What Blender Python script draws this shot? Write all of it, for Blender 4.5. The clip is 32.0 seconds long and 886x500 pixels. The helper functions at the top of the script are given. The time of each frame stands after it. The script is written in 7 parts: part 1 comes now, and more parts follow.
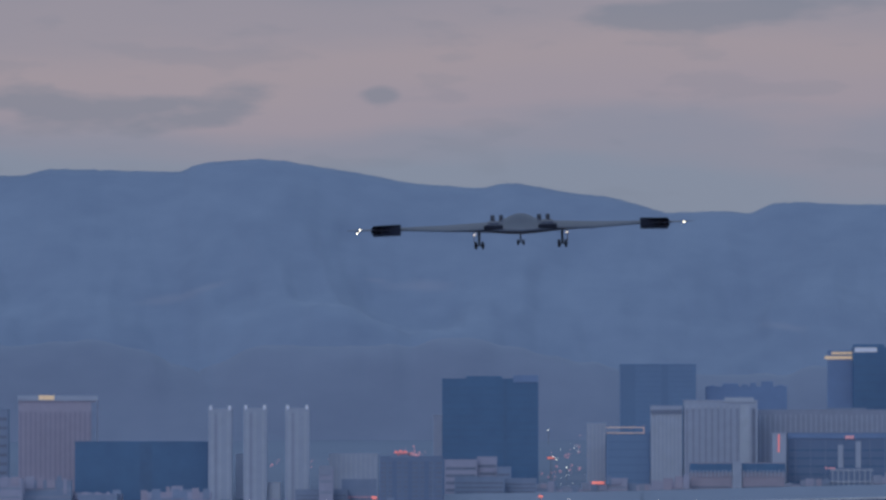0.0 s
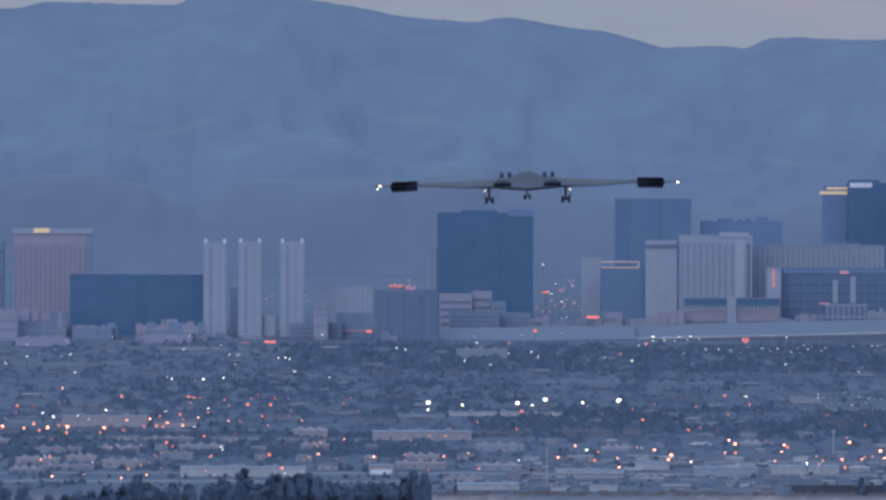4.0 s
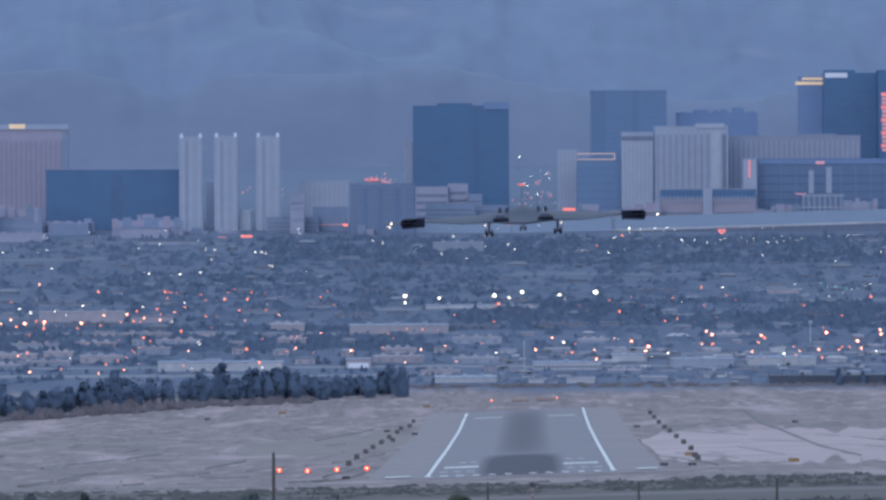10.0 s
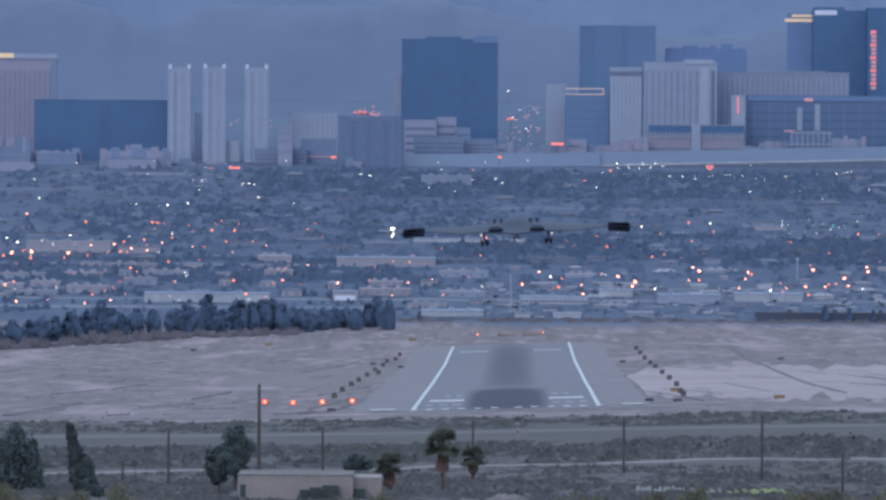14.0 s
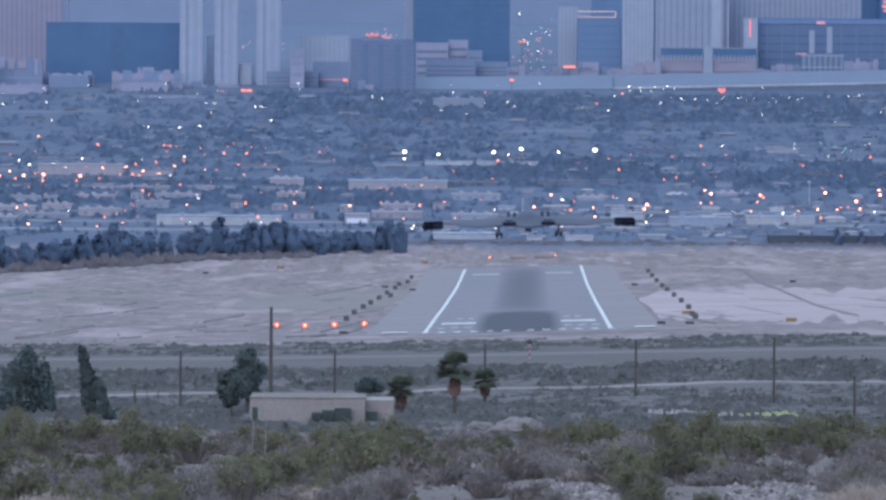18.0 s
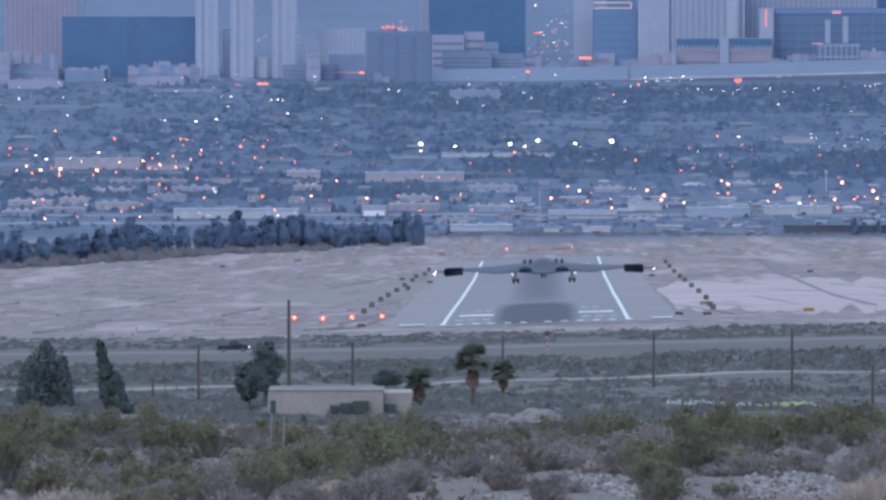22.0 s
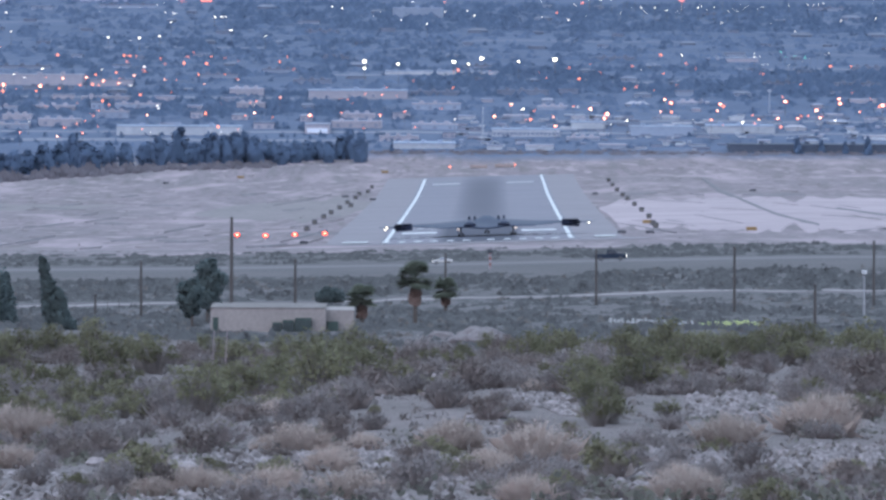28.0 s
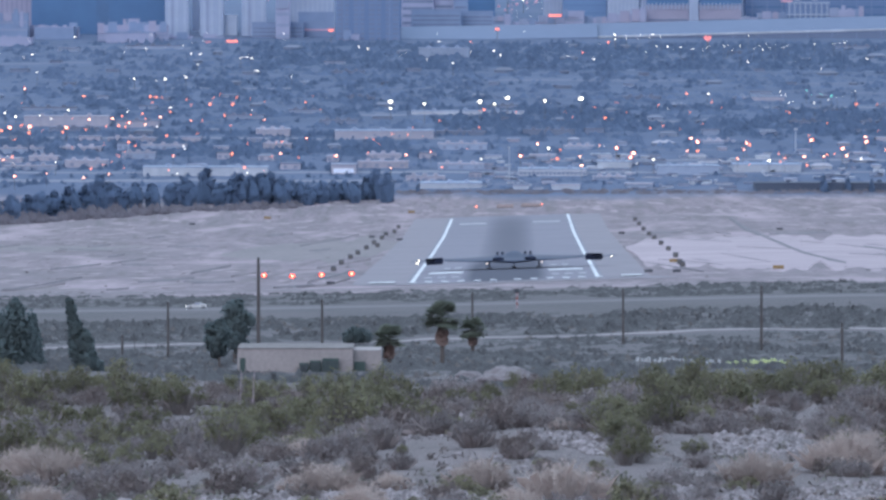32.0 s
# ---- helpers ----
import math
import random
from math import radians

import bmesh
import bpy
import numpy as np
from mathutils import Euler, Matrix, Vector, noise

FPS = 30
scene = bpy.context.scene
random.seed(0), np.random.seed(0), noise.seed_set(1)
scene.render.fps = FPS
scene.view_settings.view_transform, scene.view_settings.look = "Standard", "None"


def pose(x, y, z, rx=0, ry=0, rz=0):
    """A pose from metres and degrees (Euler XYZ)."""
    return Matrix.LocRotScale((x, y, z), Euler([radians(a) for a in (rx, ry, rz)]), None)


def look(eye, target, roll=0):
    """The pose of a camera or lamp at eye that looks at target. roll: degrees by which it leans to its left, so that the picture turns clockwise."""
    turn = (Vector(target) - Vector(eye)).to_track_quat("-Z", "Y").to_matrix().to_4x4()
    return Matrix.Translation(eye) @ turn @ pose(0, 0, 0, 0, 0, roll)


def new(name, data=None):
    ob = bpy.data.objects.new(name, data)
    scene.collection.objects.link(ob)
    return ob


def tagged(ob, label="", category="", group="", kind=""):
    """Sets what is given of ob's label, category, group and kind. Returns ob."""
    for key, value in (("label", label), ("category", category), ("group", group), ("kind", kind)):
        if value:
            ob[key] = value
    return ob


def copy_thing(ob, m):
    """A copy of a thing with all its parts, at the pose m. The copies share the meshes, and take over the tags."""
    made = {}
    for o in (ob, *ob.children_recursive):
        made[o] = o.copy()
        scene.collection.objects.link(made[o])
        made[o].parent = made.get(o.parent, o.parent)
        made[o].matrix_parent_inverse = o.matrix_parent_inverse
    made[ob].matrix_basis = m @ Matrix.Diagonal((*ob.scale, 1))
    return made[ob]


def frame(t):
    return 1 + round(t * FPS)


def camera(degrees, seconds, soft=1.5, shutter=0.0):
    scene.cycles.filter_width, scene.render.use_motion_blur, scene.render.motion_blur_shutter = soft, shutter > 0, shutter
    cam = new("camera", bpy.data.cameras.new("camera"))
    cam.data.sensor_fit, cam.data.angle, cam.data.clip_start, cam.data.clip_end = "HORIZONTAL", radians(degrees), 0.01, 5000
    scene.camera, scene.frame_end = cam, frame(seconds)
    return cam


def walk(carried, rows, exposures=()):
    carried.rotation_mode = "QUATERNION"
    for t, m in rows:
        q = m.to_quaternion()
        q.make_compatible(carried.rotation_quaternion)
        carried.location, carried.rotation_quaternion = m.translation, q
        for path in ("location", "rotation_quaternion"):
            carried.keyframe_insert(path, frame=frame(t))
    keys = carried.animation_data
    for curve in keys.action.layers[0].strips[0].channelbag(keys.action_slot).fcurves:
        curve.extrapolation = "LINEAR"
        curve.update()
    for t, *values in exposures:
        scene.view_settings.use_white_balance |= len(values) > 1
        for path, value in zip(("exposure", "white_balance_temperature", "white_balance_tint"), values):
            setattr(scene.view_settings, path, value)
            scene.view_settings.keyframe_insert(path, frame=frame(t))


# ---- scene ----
# A lookout on a desert slope above a runway, a town and its hotels; distances are drawn in,
# so that the far range stands inside five kilometres.
cam = camera(7.0, 32.0, soft=2.8, shutter=0.5)
# seconds, turn to the left, tilt up, lean to the right (degrees)
CAMERA_ROWS = [
    (0, 0.1992, 1.9125, 0.004), (0.5, 0.1896, 1.7317, 0.079), (1, 0.0143, 1.5642, 0.034), (1.5, 0.0286, 1.3661, -0.105),
    (2, 0.0024, 1.0284, -0.227), (2.5, 0.0346, 0.8480, -0.364), (4.5, 0.1434, 0.5559, -0.097), (5, 0.0296, 0.4596, -0.016),
    (5.5, -0.0052, 0.2491, -0.057), (6, -0.0563, 0.2903, -0.326), (6.5, -0.0605, 0.3062, -0.264), (7, -0.0476, 0.1197, 0.007),
    (7.5, -0.1584, 0.1219, -0.040), (8, 0.0396, -0.0895, -0.022), (8.5, -0.1580, -0.1139, -0.134), (9, -0.0458, -0.2992, -0.140),
    (9.5, -0.0335, -0.3036, -0.003), (10, -0.0287, -0.2459, 0.244), (10.5, -0.0714, -0.2306, 0.207), (11, -0.0257, -0.1530, -0.016),
    (11.5, 0.0017, -0.2934, -0.130), (12, 0.0827, -0.5527, -0.111), (12.5, -0.0401, -0.2133, -0.095), (13, -0.1903, -0.3622, -0.201),
    (13.5, -0.3008, -0.6698, -0.041), (14, -0.1287, -0.7728, -0.350), (14.5, -0.1330, -0.8196, -0.263), (16.5, -0.1595, -1.1394, -0.215),
    (17, -0.0727, -1.0693, -0.384), (17.5, -0.1106, -1.3216, -0.384), (18, -0.0375, -1.3835, -0.360), (18.5, -0.0173, -1.3659, -0.253),
    (19, -0.0000, -1.3050, 0.003), (19.5, -0.0547, -1.3967, -0.043), (20, -0.1443, -1.3538, -0.069), (20.5, 0.1061, -1.2489, -0.155),
    (21, 0.1768, -1.3523, -0.067), (21.5, 0.1680, -1.5009, -0.100), (22, 0.0983, -1.4465, 0.007), (22.5, -0.0527, -1.4158, -0.202),
    (23, -0.1017, -1.5304, -0.243), (23.5, -0.1483, -1.6280, -0.191), (24, -0.0689, -1.7651, -0.255), (24.5, -0.1139, -1.9288, -0.244),
    (25, -0.1287, -1.9521, -0.170), (25.5, -0.2037, -1.9573, -0.169), (27.5, -0.2782, -2.0209, -0.113), (28, -0.3547, -2.0967, -0.244),
    (28.5, -0.5807, -2.0487, -0.427), (29, -0.5875, -2.0402, -0.487), (29.5, -0.3352, -1.9773, -0.524), (30, -0.1223, -2.0229, -0.560),
    (30.5, -0.0215, -1.8194, -0.462), (31, -0.0752, -1.7409, -0.306), (31.5, -0.0841, -1.8009, -0.181), (32, -0.1425, -1.7825, 0.000),
]
walk(cam, [(t, pose(0, 0, 0, 90 + tilt, 0, turn) @ pose(0, 0, 0, 0, 0, -lean)) for t, turn, tilt, lean in CAMERA_ROWS],
     exposures=[(0.0, -0.53), (1.0, -0.43), (2.5, -0.28), (5.0, -0.18), (9.0, -0.02), (10.0, 0.05), (11.0, 0.02), (12.0, 0.02), (14.0, 0.02), (17.0, 0.24), (18.0, 0.34), (19.0, 0.38), (20.5, 0.34), (24.0, 0.45), (28.0, 0.55), (32.0, 0.54)])

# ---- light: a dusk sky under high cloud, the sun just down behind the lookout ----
world = bpy.data.worlds.new("dusk_sky")
scene.world = world
world.use_nodes = True
wn, wl = world.node_tree.nodes, world.node_tree.links
wn.clear()


def ramp_node(nodes, stops, mode="EASE"):
    r = nodes.new("ShaderNodeValToRGB")
    r.color_ramp.interpolation = mode
    while len(r.color_ramp.elements) < len(stops):
        r.color_ramp.elements.new(0.5)
    for e, (p, c) in zip(r.color_ramp.elements, stops):
        e.position, e.color = p, (*c, 1) if len(c) == 3 else c
    return r


w_out, w_bg, w_co = wn.new("ShaderNodeOutputWorld"), wn.new("ShaderNodeBackground"), wn.new("ShaderNodeTexCoord")
w_sep = wn.new("ShaderNodeSeparateXYZ")
wl.new(w_co.outputs["Generated"], w_sep.inputs[0])
w_band = wn.new("ShaderNodeMapRange")
w_band.inputs["From Min"].default_value, w_band.inputs["From Max"].default_value = 0.030, 0.080
w_wave, w_wmap, w_sum = wn.new("ShaderNodeTexNoise"), wn.new("ShaderNodeMapping"), wn.new("ShaderNodeMath")
w_wmap.inputs["Scale"].default_value = (14, 14, 60)
wl.new(w_co.outputs["Generated"], w_wmap.inputs[0])
wl.new(w_wmap.outputs[0], w_wave.inputs["Vector"])
w_wave.inputs["Scale"].default_value, w_wave.inputs["Detail"].default_value = 1.0, 6
w_sum.operation = "MULTIPLY_ADD"
w_sum.inputs[1].default_value = 0.022
wl.new(w_wave.outputs[0], w_sum.inputs[0])
wl.new(w_sep.outputs["Z"], w_sum.inputs[2])
w_low_shift = wn.new("ShaderNodeMath")
w_low_shift.operation = "SUBTRACT"
w_low_shift.inputs[1].default_value = 0.011
wl.new(w_sum.outputs[0], w_low_shift.inputs[0])
wl.new(w_low_shift.outputs[0], w_band.inputs["Value"])
w_low = ramp_node(wn, [(0.0, (0.294, 0.362, 0.484)), (0.26, (0.318, 0.374, 0.502)), (0.36, (0.362, 0.378, 0.490)), (0.47, (0.455, 0.408, 0.492)),
                       (0.60, (0.482, 0.420, 0.485)), (0.72, (0.423, 0.395, 0.479)), (0.85, (0.355, 0.364, 0.460)), (1.0, (0.373, 0.395, 0.511))])
wl.new(w_band.outputs[0], w_low.inputs[0])
w_map = wn.new("ShaderNodeMapping")
w_map.inputs["Scale"].default_value = (60, 60, 220)
w_map.inputs["Location"].default_value = (0.55, 0.0, 0.35)
wl.new(w_co.outputs["Generated"], w_map.inputs[0])
w_noise = wn.new("ShaderNodeTexNoise")
w_noise.inputs["Scale"].default_value, w_noise.inputs["Detail"].default_value, w_noise.inputs["Roughness"].default_value = 1.0, 6, 0.5
wl.new(w_map.outputs[0], w_noise.inputs["Vector"])
w_mask = ramp_node(wn, [(0.53, (0, 0, 0)), (0.64, (0.75, 0.75, 0.75))])
wl.new(w_noise.outputs[0], w_mask.inputs[0])
w_cloud = wn.new("ShaderNodeMix")
w_cloud.data_type = "RGBA"
w_faint = wn.new("ShaderNodeMath")
w_faint.operation = "MULTIPLY"
w_faint.inputs[1].default_value = 0.25
wl.new(w_mask.outputs[0], w_faint.inputs[0])
cover = w_faint.outputs[0]
# three flat clouds: direction, half width, half height
for cx, cz, cw, ch in ((-0.0491, 0.0532, 0.018, 0.0036), (-0.0122, 0.0548, 0.0024, 0.0012), (0.0344, 0.0661, 0.027, 0.0026)):
    c_map, c_len, c_add, c_fade, c_max = wn.new("ShaderNodeMapping"), wn.new("ShaderNodeVectorMath"), wn.new("ShaderNodeMath"), wn.new("ShaderNodeMapRange"), wn.new("ShaderNodeMath")
    c_map.inputs["Location"].default_value = (-cx / cw, 0, -cz / ch)
    c_map.inputs["Scale"].default_value = (1 / cw, 0, 1 / ch)
    c_len.operation, c_add.operation, c_max.operation = "LENGTH", "MULTIPLY_ADD", "MAXIMUM"
    wl.new(w_co.outputs["Generated"], c_map.inputs[0])
    wl.new(c_map.outputs[0], c_len.inputs[0])
    wl.new(w_noise.outputs[0], c_add.inputs[0])
    c_add.inputs[1].default_value = -4.0
    wl.new(c_len.outputs["Value"], c_add.inputs[2])
    c_fade.inputs["From Min"].default_value, c_fade.inputs["From Max"].default_value = -0.85, -1.55
    c_fade.inputs["To Max"].default_value = 0.6
    wl.new(c_add.outputs[0], c_fade.inputs["Value"])
    wl.new(cover, c_max.inputs[0])
    wl.new(c_fade.outputs[0], c_max.inputs[1])
    cover = c_max.outputs[0]
wl.new(cover, w_cloud.inputs["Factor"])
wl.new(w_low.outputs[0], w_cloud.inputs[6])
w_cloud.inputs[7].default_value = (0.262, 0.305, 0.405, 1)
w_high = wn.new("ShaderNodeMapRange")
w_high.inputs["From Min"].default_value, w_high.inputs["From Max"].default_value = 0.08, 0.55
wl.new(w_sep.outputs["Z"], w_high.inputs["Value"])
w_top = wn.new("ShaderNodeMix")
w_top.data_type = "RGBA"
wl.new(w_high.outputs[0], w_top.inputs["Factor"])
wl.new(w_cloud.outputs[2], w_top.inputs[6])
w_top.inputs[7].default_value = (0.73, 0.93, 1.135, 1)
w_sky = wn.new("ShaderNodeTexSky")
w_sky.sky_type, w_sky.sun_disc = "NISHITA", False
w_sky.sun_elevation, w_sky.sun_rotation = radians(3), radians(200)
w_add = wn.new("ShaderNodeMix")
w_add.data_type, w_add.blend_type = "RGBA", "ADD"
w_add.inputs["Factor"].default_value = 0.006
wl.new(w_top.outputs[2], w_add.inputs[6])
wl.new(w_sky.outputs[0], w_add.inputs[7])
wl.new(w_add.outputs[2], w_bg.inputs["Color"])
w_bg.inputs["Strength"].default_value = 1.0
wl.new(w_bg.outputs[0], w_out.inputs["Surface"])

sun = new("sun", bpy.data.lights.new("sun", "SUN"))
sun.data.energy, sun.data.angle, sun.data.color = 0.7, radians(40), (0.96, 0.92, 0.96)
sun.matrix_world = look((0, 0, 60), (60, 170, 0))

# ---- materials ----


def material(name, base, other=None, scale=0.5, fine=6.0, rough=0.85, metal=0.0, bump=0.0, glow=0.0, space="Object", spread=0.35, stretch=(1, 1, 1), vary=0.0, leaf=0.0, island=0.0):
    """A surface in two tones, mixed by a coarse and a fine grain; scale in grains a metre."""
    m = bpy.data.materials.new(name)
    m.use_nodes = True
    n, l = m.node_tree.nodes, m.node_tree.links
    b = n["Principled BSDF"]
    b.inputs["Roughness"].default_value, b.inputs["Metallic"].default_value = rough, metal
    other = other or tuple(c * (1 - spread) for c in base)
    co = n.new("ShaderNodeTexCoord")
    src = co.outputs["Object"]
    if space == "World":
        src = n.new("ShaderNodeNewGeometry").outputs["Position"]
    mp = n.new("ShaderNodeMapping")
    mp.inputs["Scale"].default_value = stretch
    l.new(src, mp.inputs[0])
    n1, n2 = n.new("ShaderNodeTexNoise"), n.new("ShaderNodeTexNoise")
    for q, s in ((n1, scale), (n2, fine)):
        q.inputs["Scale"].default_value, q.inputs["Detail"].default_value = s, 5
        l.new(mp.outputs[0], q.inputs["Vector"])
    add = n.new("ShaderNodeMath")
    add.operation = "ADD"
    l.new(n1.outputs[0], add.inputs[0])
    l.new(n2.outputs[0], add.inputs[1])
    fac = n.new("ShaderNodeMapRange")
    fac.inputs["From Min"].default_value, fac.inputs["From Max"].default_value = 0.75, 1.25
    l.new(add.outputs[0], fac.inputs["Value"])
    mix = n.new("ShaderNodeMix")
    mix.data_type = "RGBA"
    l.new(fac.outputs[0], mix.inputs["Factor"])
    mix.inputs[6].default_value, mix.inputs[7].default_value = (*base, 1), (*other, 1)
    last = mix.outputs[2]
    if island:
        each, hsv, vr = n.new("ShaderNodeNewGeometry"), n.new("ShaderNodeHueSaturation"), n.new("ShaderNodeMapRange")
        l.new(each.outputs["Random Per Island"], vr.inputs["Value"])
        vr.inputs["To Min"].default_value, vr.inputs["To Max"].default_value = 1 - island, 1 + island
        l.new(vr.outputs[0], hsv.inputs["Value"])
        l.new(last, hsv.inputs["Color"])
        last = hsv.outputs[0]
    if vary:
        info, hsv, vr = n.new("ShaderNodeObjectInfo"), n.new("ShaderNodeHueSaturation"), n.new("ShaderNodeMapRange")
        l.new(info.outputs["Random"], vr.inputs["Value"])
        vr.inputs["To Min"].default_value, vr.inputs["To Max"].default_value = 1 - vary, 1 + vary
        l.new(vr.outputs[0], hsv.inputs["Value"])
        l.new(last, hsv.inputs["Color"])
        last = hsv.outputs[0]
    l.new(last, b.inputs["Base Color"])
    if bump:
        bp = n.new("ShaderNodeBump")
        bp.inputs["Strength"].default_value, bp.inputs["Distance"].default_value = bump, 0.1
        l.new(n2.outputs[0], bp.inputs["Height"])
        l.new(bp.outputs[0], b.inputs["Normal"])
    if leaf:
        thru, both = n.new("ShaderNodeBsdfTranslucent"), n.new("ShaderNodeMixShader")
        l.new(last, thru.inputs["Color"])
        both.inputs[0].default_value = leaf
        l.new(b.outputs[0], both.inputs[1])
        l.new(thru.outputs[0], both.inputs[2])
        l.new(both.outputs[0], n["Material Output"].inputs["Surface"])
    if glow:
        l.new(last, b.inputs["Emission Color"])
        b.inputs["Emission Strength"].default_value = glow
    return m


def lamp_material(name, color, strength):
    m = bpy.data.materials.new(name)
    m.use_nodes = True
    b = m.node_tree.nodes["Principled BSDF"]
    b.inputs["Base Color"].default_value = (*color, 1)
    b.inputs["Emission Color"].default_value = (*color, 1)
    b.inputs["Emission Strength"].default_value = strength
    return m


# Blue air haze is painted into the rock colours of the range.
M_MOUNTAIN = material("hazed_mountain_rock", (0.151, 0.207, 0.339), (0.125, 0.176, 0.301), 0.010, 0.045, space="World", stretch=(0.8, 0.7, 1.1))
# Far leaves carry painted haze: colours lifted and blued.
M_FAR_LEAF = material("hazed_far_foliage", (0.112, 0.158, 0.277), (0.075, 0.112, 0.210), 0.018, 0.25, space="World", leaf=0.2)
M_BELT_LEAF = material("hazed_belt_foliage", (0.081, 0.122, 0.226), (0.068, 0.106, 0.200), 0.03, 0.3, space="World", leaf=0.2)
M_TREE_LINE = material("hazed_treeline_foliage", (0.109, 0.161, 0.289), (0.091, 0.139, 0.252), 0.1, 0.8, space="World", leaf=0.25)
M_BARK = material("bark", (0.10, 0.085, 0.085), None, 1.0, 8.0)
# Town walls, roofs and windows have haze painted in: bluish, low in contrast.
M_FAR_WALL = material("hazed_plaster", (0.290, 0.345, 0.470), (0.240, 0.295, 0.420), 0.05, 0.4, space="World", vary=0.12)
M_FAR_WARM = material("hazed_warm_plaster", (0.375, 0.365, 0.450), (0.310, 0.315, 0.405), 0.05, 0.4, space="World", vary=0.12)
M_FAR_PALE = material("hazed_pale_roof", (0.465, 0.500, 0.590), (0.355, 0.395, 0.490), 0.05, 0.4, space="World", vary=0.12)
M_FAR_ROOF = material("hazed_tile_roof", (0.285, 0.305, 0.410), (0.235, 0.262, 0.370), 0.05, 0.5, space="World", vary=0.12)
# Dimmer copies let the farther rows of houses sink into the haze.
M_DIM_ROOF = material("hazed_dim_tile_roof", (0.172, 0.196, 0.280), (0.140, 0.165, 0.245), 0.05, 0.5, space="World", vary=0.12)
M_DIM_WALL = material("hazed_dim_plaster", (0.186, 0.226, 0.325), (0.155, 0.192, 0.285), 0.05, 0.4, space="World", vary=0.12)
M_FAR_DARK = material("hazed_window", (0.215, 0.255, 0.375), None, 0.1, 0.6, rough=0.35)
M_HANGAR = material("dark_shed_steel", (0.074, 0.094, 0.146), (0.060, 0.077, 0.125), 0.05, 0.5, space="World")
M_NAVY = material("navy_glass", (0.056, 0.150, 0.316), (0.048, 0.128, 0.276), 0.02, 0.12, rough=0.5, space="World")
# The hotel materials below have haze painted in: bluer and flatter.
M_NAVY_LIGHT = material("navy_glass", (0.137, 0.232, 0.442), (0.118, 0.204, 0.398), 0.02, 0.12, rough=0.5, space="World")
M_TEAL = material("hazed_teal_glass", (0.119, 0.216, 0.398), (0.108, 0.198, 0.372), 0.02, 0.12, rough=0.5, space="World")
M_TEAL_BAY = material("hazed_teal_glass", (0.103, 0.194, 0.363), (0.095, 0.178, 0.339), 0.02, 0.12, rough=0.5, space="World")
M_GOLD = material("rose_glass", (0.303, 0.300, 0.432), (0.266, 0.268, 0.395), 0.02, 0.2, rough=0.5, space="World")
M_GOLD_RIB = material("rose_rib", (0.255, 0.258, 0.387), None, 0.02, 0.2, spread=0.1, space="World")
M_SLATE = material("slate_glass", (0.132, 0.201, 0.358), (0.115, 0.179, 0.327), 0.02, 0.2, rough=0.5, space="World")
M_WHITE_TOWER = material("hazed_white_concrete", (0.321, 0.381, 0.531), (0.289, 0.346, 0.490), 0.02, 0.2, space="World")
M_WHITE_RIB = material("hazed_concrete_rib", (0.363, 0.426, 0.567), None, 0.02, 0.2, spread=0.12, space="World")
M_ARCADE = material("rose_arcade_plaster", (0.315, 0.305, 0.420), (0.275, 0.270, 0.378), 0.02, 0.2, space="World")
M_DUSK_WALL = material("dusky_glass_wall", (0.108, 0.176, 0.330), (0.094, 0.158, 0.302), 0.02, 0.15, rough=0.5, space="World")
M_GREY_TOWER = material("hazed_grey_concrete", (0.209, 0.275, 0.429), (0.179, 0.244, 0.391), 0.02, 0.2, space="World")
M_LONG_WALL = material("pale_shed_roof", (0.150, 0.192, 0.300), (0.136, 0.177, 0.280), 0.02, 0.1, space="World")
M_ROSE_WALL = material("hazed_rose_plaster", (0.315, 0.337, 0.489), (0.273, 0.299, 0.445), 0.02, 0.2, space="World")
M_SIGN_GOLD = lamp_material("golden_sign", (0.85, 0.62, 0.42), 0.21)
M_SIGN_RED = lamp_material("red_sign", (0.95, 0.26, 0.26), 0.36)
M_SIGN_GLOW = lamp_material("glowing_red_sign", (1.0, 0.24, 0.20), 0.75)
M_SIGN_PINK = lamp_material("pink_sign", (0.75, 0.36, 0.44), 0.13)
M_SIGN_FRAME = lamp_material("warm_sign_tube", (0.80, 0.58, 0.50), 0.16)
M_SIGN_WHITE = lamp_material("white_sign", (0.56, 0.62, 0.78), 0.10)
M_LAMP_ORANGE = lamp_material("sodium_lamp", (1.0, 0.17, 0.08), 2.0)
M_LAMP_AMBER = lamp_material("amber_lamp", (1.0, 0.26, 0.14), 1.6)
M_BULB = lamp_material("sodium_bulb", (1.0, 0.70, 0.48), 5.0)
M_LAMP_WHITE = lamp_material("white_lamp", (1.0, 0.92, 0.82), 2.4)
M_LAMP_RED = lamp_material("red_lamp", (1.0, 0.25, 0.17), 1.4)
M_LAMP_GREEN = lamp_material("green_lamp", (0.15, 0.8, 0.62), 1.2)
M_FLOOD = lamp_material("flood_lamp", (1.0, 0.95, 0.76), 4.5)
M_STEEL = material("dull_steel", (0.20, 0.20, 0.22), None, 0.5, 4.0, rough=0.5, metal=0.6)
M_ASPHALT = material("runway_asphalt", (0.196, 0.189, 0.246), (0.166, 0.162, 0.216), 0.03, 0.4, space="World")
M_PAINT = material("white_line_paint", (0.66, 0.68, 0.74), (0.50, 0.52, 0.60), 0.15, 1.2, space="World")
M_PAINT_WORN = material("worn_line_paint", (0.40, 0.41, 0.47), (0.30, 0.31, 0.37), 0.15, 1.2, space="World")
M_WOOD = material("pole_wood", (0.085, 0.075, 0.080), (0.055, 0.05, 0.055), 0.8, 6.0, stretch=(4, 4, 0.5))

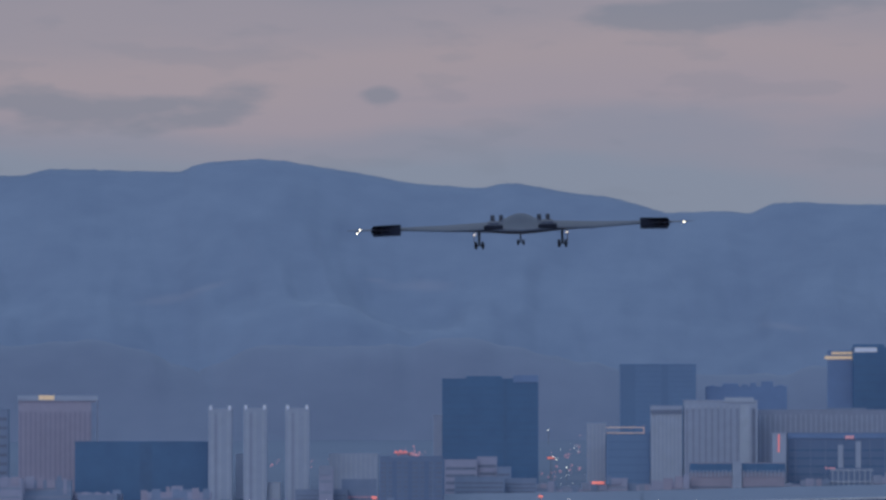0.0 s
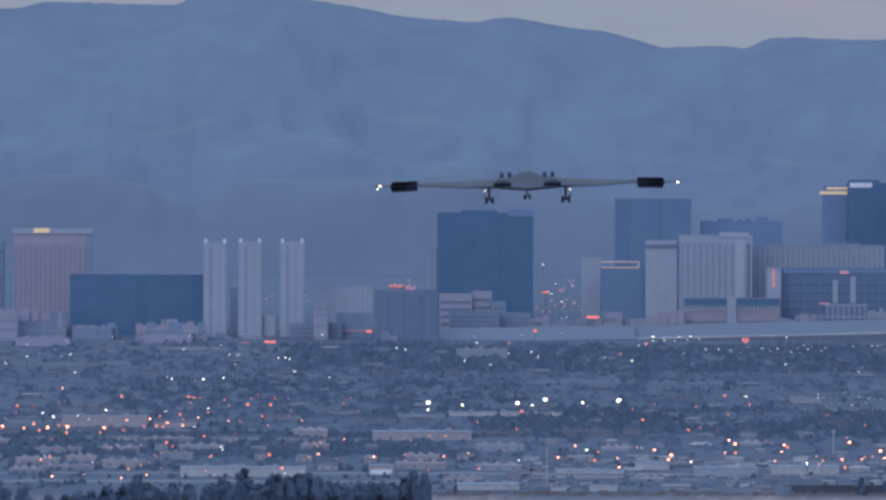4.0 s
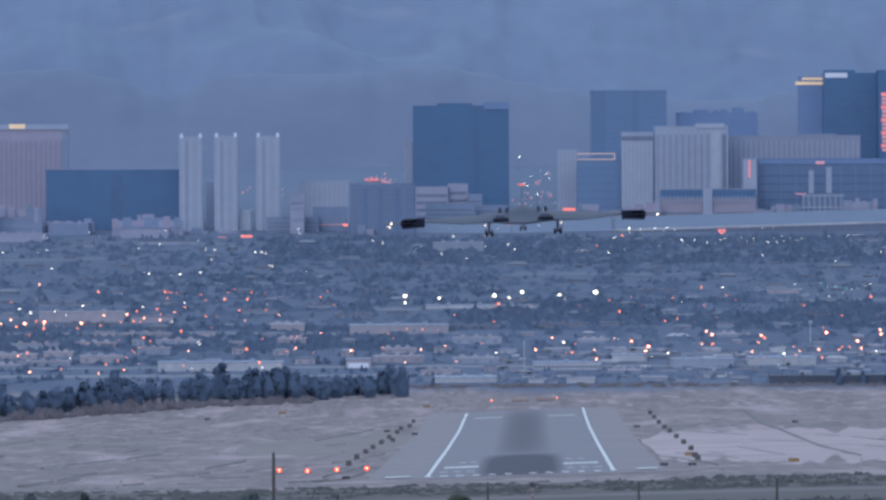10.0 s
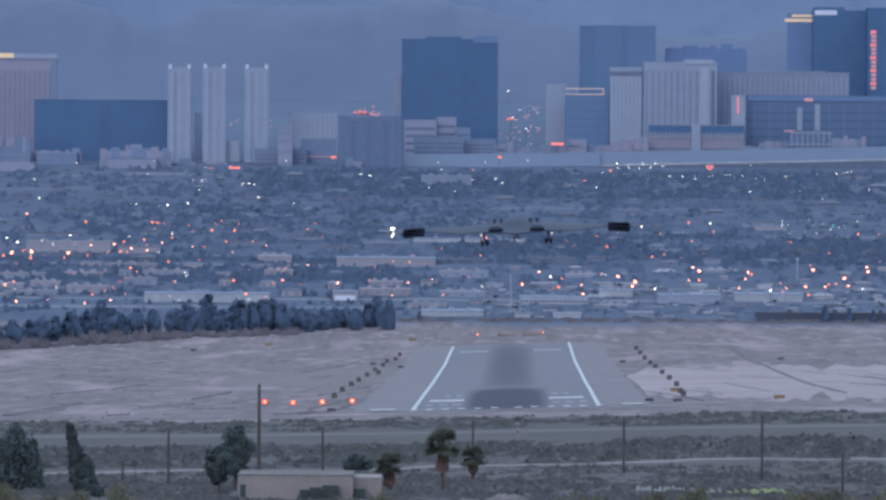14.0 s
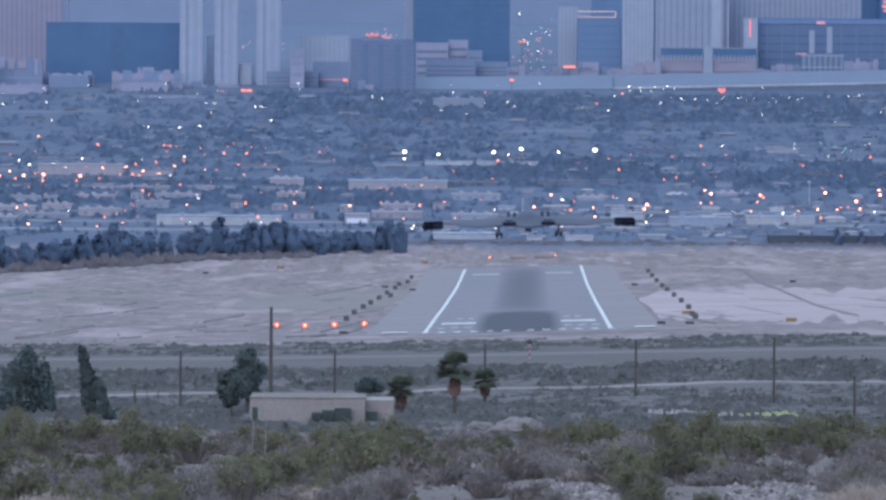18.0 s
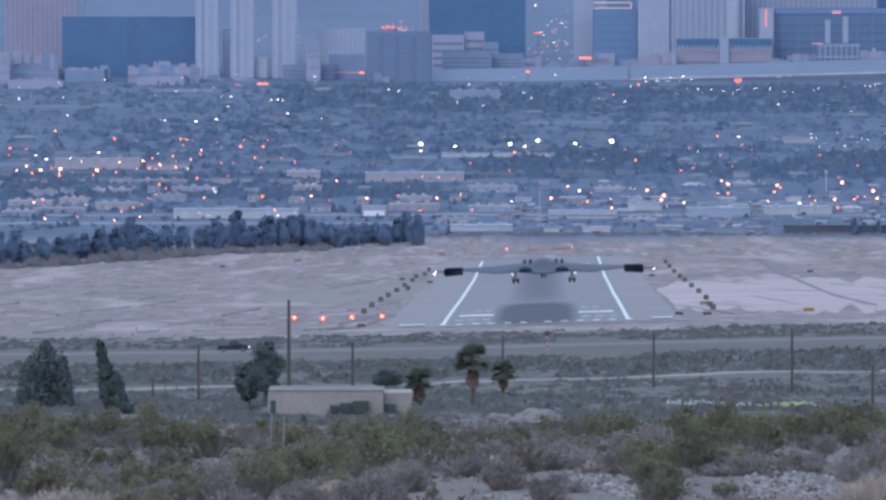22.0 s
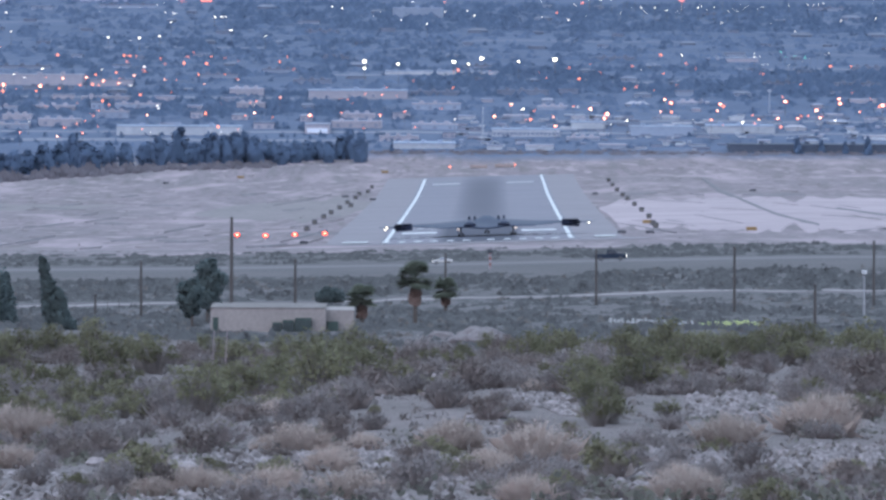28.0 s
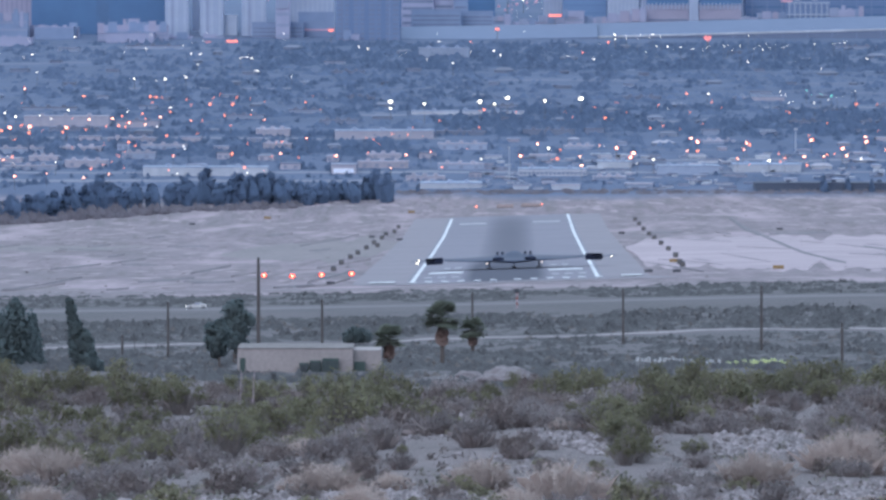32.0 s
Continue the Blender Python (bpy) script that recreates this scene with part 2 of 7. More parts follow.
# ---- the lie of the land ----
K = 1 / 12818.0  # angle of one pixel, in radians: u, v are pixel positions in the camera's view


def at(u, v, d):
    """The place at distance d behind pixel u, v of the camera's view."""
    return Vector(((u - 784) * d * K, d, (150 - v) * d * K))


LAND_D = (-300, -60, 0, 60, 120, 170, 230, 320, 450, 700, 900, 1000, 1150, 1300, 1450, 1600, 1700, 1895, 2090, 2435, 2732, 2850, 3000, 3200, 3400, 3650, 3950, 4050, 4150, 4250, 4550, 5400)
LAND_Z = (6, 0, -1.7, -5.0, -8.5, -10.7, -13.2, -17.2, -22.8, -33.2, -40.4, -42.9, -46.2, -49.2, -52.8, -57.0, -60.0, -63.0, -66.2, -71.0, -73.0, -69.5, -59.0, -45, -34.5, -22.8, -10.8, -6.3, -1.6, 5.0, 39.0, 100.0)
_d = np.arange(-300, 5400, 5.0)
_z = np.interp(_d, LAND_D, LAND_Z)
_k = np.ones(9) / 9
_zs = np.concatenate([_z[:4], np.convolve(_z, _k, "valid"), _z[-4:]])
_zs = np.where((_d > 1640) & (_d < 2760), _z, _zs)


def land(x, y):
    """Height of the ground, shaped to fit the camera's view; the airfield leans a little to one side."""
    x, y = np.asarray(x, float), np.asarray(y, float)
    lean = np.interp(y, (700, 950, 1500, 1640, 2760, 2950), (0, 0.024, 0.027, 0.033, 0.033, 0)) * 75 * np.tanh((x - 20) / 75)
    rough = 0.35 * np.sin(x * 0.11 + y * 0.013) * np.sin(y * 0.021 + x * 0.05) * np.interp(y, (0, 80, 900, 1300), (0, 1, 1, 0))
    knoll = 1.1 * np.exp(-((y - 185) / 30) ** 2) * np.sin(x * 0.16 + 1.0) + 0.8 * np.exp(-((y - 300) / 40) ** 2) * np.sin(x * 0.12)
    return np.interp(y, _d, _zs) + lean + rough + knoll


def on(u, d, up=0.0):
    """The place on the ground at bearing u and distance d."""
    x = (u - 784) * d * K
    return Vector((x, d, float(land(x, d)) + up))


def part(name, bm, mat, parent=None, label="", kind=""):
    """Links a bmesh (or a ready mesh) as one object."""
    me = bm
    if isinstance(bm, bmesh.types.BMesh):
        me = bpy.data.meshes.new(name)
        bm.to_mesh(me)
        bm.free()
    if not me.materials:
        me.materials.append(mat)
    ob = new(name, me)
    ob.parent = parent
    return tagged(ob, label, kind=kind)


def mesh_of(name, verts, faces, smooth=False, normals=None):
    me = bpy.data.meshes.new(name)
    me.from_pydata([tuple(v) for v in verts], [], [tuple(f) for f in faces])
    if smooth:
        me.polygons.foreach_set("use_smooth", [True] * len(me.polygons))
    me.update()
    if normals is not None:
        me.polygons.foreach_set("use_smooth", [True] * len(me.polygons))
        me.normals_split_custom_set_from_vertices([tuple(q) for q in normals])
    return me


def thing(name, m, label, category, group="", kind=""):
    ob = new(name)
    ob.empty_display_size = 0.5
    ob.matrix_world = m
    return tagged(ob, label, category, group, kind)


def box(bm, x0, x1, y0, y1, z0, z1, taper=0.0):
    c = [(x0, y0), (x1, y0), (x1, y1), (x0, y1)]
    mx, my = (x0 + x1) / 2, (y0 + y1) / 2
    lo = [bm.verts.new((x, y, z0)) for x, y in c]
    hi = [bm.verts.new((x + (mx - x) * taper, y + (my - y) * taper, z1)) for x, y in c]
    bm.faces.new(lo[::-1])
    bm.faces.new(hi)
    for i in range(4):
        bm.faces.new((lo[i], lo[(i + 1) % 4], hi[(i + 1) % 4], hi[i]))
    return bm


def tube(bm, a, b, r0, r1, n=6):
    a, b = Vector(a), Vector(b)
    ax = (b - a).normalized()
    s = ax.orthogonal().normalized()
    t = ax.cross(s)
    ring = []
    for p, r in ((a, r0), (b, r1)):
        ring.append([bm.verts.new(p + (s * math.cos(q) + t * math.sin(q)) * r) for q in (2 * math.pi * i / n for i in range(n))])
    for i in range(n):
        bm.faces.new((ring[0][i], ring[0][(i + 1) % n], ring[1][(i + 1) % n], ring[1][i]))
    bm.faces.new(ring[0][::-1])
    bm.faces.new(ring[1])
    return bm


# ---- ground: one sheet ----
def ground_sheet():
    ys = np.concatenate([np.arange(-280, 60, 20), np.arange(60, 420, 4), np.arange(420, 1300, 12), np.arange(1300, 2800, 20), np.arange(2800, 5300, 40)])
    us = np.concatenate([[-9, -5, -3, -2, -1.5], np.linspace(-1.2, 1.2, 91), [1.5, 2, 3, 5, 9]])
    X = us[None, :] * (12 + 0.075 * np.abs(ys[:, None]))
    Y = np.repeat(ys[:, None], len(us), 1)
    Z = land(X, Y)
    n = len(us)
    verts = np.stack([X, Y, Z], -1).reshape(-1, 3)
    faces = [(r * n + c, r * n + c + 1, (r + 1) * n + c + 1, (r + 1) * n + c) for r in range(len(ys) - 1) for c in range(n - 1)]
    return mesh_of("ground", verts, faces, True)


def ground_material():
    m = bpy.data.materials.new("desert_ground")
    m.use_nodes = True
    n, l = m.node_tree.nodes, m.node_tree.links
    b = n["Principled BSDF"]
    b.inputs["Roughness"].default_value = 0.95
    pos = n.new("ShaderNodeNewGeometry").outputs["Position"]
    sep = n.new("ShaderNodeSeparateXYZ")
    l.new(pos, sep.inputs[0])

    def noise_of(scale, stretch, detail=6):
        mp, q = n.new("ShaderNodeMapping"), n.new("ShaderNodeTexNoise")
        mp.inputs["Scale"].default_value = stretch
        l.new(pos, mp.inputs[0])
        l.new(mp.outputs[0], q.inputs["Vector"])
        q.inputs["Scale"].default_value, q.inputs["Detail"].default_value = scale, detail
        return q.outputs[0]

    def blend(fac, a, c):
        x = n.new("ShaderNodeMix")
        x.data_type = "RGBA"
        l.new(fac, x.inputs["Factor"])
        for s, v in ((6, a), (7, c)):
            if isinstance(v, tuple):
                x.inputs[s].default_value = (*v, 1)
            else:
                l.new(v, x.inputs[s])
        return x.outputs[2]

    def step(value, lo, hi):
        x = n.new("ShaderNodeMapRange")
        x.inputs["From Min"].default_value, x.inputs["From Max"].default_value = lo, hi
        l.new(value, x.inputs["Value"])
        return x.outputs[0]

    # stony slope near by
    near = blend(step(noise_of(0.5, (1, 0.2, 1)), 0.36, 0.64), (0.156, 0.130, 0.146), (0.108, 0.091, 0.102))
    near = blend(step(noise_of(20.0, (1, 0.45, 1)), 0.50, 0.62), near, (0.200, 0.172, 0.184))
    near = blend(step(noise_of(2.2, (1, 0.3, 1)), 0.55, 0.70), near, (0.072, 0.066, 0.074))
    # scrub flat with pale tracks
    flat = blend(step(noise_of(0.12, (0.5, 0.2, 1)), 0.36, 0.64), (0.106, 0.098, 0.116), (0.086, 0.083, 0.098))
    # graded field by the runway, in long worn streaks
    field = blend(step(noise_of(0.05, (1.1, 0.20, 1)), 0.38, 0.62), (0.246, 0.198, 0.240), (0.178, 0.149, 0.182))
    field = blend(step(noise_of(0.016, (1, 0.28, 1)), 0.48, 0.60), field, (0.186, 0.160, 0.192))
    field = blend(step(noise_of(0.14, (1.0, 0.12, 1)), 0.54, 0.68), field, (0.150, 0.136, 0.158))
    field = blend(step(noise_of(0.9, (0.8, 0.06, 1)), 0.52, 0.62), field, (0.165, 0.148, 0.172))
    field = blend(step(noise_of(0.5, (0.45, 0.07, 1)), 0.53, 0.61), field, (0.150, 0.130, 0.150))
    field = blend(step(noise_of(0.42, (0.35, 0.085, 1)), 0.56, 0.64), field, (0.318, 0.262, 0.306))
    field = blend(step(noise_of(0.35, (0.9, 0.09, 1)), 0.50, 0.66), field, (0.205, 0.172, 0.208))
    field = blend(step(noise_of(0.028, (1.6, 0.30, 1)), 0.53, 0.68), field, (0.335, 0.272, 0.322))
    # town soil is blued, with the haze painted into its colour
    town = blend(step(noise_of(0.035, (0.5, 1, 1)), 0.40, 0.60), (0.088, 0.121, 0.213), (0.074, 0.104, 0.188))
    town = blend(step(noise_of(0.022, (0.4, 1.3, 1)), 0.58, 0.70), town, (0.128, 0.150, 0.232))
    y = sep.outputs["Y"]
    edge = n.new("ShaderNodeMath")
    edge.operation = "MULTIPLY_ADD"
    l.new(noise_of(0.02, (1, 0.3, 1)), edge.inputs[0])
    edge.inputs[1].default_value = 90
    l.new(y, edge.inputs[2])
    c = blend(step(y, 420, 640), near, flat)
    c = blend(step(edge.outputs[0], 1465, 1490), c, field)
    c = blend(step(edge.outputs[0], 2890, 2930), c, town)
    # farther ground fades into the hazed mountain tone
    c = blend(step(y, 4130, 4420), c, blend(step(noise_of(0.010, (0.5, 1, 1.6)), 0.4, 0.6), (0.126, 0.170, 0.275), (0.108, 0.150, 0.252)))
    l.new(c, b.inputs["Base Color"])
    bp = n.new("ShaderNodeBump")
    bp.inputs["Strength"].default_value, bp.inputs["Distance"].default_value = 0.5, 0.15
    l.new(noise_of(3.0, (1, 1, 1)), bp.inputs["Height"])
    l.new(bp.outputs[0], b.inputs["Normal"])
    return m


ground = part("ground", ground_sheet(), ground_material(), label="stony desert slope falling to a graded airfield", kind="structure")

# ---- the far range ----


def mountain_range():
    us = np.linspace(-1700, 3300, 520)
    ridge = np.interp(us, (-1700, -600, -45, 0, 40, 160, 275, 300, 335, 405, 460, 515, 595, 675, 755, 805, 850, 885, 965, 1035, 1105, 1135, 1215, 1285, 1325, 1375, 1455, 1523, 2100, 3300),
                      (420, 440, 409, 411, 422, 419, 416, 429, 435, 439, 436, 426, 414, 397, 391, 387, 397, 394, 379, 372, 353, 343, 347, 343, 361, 363, 358, 359, 400, 380))
    ridge = np.convolve(np.pad(ridge, 1, "edge"), (0.2, 0.6, 0.2), "valid")
    ridge = ridge + np.array([noise.noise((u * 0.03, 3.1, 0)) * 1.5 + noise.noise((u * 0.12, 9.1, 0)) * 1.6 for u in us])
    ts = np.concatenate([np.linspace(0, 1, 46), [1.04, 1.08]])
    verts, nu = [], len(us)
    foot, crest = 4520.0, 4900.0
    for t in ts:
        d = foot + (crest - foot) * t
        for u, r in zip(us, ridge):
            x = (u - 784) * d * K
            full = (150 + r) * crest * K
            low = float(np.interp(d, _d, _zs)) - 3
            rise = t ** 1.25 if t <= 1 else 1 - (t - 1) * 3
            spur = noise.fractal((u * 0.0042, t * 1.6, 0.7), 1.0, 2.0, 5) * 26 + noise.ridged_multi_fractal((u * 0.011 + t, t * 2.2, 4.0), 0.9, 2.0, 4, 1.0, 2.0) * 4
            spur *= 4 * max(t, 0) * max(1 - t, 0) if t <= 1 else 0
            hill = 30 * math.exp(-((u - 610) / 190) ** 2) * math.exp(-((t - 0.28) / 0.13) ** 2) + 14 * math.exp(-((u - 150) / 240) ** 2) * math.exp(-((t - 0.33) / 0.14) ** 2)
            verts.append((x, d, low + (full - low) * rise + spur * 0.6 + hill))
    faces = [(r * nu + c, r * nu + c + 1, (r + 1) * nu + c + 1, (r + 1) * nu + c) for r in range(len(ts) - 1) for c in range(nu - 1)]
    return mesh_of("mountain_range", verts, faces, True)


def bare_patches(m):
    """Pale bare slopes on the range: pixel column and row in the view, half width, half height."""
    n, l = m.node_tree.nodes, m.node_tree.links
    b = n["Principled BSDF"]
    last = b.inputs["Base Color"].links[0].from_socket
    pos = n.new("ShaderNodeNewGeometry").outputs["Position"]
    grain = n.new("ShaderNodeTexNoise")
    grain.inputs["Scale"].default_value, grain.inputs["Detail"].default_value = 0.05, 5
    l.new(pos, grain.inputs["Vector"])
    for u, v, wide, high, tilt in ((700, -218, 70, 13, 0.0), (318, -210, 52, 7, 16.0), (620, -228, 26, 5, -6.0), (1340, -140, 40, 8, -8.0), (250, -190, 60, 10, 8.0)):
        c = at(u, v, 4720)
        k = 4720 * K
        mp, ln, ad, fd, mx = n.new("ShaderNodeMapping"), n.new("ShaderNodeVectorMath"), n.new("ShaderNodeMath"), n.new("ShaderNodeMapRange"), n.new("ShaderNodeMix")
        mp.vector_type = "TEXTURE"
        mp.inputs["Location"].default_value = (c.x, 4720, c.z)
        mp.inputs["Rotation"].default_value = (0, -radians(tilt), 0)
        mp.inputs["Scale"].default_value = (wide * k, 400, high * k)
        ln.operation, ad.operation, mx.data_type = "LENGTH", "MULTIPLY_ADD", "RGBA"
        l.new(pos, mp.inputs[0])
        l.new(mp.outputs[0], ln.inputs[0])
        l.new(grain.outputs[0], ad.inputs[0])
        ad.inputs[1].default_value = 1.2
        l.new(ln.outputs["Value"], ad.inputs[2])
        fd.inputs["From Min"].default_value, fd.inputs["From Max"].default_value = 1.75, 0.9
        fd.inputs["To Max"].default_value = 0.45
        l.new(ad.outputs[0], fd.inputs["Value"])
        l.new(fd.outputs[0], mx.inputs["Factor"])
        l.new(last, mx.inputs[6])
        # patch tone is blued for the same painted haze
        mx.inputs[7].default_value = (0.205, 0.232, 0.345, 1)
        last = mx.outputs[2]
    l.new(last, b.inputs["Base Color"])
    return m


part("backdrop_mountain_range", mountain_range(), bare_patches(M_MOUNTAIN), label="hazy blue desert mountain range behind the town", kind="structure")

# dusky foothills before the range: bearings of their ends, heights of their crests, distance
# their rock colour has blue haze painted in
M_FOOTHILL = material("hazed_foothill_rock", (0.145, 0.185, 0.300), (0.128, 0.166, 0.275), 0.012, 0.05, space="World", stretch=(0.8, 0.7, 1.4))


def foothill(u0, u1, crest, d, seed):
    us = np.linspace(u0, u1, 150)
    ts = np.linspace(0, 1.25, 22)
    low = float(land(0, d)) - 6
    verts = []
    for t in ts:
        for u in us:
            e = math.sin(math.pi * min(max((u - u0) / (u1 - u0), 0), 1)) ** 0.4
            top = crest * e * (0.86 + 0.12 * noise.noise((u * 0.004, seed, 0)) + 0.035 * noise.noise((u * 0.021, seed, 3.0)))
            rise = math.sin(min(t, 1) * math.pi / 2) ** 1.2 - max(t - 1, 0) * 0.9
            spur = noise.fractal((u * 0.011, t * 1.3, seed), 1.0, 2.0, 4) * 7 * t * (1.25 - t)
            verts.append(((u - 784) * d * K, d + t * 90, low + (top * d * K - low) * max(rise, 0) + spur))
    n = len(us)
    faces = [(r * n + c, r * n + c + 1, (r + 1) * n + c + 1, (r + 1) * n + c) for r in range(len(ts) - 1) for c in range(n - 1)]
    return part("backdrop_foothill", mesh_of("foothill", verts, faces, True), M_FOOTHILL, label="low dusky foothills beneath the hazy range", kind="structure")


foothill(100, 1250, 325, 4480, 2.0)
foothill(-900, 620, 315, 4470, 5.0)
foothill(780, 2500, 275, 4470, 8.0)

# ---- runway ----
RW_W = 43.7


def runway_x(d):
    """The middle of the runway at distance d."""
    return float(np.interp(d, (1600, 1697, 2732), (25.6 - 9.0 * K * 1600, (925.6 - 784) * K * 1697, (934.5 - 784) * K * 2732)))


def strip(x0, x1, d0, d1, up, steps=1):
    """A sheet on the ground from d0 to d1, between two offsets from the runway's middle."""
    bm = bmesh.new()
    ds = np.linspace(d0, d1, max(2, int((d1 - d0) / 20) + 1))
    xs = np.linspace(x0, x1, max(2, int(abs(x1 - x0) / 12) + 1))
    rows = [[bm.verts.new((runway_x(d) + x, d, float(land(runway_x(d) + x, d)) + up)) for x in xs] for d in ds]
    for r in range(len(ds) - 1):
        for c in range(len(xs) - 1):
            bm.faces.new((rows[r][c], rows[r][c + 1], rows[r + 1][c + 1], rows[r + 1][c]))
    return bm


def runway_material():
    m = M_ASPHALT.copy()
    m.name = "worn_runway_asphalt"
    n, l = m.node_tree.nodes, m.node_tree.links
    b = n["Principled BSDF"]
    prev = b.inputs["Base Color"].links[0].from_socket
    sep = n.new("ShaderNodeSeparateXYZ")
    l.new(n.new("ShaderNodeNewGeometry").outputs["Position"], sep.inputs[0])

    def calc(op, a, c=0.0, e=0.0):
        q = n.new("ShaderNodeMath")
        q.operation = op
        for i, v in enumerate((a, c, e)):
            if isinstance(v, (int, float)):
                q.inputs[i].default_value = v
            else:
                l.new(v, q.inputs[i])
        return q.outputs[0]

    def smear(mid, wide, start, end, half, soft):
        """Tyre rubber on the middle of the strip between two distances."""
        across = calc("DIVIDE", calc("ABSOLUTE", calc("SUBTRACT", sep.outputs["X"], calc("MULTIPLY_ADD", sep.outputs["Y"], mid[0], mid[1]))), wide)
        a = calc("SUBTRACT", 1.0, calc("SMOOTH_MIN", 1.0, calc("POWER", across, 2.2), 0.1))
        along = calc("DIVIDE", calc("ABSOLUTE", calc("SUBTRACT", sep.outputs["Y"], (start + end) / 2)), half)
        c = calc("SUBTRACT", 1.0, calc("SMOOTH_MIN", 1.0, calc("POWER", along, soft), 0.1))
        return calc("MULTIPLY", calc("MAXIMUM", a, 0.0), calc("MAXIMUM", c, 0.0))

    slope = (runway_x(2732) - runway_x(1697)) / (2732 - 1697)
    line = (slope, runway_x(1697) - slope * 1697)
    one = smear(line, 11.0, 1670, 1950, 165, 3.6)
    two = smear(line, 8.6, 1950, 2760, 420, 5.0)
    fac = calc("MINIMUM", calc("ADD", calc("MULTIPLY", one, 1.8), calc("MULTIPLY", two, 0.66)), 0.95)
    mix = n.new("ShaderNodeMix")
    mix.data_type = "RGBA"
    l.new(fac, mix.inputs["Factor"])
    l.new(prev, mix.inputs[6])
    mix.inputs[7].default_value = (0.036, 0.042, 0.078, 1)
    l.new(mix.outputs[2], b.inputs["Base Color"])
    return m


runway = thing("runway", pose(0, 0, 0), "grey asphalt runway with white lines and dark tyre rubber", "runway", kind="structure")
part("surface", strip(-23.2, 23.2, 1662, 2740, 0.10), runway_material(), runway)
M_SHOULDER = material("runway_shoulder", (0.232, 0.212, 0.258), (0.190, 0.177, 0.219), 0.03, 0.4, space="World")
part("shoulder", strip(-36, -23.2, 1640, 2740, 0.06), M_SHOULDER, runway)
part("shoulder", strip(23.2, 34, 1640, 2740, 0.06), M_SHOULDER, runway)
part("blast_pad", strip(-36, 34, 1610, 1662, 0.08), M_SHOULDER, runway)
H = RW_W / 2
part("edge_line", strip(-H - 0.5, -H + 0.5, 1700, 2732, 0.16), M_PAINT, runway)
part("edge_line", strip(H - 0.5, H + 0.5, 1700, 2740, 0.16), M_PAINT, runway)
STEP = H / 5.75
for k in range(6):
    for side in (-1, 1):
        x = side * (0.75 + k) * STEP
        part("threshold_bar", strip(x - 0.85, x + 0.85, 1694, 1708, 0.18), M_PAINT, runway)
for side in (-1, 1):
    part("aiming_marker", strip(*sorted((side * 10.6, side * 19.2)), 1798, 1816, 0.18), M_PAINT, runway)
    part("aiming_marker", strip(*sorted((side * 8.4, side * 18.2)), 2615, 2636, 0.18), M_PAINT_WORN, runway)
    for x in (12.1, 15.4, 18.7):
        part("touchdown_bar", strip(side * x - 0.95, side * x + 0.95, 1746, 1758, 0.18), M_PAINT_WORN, runway)
    for x in (12.3, 15.2):
        part("touchdown_bar", strip(side * x - 0.8, side * x + 0.8, 1862, 1876, 0.18), M_PAINT_WORN, runway)
for x0, x1 in ((-32, -26), (27.4, 32.2)):
    part("outer_bar", strip(x0, x1, 1696, 1711, 0.32), M_PAINT, runway)

# ---- hotels of the town ----


def tower(name, u0, u1, v_top, d, deep, mat, label, category="hotel", v_base=None, parapet=0.8):
    """A plain-sided tower that fills the bearings u0 to u1 up to v_top at distance d; its Empty stands at its base."""
    mid = (u0 + u1) / 2
    base = on(mid, d, -1.5)
    if v_base is not None:
        base.z = at(mid, v_base, d).z
    w, h = (u1 - u0) * d * K, at(mid, v_top, d).z - base.z
    t = thing(name, Matrix.Translation(base), label, category)
    bm = box(bmesh.new(), -w / 2, w / 2, 0, deep, 0, h)
    bmesh.ops.bevel(bm, geom=[e for e in bm.edges if abs(e.verts[0].co.z - e.verts[1].co.z) > h * 0.5], offset=0.25, segments=1, affect="EDGES")
    part("body", bm, mat, t)
    part("roof", box(bmesh.new(), -w / 2 - 0.12, w / 2 + 0.12, -0.12, deep + 0.12, h, h + parapet), mat, t)
    return t, w, h


def ribs(t, w, h, n, wide, mat, z0=0.0, z1=None, x0=None, x1=None, name="rib", proud=0.35):
    """Upright ribs on the front of a tower."""
    x0, x1 = (-w / 2 if x0 is None else x0), (w / 2 if x1 is None else x1)
    me = None
    for i in range(n):
        x = x0 + (i + 0.5) * (x1 - x0) / n
        if me is None:
            p = part(name, box(bmesh.new(), -wide / 2, wide / 2, -proud, 0.05, 0, (z1 or h) - z0), mat, t)
            me = p.data
        else:
            p = part(name, me, mat, t)
        p.location = (x, 0, z0)


def panel(t, name, x0, x1, z0, z1, mat, proud=0.3, label=""):
    return part(name, box(bmesh.new(), x0, x1, -proud, 0.05, z0, z1), mat, t, label)


def storeys(t, w, h, n, mat, z0=2.0, margin=0.8, tall=0.35):
    """Window bands, storey by storey."""
    step = (h - z0 - 1.0) / n
    me = None
    for i in range(n):
        if me is None:
            p = part("window_band", box(bmesh.new(), -w / 2 + margin, w / 2 - margin, -0.06, 0.05, 0, step * tall), mat, t)
            me = p.data
        else:
            p = part("window_band", me, mat, t)
        p.location = (0, 0, z0 + i * step)


# Band colours stay close to the walls, as painted haze.
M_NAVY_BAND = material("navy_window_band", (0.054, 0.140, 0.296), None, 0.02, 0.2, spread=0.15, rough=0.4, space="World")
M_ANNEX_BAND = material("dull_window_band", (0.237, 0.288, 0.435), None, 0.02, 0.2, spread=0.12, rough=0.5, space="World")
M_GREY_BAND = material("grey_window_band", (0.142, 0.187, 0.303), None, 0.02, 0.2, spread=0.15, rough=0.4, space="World")

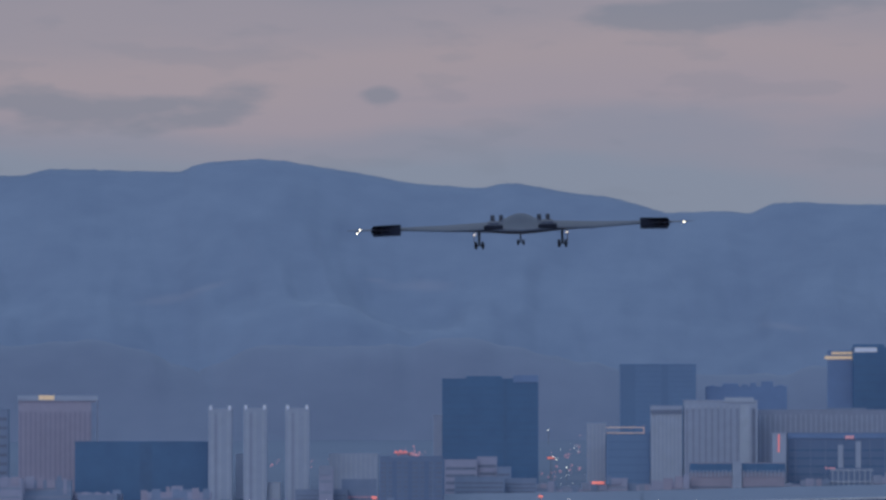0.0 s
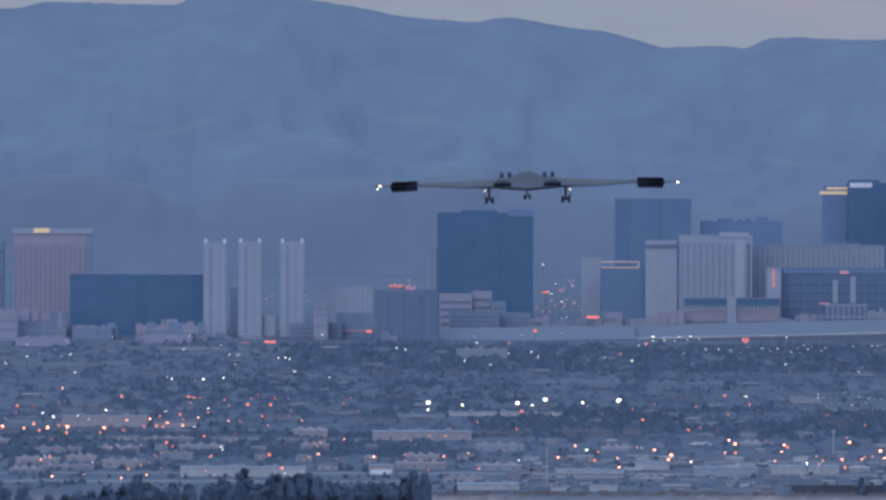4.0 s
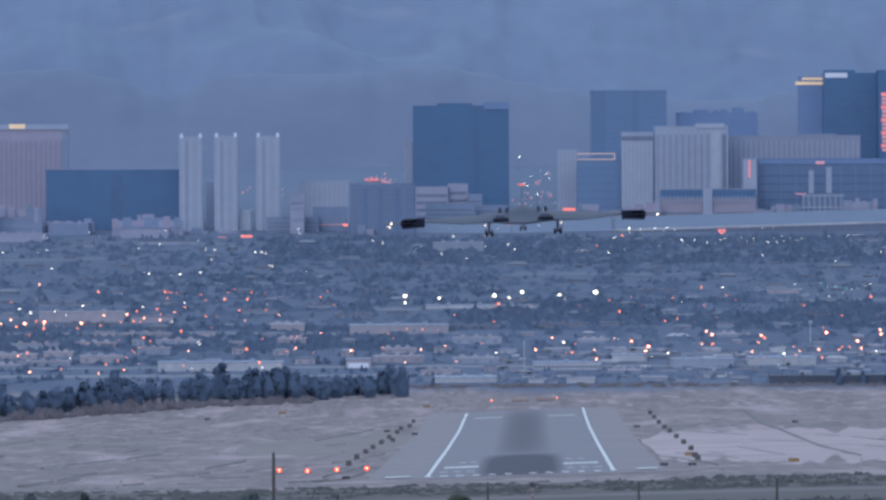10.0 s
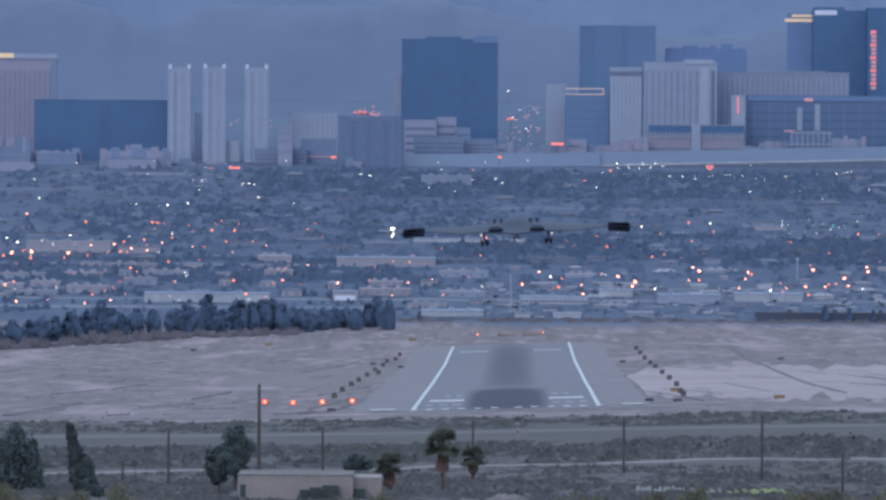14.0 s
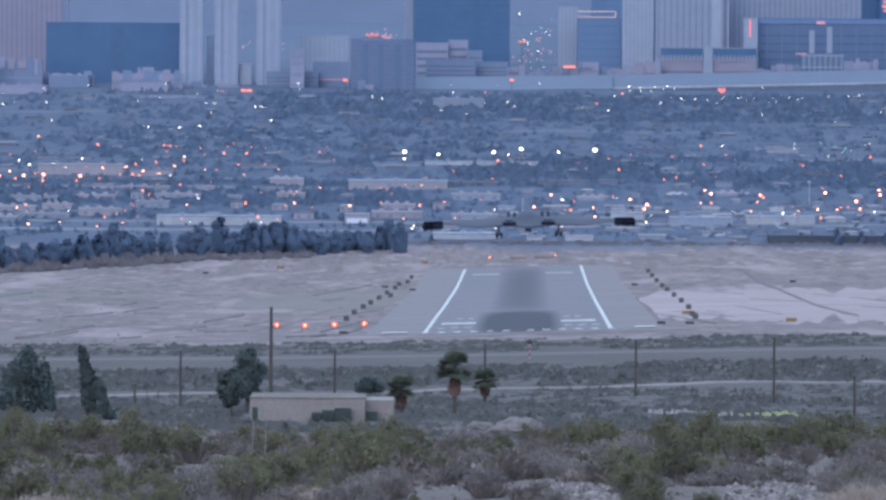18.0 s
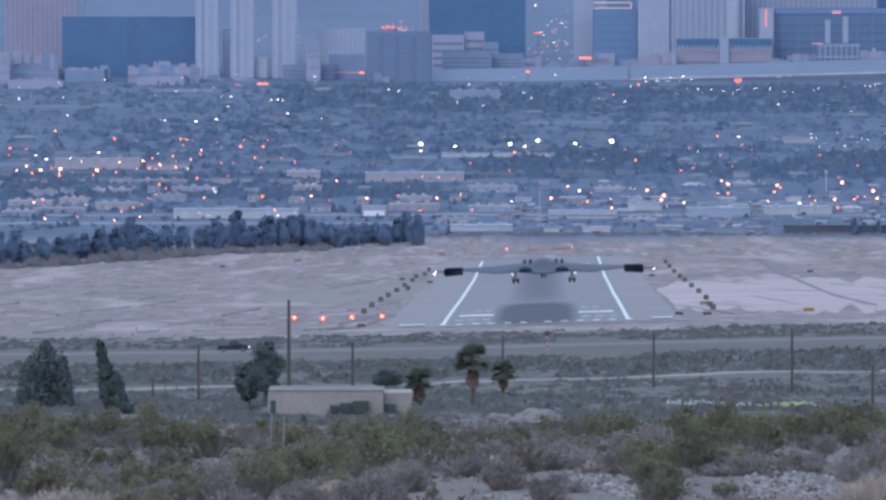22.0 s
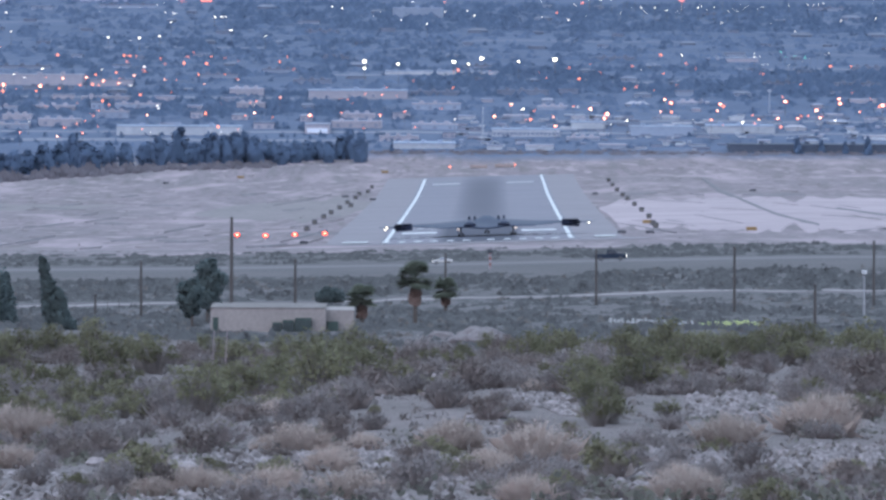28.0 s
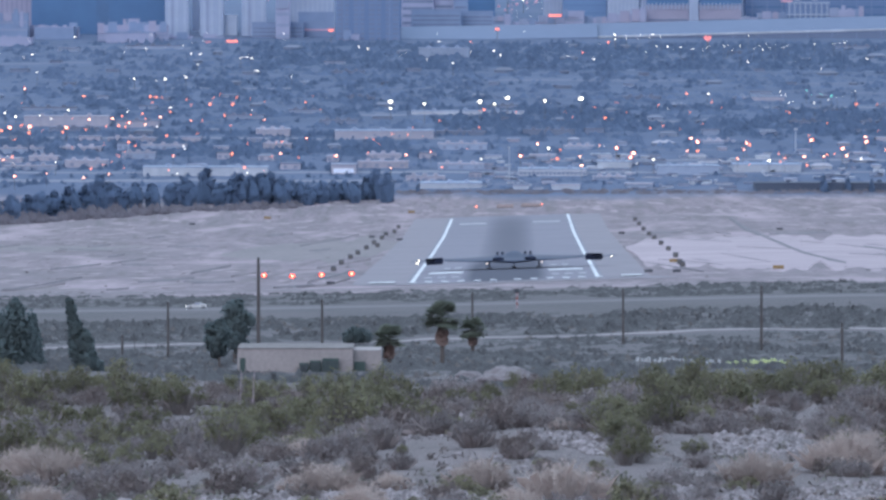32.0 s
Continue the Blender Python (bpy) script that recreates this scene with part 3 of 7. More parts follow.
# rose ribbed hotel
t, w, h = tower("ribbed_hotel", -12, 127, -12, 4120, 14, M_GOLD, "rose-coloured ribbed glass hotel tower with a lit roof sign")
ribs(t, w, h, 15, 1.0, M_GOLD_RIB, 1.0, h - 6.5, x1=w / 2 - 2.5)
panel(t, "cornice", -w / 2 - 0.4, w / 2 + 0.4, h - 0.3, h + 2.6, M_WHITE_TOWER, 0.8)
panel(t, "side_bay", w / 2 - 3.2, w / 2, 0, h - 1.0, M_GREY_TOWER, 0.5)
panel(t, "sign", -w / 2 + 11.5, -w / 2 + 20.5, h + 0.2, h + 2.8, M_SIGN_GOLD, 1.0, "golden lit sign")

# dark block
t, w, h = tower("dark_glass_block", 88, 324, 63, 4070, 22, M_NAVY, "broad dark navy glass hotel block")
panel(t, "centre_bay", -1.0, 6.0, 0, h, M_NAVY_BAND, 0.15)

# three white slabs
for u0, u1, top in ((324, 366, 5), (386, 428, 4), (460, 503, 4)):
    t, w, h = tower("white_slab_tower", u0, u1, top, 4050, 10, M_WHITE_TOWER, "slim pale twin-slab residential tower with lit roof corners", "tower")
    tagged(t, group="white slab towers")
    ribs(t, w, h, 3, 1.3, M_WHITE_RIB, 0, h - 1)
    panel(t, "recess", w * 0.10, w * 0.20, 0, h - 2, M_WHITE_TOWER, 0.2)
    # this darker strip paints the shade of a recess on the flat front
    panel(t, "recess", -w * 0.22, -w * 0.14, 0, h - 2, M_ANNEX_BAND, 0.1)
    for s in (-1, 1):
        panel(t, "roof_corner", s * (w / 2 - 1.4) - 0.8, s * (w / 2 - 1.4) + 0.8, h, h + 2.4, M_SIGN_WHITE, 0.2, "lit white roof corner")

# low blocks before and between
t, w, h = tower("low_hotel_wing", 372, 386, 85, 4100, 8, M_WHITE_TOWER, "narrow pale low building", "building")
t, w, h = tower("low_hotel_wing", 428, 452, 135, 4055, 8, M_WHITE_RIB, "small pale low building", "building")
t, w, h = tower("ribbed_low_hotel", 538, 624, 84, 4080, 10, M_WHITE_TOWER, "pale low hotel with white upright fins", "hotel")
ribs(t, w, h, 10, 0.9, M_WHITE_RIB, 6, h)
t, w, h = tower("red_lit_hall", 560, 622, 130, 4040, 8, M_GREY_TOWER, "grey hall with a red lit band", "building")
panel(t, "lit_band", -w / 2 + 1, w / 2 - 1, h * 0.35, h * 0.35 + 0.4, M_SIGN_PINK, 0.4, "pink lit band")
t, w, h = tower("grey_podium", 478, 570, 148, 4030, 9, M_GREY_TOWER, "low grey flat-roofed podium building", "building")
storeys(t, w, h, 3, M_GREY_BAND)
t, w, h = tower("grey_condominium", 627, 740, 89, 4000, 14, M_SLATE, "grey residential block with many window bands", "tower")
storeys(t, w, h, 10, M_GREY_BAND)
panel(t, "roof_box", -w / 2 + 6, -w / 2 + 17, h, h + 2.2, M_GREY_TOWER)
# Distant red lamps, set above this roof to fit the camera's view.
for x, z in ((-8.6, 3.4), (-7.0, 2.6), (-6.0, 4.0), (-4.6, 2.8), (-3.4, 3.6), (-1.6, 2.4), (-0.2, 2.9), (1.4, 2.3), (3.0, 2.0)):
    panel(t, "roof_lamp", x - 0.8, x + 0.8, h + z - 1.3, h + z, M_SIGN_RED if -10 < x < -3 else M_SIGN_PINK, 0.3, "small red distant lamp")
# Raised dark strips paint the shade of recesses onto the front.
for x in (-0.30, -0.06, 0.20):
    panel(t, "recess_shade_strip", w * x, w * x + 2.6, 1, h - 2, M_DUSK_WALL, 0.12)
for x in (-0.40, -0.16, 0.10, 0.34):
    panel(t, "balcony_bay", w * x, w * x + 1.5, 1, h - 1.5, M_SLATE, 0.4)
panel(t, "window_strip", w / 2 - 6, w / 2 - 4.6, 2, h - 3, M_GREY_TOWER, 0.2)
panel(t, "window_strip", -w / 2 + 3, -w / 2 + 4.2, 2, h - 3, M_GREY_BAND, 0.2)

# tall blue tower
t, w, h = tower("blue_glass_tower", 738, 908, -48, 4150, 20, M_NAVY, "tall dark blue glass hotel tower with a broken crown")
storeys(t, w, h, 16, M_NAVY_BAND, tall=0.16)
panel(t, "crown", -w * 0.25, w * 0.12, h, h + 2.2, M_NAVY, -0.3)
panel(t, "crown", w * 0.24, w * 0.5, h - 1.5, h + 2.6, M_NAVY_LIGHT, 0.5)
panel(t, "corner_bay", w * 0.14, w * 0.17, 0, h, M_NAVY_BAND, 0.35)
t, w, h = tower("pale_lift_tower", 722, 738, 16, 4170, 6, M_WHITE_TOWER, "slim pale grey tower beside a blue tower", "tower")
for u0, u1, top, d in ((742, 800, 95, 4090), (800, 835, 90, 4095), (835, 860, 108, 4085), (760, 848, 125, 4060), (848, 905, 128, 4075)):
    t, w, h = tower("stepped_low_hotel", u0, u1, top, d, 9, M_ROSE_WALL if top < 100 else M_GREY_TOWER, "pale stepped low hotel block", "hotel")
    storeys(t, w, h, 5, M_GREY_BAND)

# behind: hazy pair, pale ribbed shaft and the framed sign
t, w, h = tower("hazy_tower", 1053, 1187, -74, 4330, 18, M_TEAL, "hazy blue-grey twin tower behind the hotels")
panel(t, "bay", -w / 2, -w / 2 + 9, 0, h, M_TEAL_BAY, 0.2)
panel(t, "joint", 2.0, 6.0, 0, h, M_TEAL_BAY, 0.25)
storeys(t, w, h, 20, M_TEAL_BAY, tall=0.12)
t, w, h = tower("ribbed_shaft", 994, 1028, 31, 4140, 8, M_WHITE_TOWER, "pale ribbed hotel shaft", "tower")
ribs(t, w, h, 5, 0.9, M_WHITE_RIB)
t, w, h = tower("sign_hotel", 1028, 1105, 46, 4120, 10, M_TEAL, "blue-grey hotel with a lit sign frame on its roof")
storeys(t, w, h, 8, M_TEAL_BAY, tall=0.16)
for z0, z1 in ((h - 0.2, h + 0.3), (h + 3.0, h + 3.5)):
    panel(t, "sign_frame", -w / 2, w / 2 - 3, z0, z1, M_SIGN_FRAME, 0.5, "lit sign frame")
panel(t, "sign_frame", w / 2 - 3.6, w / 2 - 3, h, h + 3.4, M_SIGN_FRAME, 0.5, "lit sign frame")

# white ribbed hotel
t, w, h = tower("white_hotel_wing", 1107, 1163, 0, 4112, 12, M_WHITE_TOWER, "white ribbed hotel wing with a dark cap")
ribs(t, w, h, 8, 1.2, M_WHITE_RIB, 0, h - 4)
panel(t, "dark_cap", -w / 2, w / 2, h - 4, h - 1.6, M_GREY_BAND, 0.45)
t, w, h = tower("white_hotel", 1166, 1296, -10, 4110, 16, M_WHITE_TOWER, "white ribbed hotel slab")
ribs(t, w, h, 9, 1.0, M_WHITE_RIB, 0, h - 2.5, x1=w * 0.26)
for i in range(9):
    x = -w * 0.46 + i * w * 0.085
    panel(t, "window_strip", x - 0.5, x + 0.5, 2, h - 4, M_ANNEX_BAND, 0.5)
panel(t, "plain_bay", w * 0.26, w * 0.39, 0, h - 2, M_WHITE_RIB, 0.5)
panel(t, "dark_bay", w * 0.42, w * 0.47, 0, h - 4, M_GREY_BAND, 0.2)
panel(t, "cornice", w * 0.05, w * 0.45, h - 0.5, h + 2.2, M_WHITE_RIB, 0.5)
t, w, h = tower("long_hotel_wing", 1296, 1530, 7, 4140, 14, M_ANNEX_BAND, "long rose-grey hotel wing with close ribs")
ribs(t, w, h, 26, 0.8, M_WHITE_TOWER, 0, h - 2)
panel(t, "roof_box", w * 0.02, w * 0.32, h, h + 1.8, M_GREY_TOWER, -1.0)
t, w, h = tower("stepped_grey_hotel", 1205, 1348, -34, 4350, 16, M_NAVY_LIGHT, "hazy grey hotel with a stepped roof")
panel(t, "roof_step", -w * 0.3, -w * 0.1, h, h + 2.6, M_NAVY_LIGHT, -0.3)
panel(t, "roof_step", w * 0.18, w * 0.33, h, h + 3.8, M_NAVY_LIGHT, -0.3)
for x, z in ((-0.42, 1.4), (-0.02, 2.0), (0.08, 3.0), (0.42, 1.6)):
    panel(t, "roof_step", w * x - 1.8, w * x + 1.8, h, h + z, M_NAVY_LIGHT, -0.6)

# arcaded blocks at the foot
for u0, u1 in ((1176, 1251), (1268, 1344)):
    t, w, h = tower("arcaded_block", u0, u1, 101, 4060, 10, M_ARCADE, "rose block with a dark blue arcaded roof band", "building")
    tagged(t, group="arcaded blocks")
    panel(t, "roof_band", -w / 2 - 0.2, w / 2 + 0.2, h - 4.6, h + 0.3, M_NAVY, 0.5)
    ribs(t, w, h, 11, 0.9, M_WHITE_TOWER, h - 7.0, h - 3.4, name="arcade_pier", proud=0.6)
    storeys(t, w, h * 0.62, 3, M_GREY_BAND, tall=0.25)
t, w, h = tower("stair_tower", 1251, 1268, 99, 4058, 8, M_WHITE_TOWER, "pale stair tower between arcaded blocks", "tower")
t, w, h = tower("pink_neon_tower", 1322, 1346, 48, 4075, 6, M_WHITE_TOWER, "pale tower with an upright pink neon sign", "tower")
panel(t, "neon_sign", -0.7, 0.2, h - 10, h, M_SIGN_RED, 0.4, "upright pink neon sign")
t, w, h = tower("dark_hotel", 1350, 1640, 48, 4085, 16, M_DUSK_WALL, "dark blue-grey hotel with tall window bays")
ribs(t, w, h, 11, 0.8, M_SLATE, 0, h - 3)
storeys(t, w, h - 4, 7, M_NAVY_BAND, tall=0.2)
panel(t, "top_band", -w / 2 - 0.2, w / 2 + 0.2, h - 2.4, h + 0.3, M_NAVY_LIGHT, 0.5)
panel(t, "red_sign", -w / 2 + 32, -w / 2 + 37, h - 2.6, h - 0.8, M_SIGN_PINK, 0.7, "small red lit sign")
panel(t, "entrance_pylon", -w / 2 + 28, -w / 2 + 31, 0, h - 6, M_WHITE_TOWER, 0.7)
panel(t, "entrance_pylon", -w / 2 + 38, -w / 2 + 41, 0, h - 4, M_WHITE_TOWER, 0.7)
t, w, h = tower("grid_block", 1424, 1500, 110, 4060, 8, M_SLATE, "low block with a pale grid front", "building")
ribs(t, w, h, 8, 0.55, M_WHITE_RIB, name="grid_pier")
for i in range(3):
    panel(t, "grid_rail", -w / 2, w / 2, h * (0.3 + 0.33 * i), h * (0.3 + 0.33 * i) + 0.7, M_WHITE_RIB, 0.4)
panel(t, "red_sign", -w / 2 - 3, -w / 2 + 3, h + 0.2, h + 0.9, M_SIGN_PINK, 0.3, "small red lit sign")

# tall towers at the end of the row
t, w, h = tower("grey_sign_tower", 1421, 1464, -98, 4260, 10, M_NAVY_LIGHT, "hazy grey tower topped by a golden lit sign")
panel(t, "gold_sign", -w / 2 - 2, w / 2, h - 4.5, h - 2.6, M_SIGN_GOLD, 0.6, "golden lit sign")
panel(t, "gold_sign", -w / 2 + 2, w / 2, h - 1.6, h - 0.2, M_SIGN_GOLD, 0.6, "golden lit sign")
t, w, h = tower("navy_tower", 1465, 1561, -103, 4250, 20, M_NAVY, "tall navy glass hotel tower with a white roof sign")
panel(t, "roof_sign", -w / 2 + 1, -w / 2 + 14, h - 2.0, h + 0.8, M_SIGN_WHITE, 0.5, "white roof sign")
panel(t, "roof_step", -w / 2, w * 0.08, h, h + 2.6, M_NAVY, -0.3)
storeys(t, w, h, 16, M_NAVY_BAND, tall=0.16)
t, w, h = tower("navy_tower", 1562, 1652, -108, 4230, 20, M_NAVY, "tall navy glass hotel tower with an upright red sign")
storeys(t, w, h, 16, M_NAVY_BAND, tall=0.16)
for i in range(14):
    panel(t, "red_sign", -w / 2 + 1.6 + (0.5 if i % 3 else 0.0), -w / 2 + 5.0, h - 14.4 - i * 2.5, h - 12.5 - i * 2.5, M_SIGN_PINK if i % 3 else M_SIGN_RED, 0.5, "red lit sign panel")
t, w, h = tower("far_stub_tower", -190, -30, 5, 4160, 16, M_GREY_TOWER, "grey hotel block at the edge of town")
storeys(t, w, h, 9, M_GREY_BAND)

# low wings, garages and lobbies at the hotels' feet
g = random.Random(14)
for i, (u0, u1, top) in enumerate(((-60, -5, 128), (-8, 82, 132), (84, 172, 156), (205, 330, 153), (250, 300, 148), (330, 372, 172), (392, 430, 174),
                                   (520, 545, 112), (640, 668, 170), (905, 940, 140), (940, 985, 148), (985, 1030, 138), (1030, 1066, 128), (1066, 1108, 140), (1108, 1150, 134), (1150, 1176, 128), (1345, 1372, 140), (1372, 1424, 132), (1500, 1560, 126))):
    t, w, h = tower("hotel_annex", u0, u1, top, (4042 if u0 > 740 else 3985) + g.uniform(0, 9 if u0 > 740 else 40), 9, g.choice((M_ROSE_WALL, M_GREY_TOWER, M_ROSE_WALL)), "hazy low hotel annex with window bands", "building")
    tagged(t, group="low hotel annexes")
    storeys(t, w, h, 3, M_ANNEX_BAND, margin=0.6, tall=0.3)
    x = -w / 2
    while x < w / 2 - 2.5:
        wide = min(g.uniform(2.0, 7.0), w / 2 - x)
        panel(t, "roof_block", x, x + wide * g.uniform(0.6, 1.0), h * g.uniform(0.5, 0.9), h + g.uniform(0.4, 3.2), g.choice((M_ROSE_WALL, M_GOLD, M_GREY_TOWER, M_ANNEX_BAND)), g.uniform(0.2, 0.9))
        x += wide

# long pale shed roofs before the hotels
def long_shed(u0, u1, v0, v1, d, label, lit=False):
    a, b = on(u0, d, -1), on(u1, d, -1)
    z0, z1 = at(u0, v0, d).z, at(u1, v1, d).z
    t = thing("long_shed", Matrix.Translation(a), label, "building")
    n = 14
    bm = bmesh.new()
    prev = None
    for i in range(n + 1):
        x, z = (b.x - a.x) * i / n, z0 + (z1 - z0) * i / n - a.z
        lo = [bm.verts.new((x, 0, -3)), bm.verts.new((x, 0, z)), bm.verts.new((x, 20, z + 7.5)), bm.verts.new((x, 20, -3))]
        if prev:
            for j in range(3):
                bm.faces.new((prev[j], lo[j], lo[j + 1], prev[j + 1]))
        prev = lo
    part("body", bm, M_LONG_WALL, t)
    for i in range(n):
        x = (b.x - a.x) * (i + 0.5) / n
        z = z0 + (z1 - z0) * (i + 0.5) / n - a.z
        part("wall_post", box(bmesh.new(), x - 0.15, x + 0.15, -0.2, 0.1, -3, z - 0.2), M_GREY_TOWER, t)
        # A white strip paints the light along the roof's lower edge.
        if lit:
            half, rise = (b.x - a.x) / n / 2, (z1 - z0) / n / 2
            bm = bmesh.new()
            low = [bm.verts.new((x + q, y, z + r)) for q, y, r in ((-half, -0.5, -rise - 0.5), (half, -0.5, rise - 0.5), (half, -0.5, rise + 0.6), (-half, -0.5, 0.6 - rise), (-half, 0.3, -rise - 0.5), (half, 0.3, rise - 0.5), (half, 0.3, rise + 0.6), (-half, 0.3, 0.6 - rise))]
            for q in ((0, 1, 2, 3), (7, 6, 5, 4), (3, 2, 6, 7), (0, 4, 5, 1)):
                bm.faces.new([low[k] for k in q])
            part("eave", bm, M_FAR_PALE, t, "white strip for the lit roof edge")


long_shed(742, 1090, 178, 172, 4015, "long low pale-roofed shed in front of the hotels")
long_shed(1090, 1700, 172, 156, 4020, "long low pale-roofed terminal in front of the hotels", True)

# ---- the town on the plain ----
rnd = random.Random(5)
_fd = np.arange(70, 4560, 3.0)


def foot(u, v):
    """The distance at which the bearing u, v meets the ground."""
    gap = (150 - v) * K * _fd - land((u - 784) * K * _fd, _fd)
    hits = np.nonzero((gap[:-1] > 0) & (gap[1:] <= 0))[0]
    return float(_fd[hits[0]]) if len(hits) else float(_fd[int(np.argmin(np.abs(gap)))])


def leaf_cards(centres, radii, count, size, seed=1, flat=0.0, hollow=0.35, even=0.0):
    """Many small leaf faces in round clumps, as vertices and faces."""
    g = np.random.default_rng(seed)
    centres, radii = np.asarray(centres, float), np.asarray(radii, float)
    c = np.repeat(centres, count, 0)
    r = np.repeat(radii, count, 0)
    n = len(c)
    v = g.normal(size=(n, 3))
    v /= np.linalg.norm(v, axis=1)[:, None]
    p = c + v * r * (hollow + (1 - hollow) * g.random((n, 1)) ** 0.6)
    a = g.normal(size=(n, 3))
    a[:, 2] *= 1 - flat
    a /= np.linalg.norm(a, axis=1)[:, None]
    b = np.cross(a, g.normal(size=(n, 3)))
    b /= np.linalg.norm(b, axis=1)[:, None]
    s = size * (0.6 + 0.8 * g.random((n, 1)))
    # with high even, faces turn to the camera so that far leaves stay bright
    flip = np.cross(a, b)[:, 1] > 0 if even > 0.5 else np.sum(np.cross(a, b) * v, 1) < 0
    b[flip] *= -1
    quad = np.stack([p - a * s - b * s * 0.5, p + a * s * 0.2 - b * s * 0.7, p + a * s + b * s * 0.3, p - a * s * 0.3 + b * s * 0.7], 1).reshape(-1, 3)
    # normals lean upward with even, to flatten the shade on crowns
    soft = (v * 0.8 + np.cross(a, b) * 0.3) * (1 - even) + np.array([0, -0.15, 0.6 + 1.2 * even])
    return quad, np.arange(4 * n).reshape(-1, 4), np.repeat(soft / np.linalg.norm(soft, axis=1)[:, None], 4, 0)


def leaf_masses(centres, radii, count, size, seed=1, hollow=0.7, even=0.3, rough=0.16, fine=2):
    """Lumpy leaf masses with loose leaves standing out of them, as vertices, faces and normals."""
    g = np.random.default_rng(seed + 300)
    centres, radii = np.asarray(centres, float), np.asarray(radii, float)
    bm = bmesh.new()
    bmesh.ops.create_icosphere(bm, subdivisions=fine, radius=1.0)
    base = np.array([q.co[:] for q in bm.verts])
    tri = np.array([[q.index for q in f.verts] for f in bm.faces])
    bm.free()
    n, k = len(centres), len(base)
    lump = 0.86 * (1 + rough * g.normal(size=(n, k, 1)).clip(-1.8, 1.8))
    v = (centres[:, None, :] + base[None] * lump * radii[:, None, :]).reshape(-1, 3)
    f = (tri[None] + (np.arange(n) * k)[:, None, None]).reshape(-1, 3)
    q = (base[None] / radii[:, None, :])
    q /= np.linalg.norm(q, axis=2)[:, :, None]
    q = (q * (1 - even) + np.array([0, -0.1, 0.9]) * even + 0.12 * g.normal(size=(n, k, 3))).reshape(-1, 3)
    q /= np.linalg.norm(q, axis=1)[:, None]
    lv, lf, lq = leaf_cards(centres, radii * 1.05, count, size, seed, hollow=max(hollow, 0.8), even=even)
    return np.concatenate([v, lv]), [tuple(c) for c in f] + [tuple(c) for c in lf + len(v)], np.concatenate([q, lq])


def woods(name, label, trees, mat, count, size, seed, hollow=0.7, even=0.85, heads=3, loose=False, rough=0.12, sink=0.0):
    """A joined wood of many crowns, each of a few round heads; trees: x, y, ground, crown radius, height."""
    g = np.random.default_rng(seed + 900)
    t = np.repeat(np.asarray(trees), heads, 0)
    n = len(t)
    a, r = g.uniform(0, 2 * math.pi, n), t[:, 3] * g.uniform(0.15, 0.65, n)
    share = g.uniform(0.42, 0.80, n)
    # sink lowers the crowns into the ground, to soften shade between them
    cs = np.stack([t[:, 0] + np.cos(a) * r, t[:, 1] + np.sin(a) * r, t[:, 2] + t[:, 4] * (g.uniform(0.0, 0.25, n) - sink)], 1)
    rs = np.stack([t[:, 3] * share, t[:, 3] * share, t[:, 4] * (g.uniform(0.50, 0.85, n) + sink * 0.9)], 1)
    if loose:
        v, f, q = leaf_cards(cs, rs, max(6, count // heads), size, seed, hollow=0.2, even=0.4)
    else:
        v, f, q = leaf_masses(cs, rs, max(3, count // (4 * heads)), size, seed, hollow, even, rough, 1 if heads > 2 else 2)
    ob = part(name, mesh_of(name, v, f, normals=q), mat, None, label, "stuff")
    return tagged(ob, category="trees")


# streets that cross the town: pixel row in the view and end columns
STREETS = [(foot(784, v), a, b) for v, a, b in ((262, 130, 560), (309, 660, 910), (296, 1350, 1760), (320, 1060, 1250), (350, -220, 560), (352, 440, 820), (389, 980, 1760), (410, -220, 1760), (425, -220, 760))]


def wood_plan(n, u_range, d_range, seed, size=(1.8, 4.0), tall=(2.0, 4.2), keep=0.0):
    g = np.random.default_rng(seed)
    out = []
    while len(out) < n:
        d = g.uniform(*d_range)
        u = g.uniform(*u_range)
        x = (u - 784) * K * d
        if any(a < u < b and -9 < d - s < 7 for s, a, b in STREETS):
            continue
        if noise.noise((x * 0.012, d * 0.016, seed)) + 0.25 * noise.noise((x * 0.1, d * 0.05, 2.0)) < keep:
            continue
        big = g.random() ** 2
        out.append((x, d, float(land(x, d)), size[0] + (size[1] - size[0]) * big, tall[0] + (tall[1] - tall[0]) * big))
    return out


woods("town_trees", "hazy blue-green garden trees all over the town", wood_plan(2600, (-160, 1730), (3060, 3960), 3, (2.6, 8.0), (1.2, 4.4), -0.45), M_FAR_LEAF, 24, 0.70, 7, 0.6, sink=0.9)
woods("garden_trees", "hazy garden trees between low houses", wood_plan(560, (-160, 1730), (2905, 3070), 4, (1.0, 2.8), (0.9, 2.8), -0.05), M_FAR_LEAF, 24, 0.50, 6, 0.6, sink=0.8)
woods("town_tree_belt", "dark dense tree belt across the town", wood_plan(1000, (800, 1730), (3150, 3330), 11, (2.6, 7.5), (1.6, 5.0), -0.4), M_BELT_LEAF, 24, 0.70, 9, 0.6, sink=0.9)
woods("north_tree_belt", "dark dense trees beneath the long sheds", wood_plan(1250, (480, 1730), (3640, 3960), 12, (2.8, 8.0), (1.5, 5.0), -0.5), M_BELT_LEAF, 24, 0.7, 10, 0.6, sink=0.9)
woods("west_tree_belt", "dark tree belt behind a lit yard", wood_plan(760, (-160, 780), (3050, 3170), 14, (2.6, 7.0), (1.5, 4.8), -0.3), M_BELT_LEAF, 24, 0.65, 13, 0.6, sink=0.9)
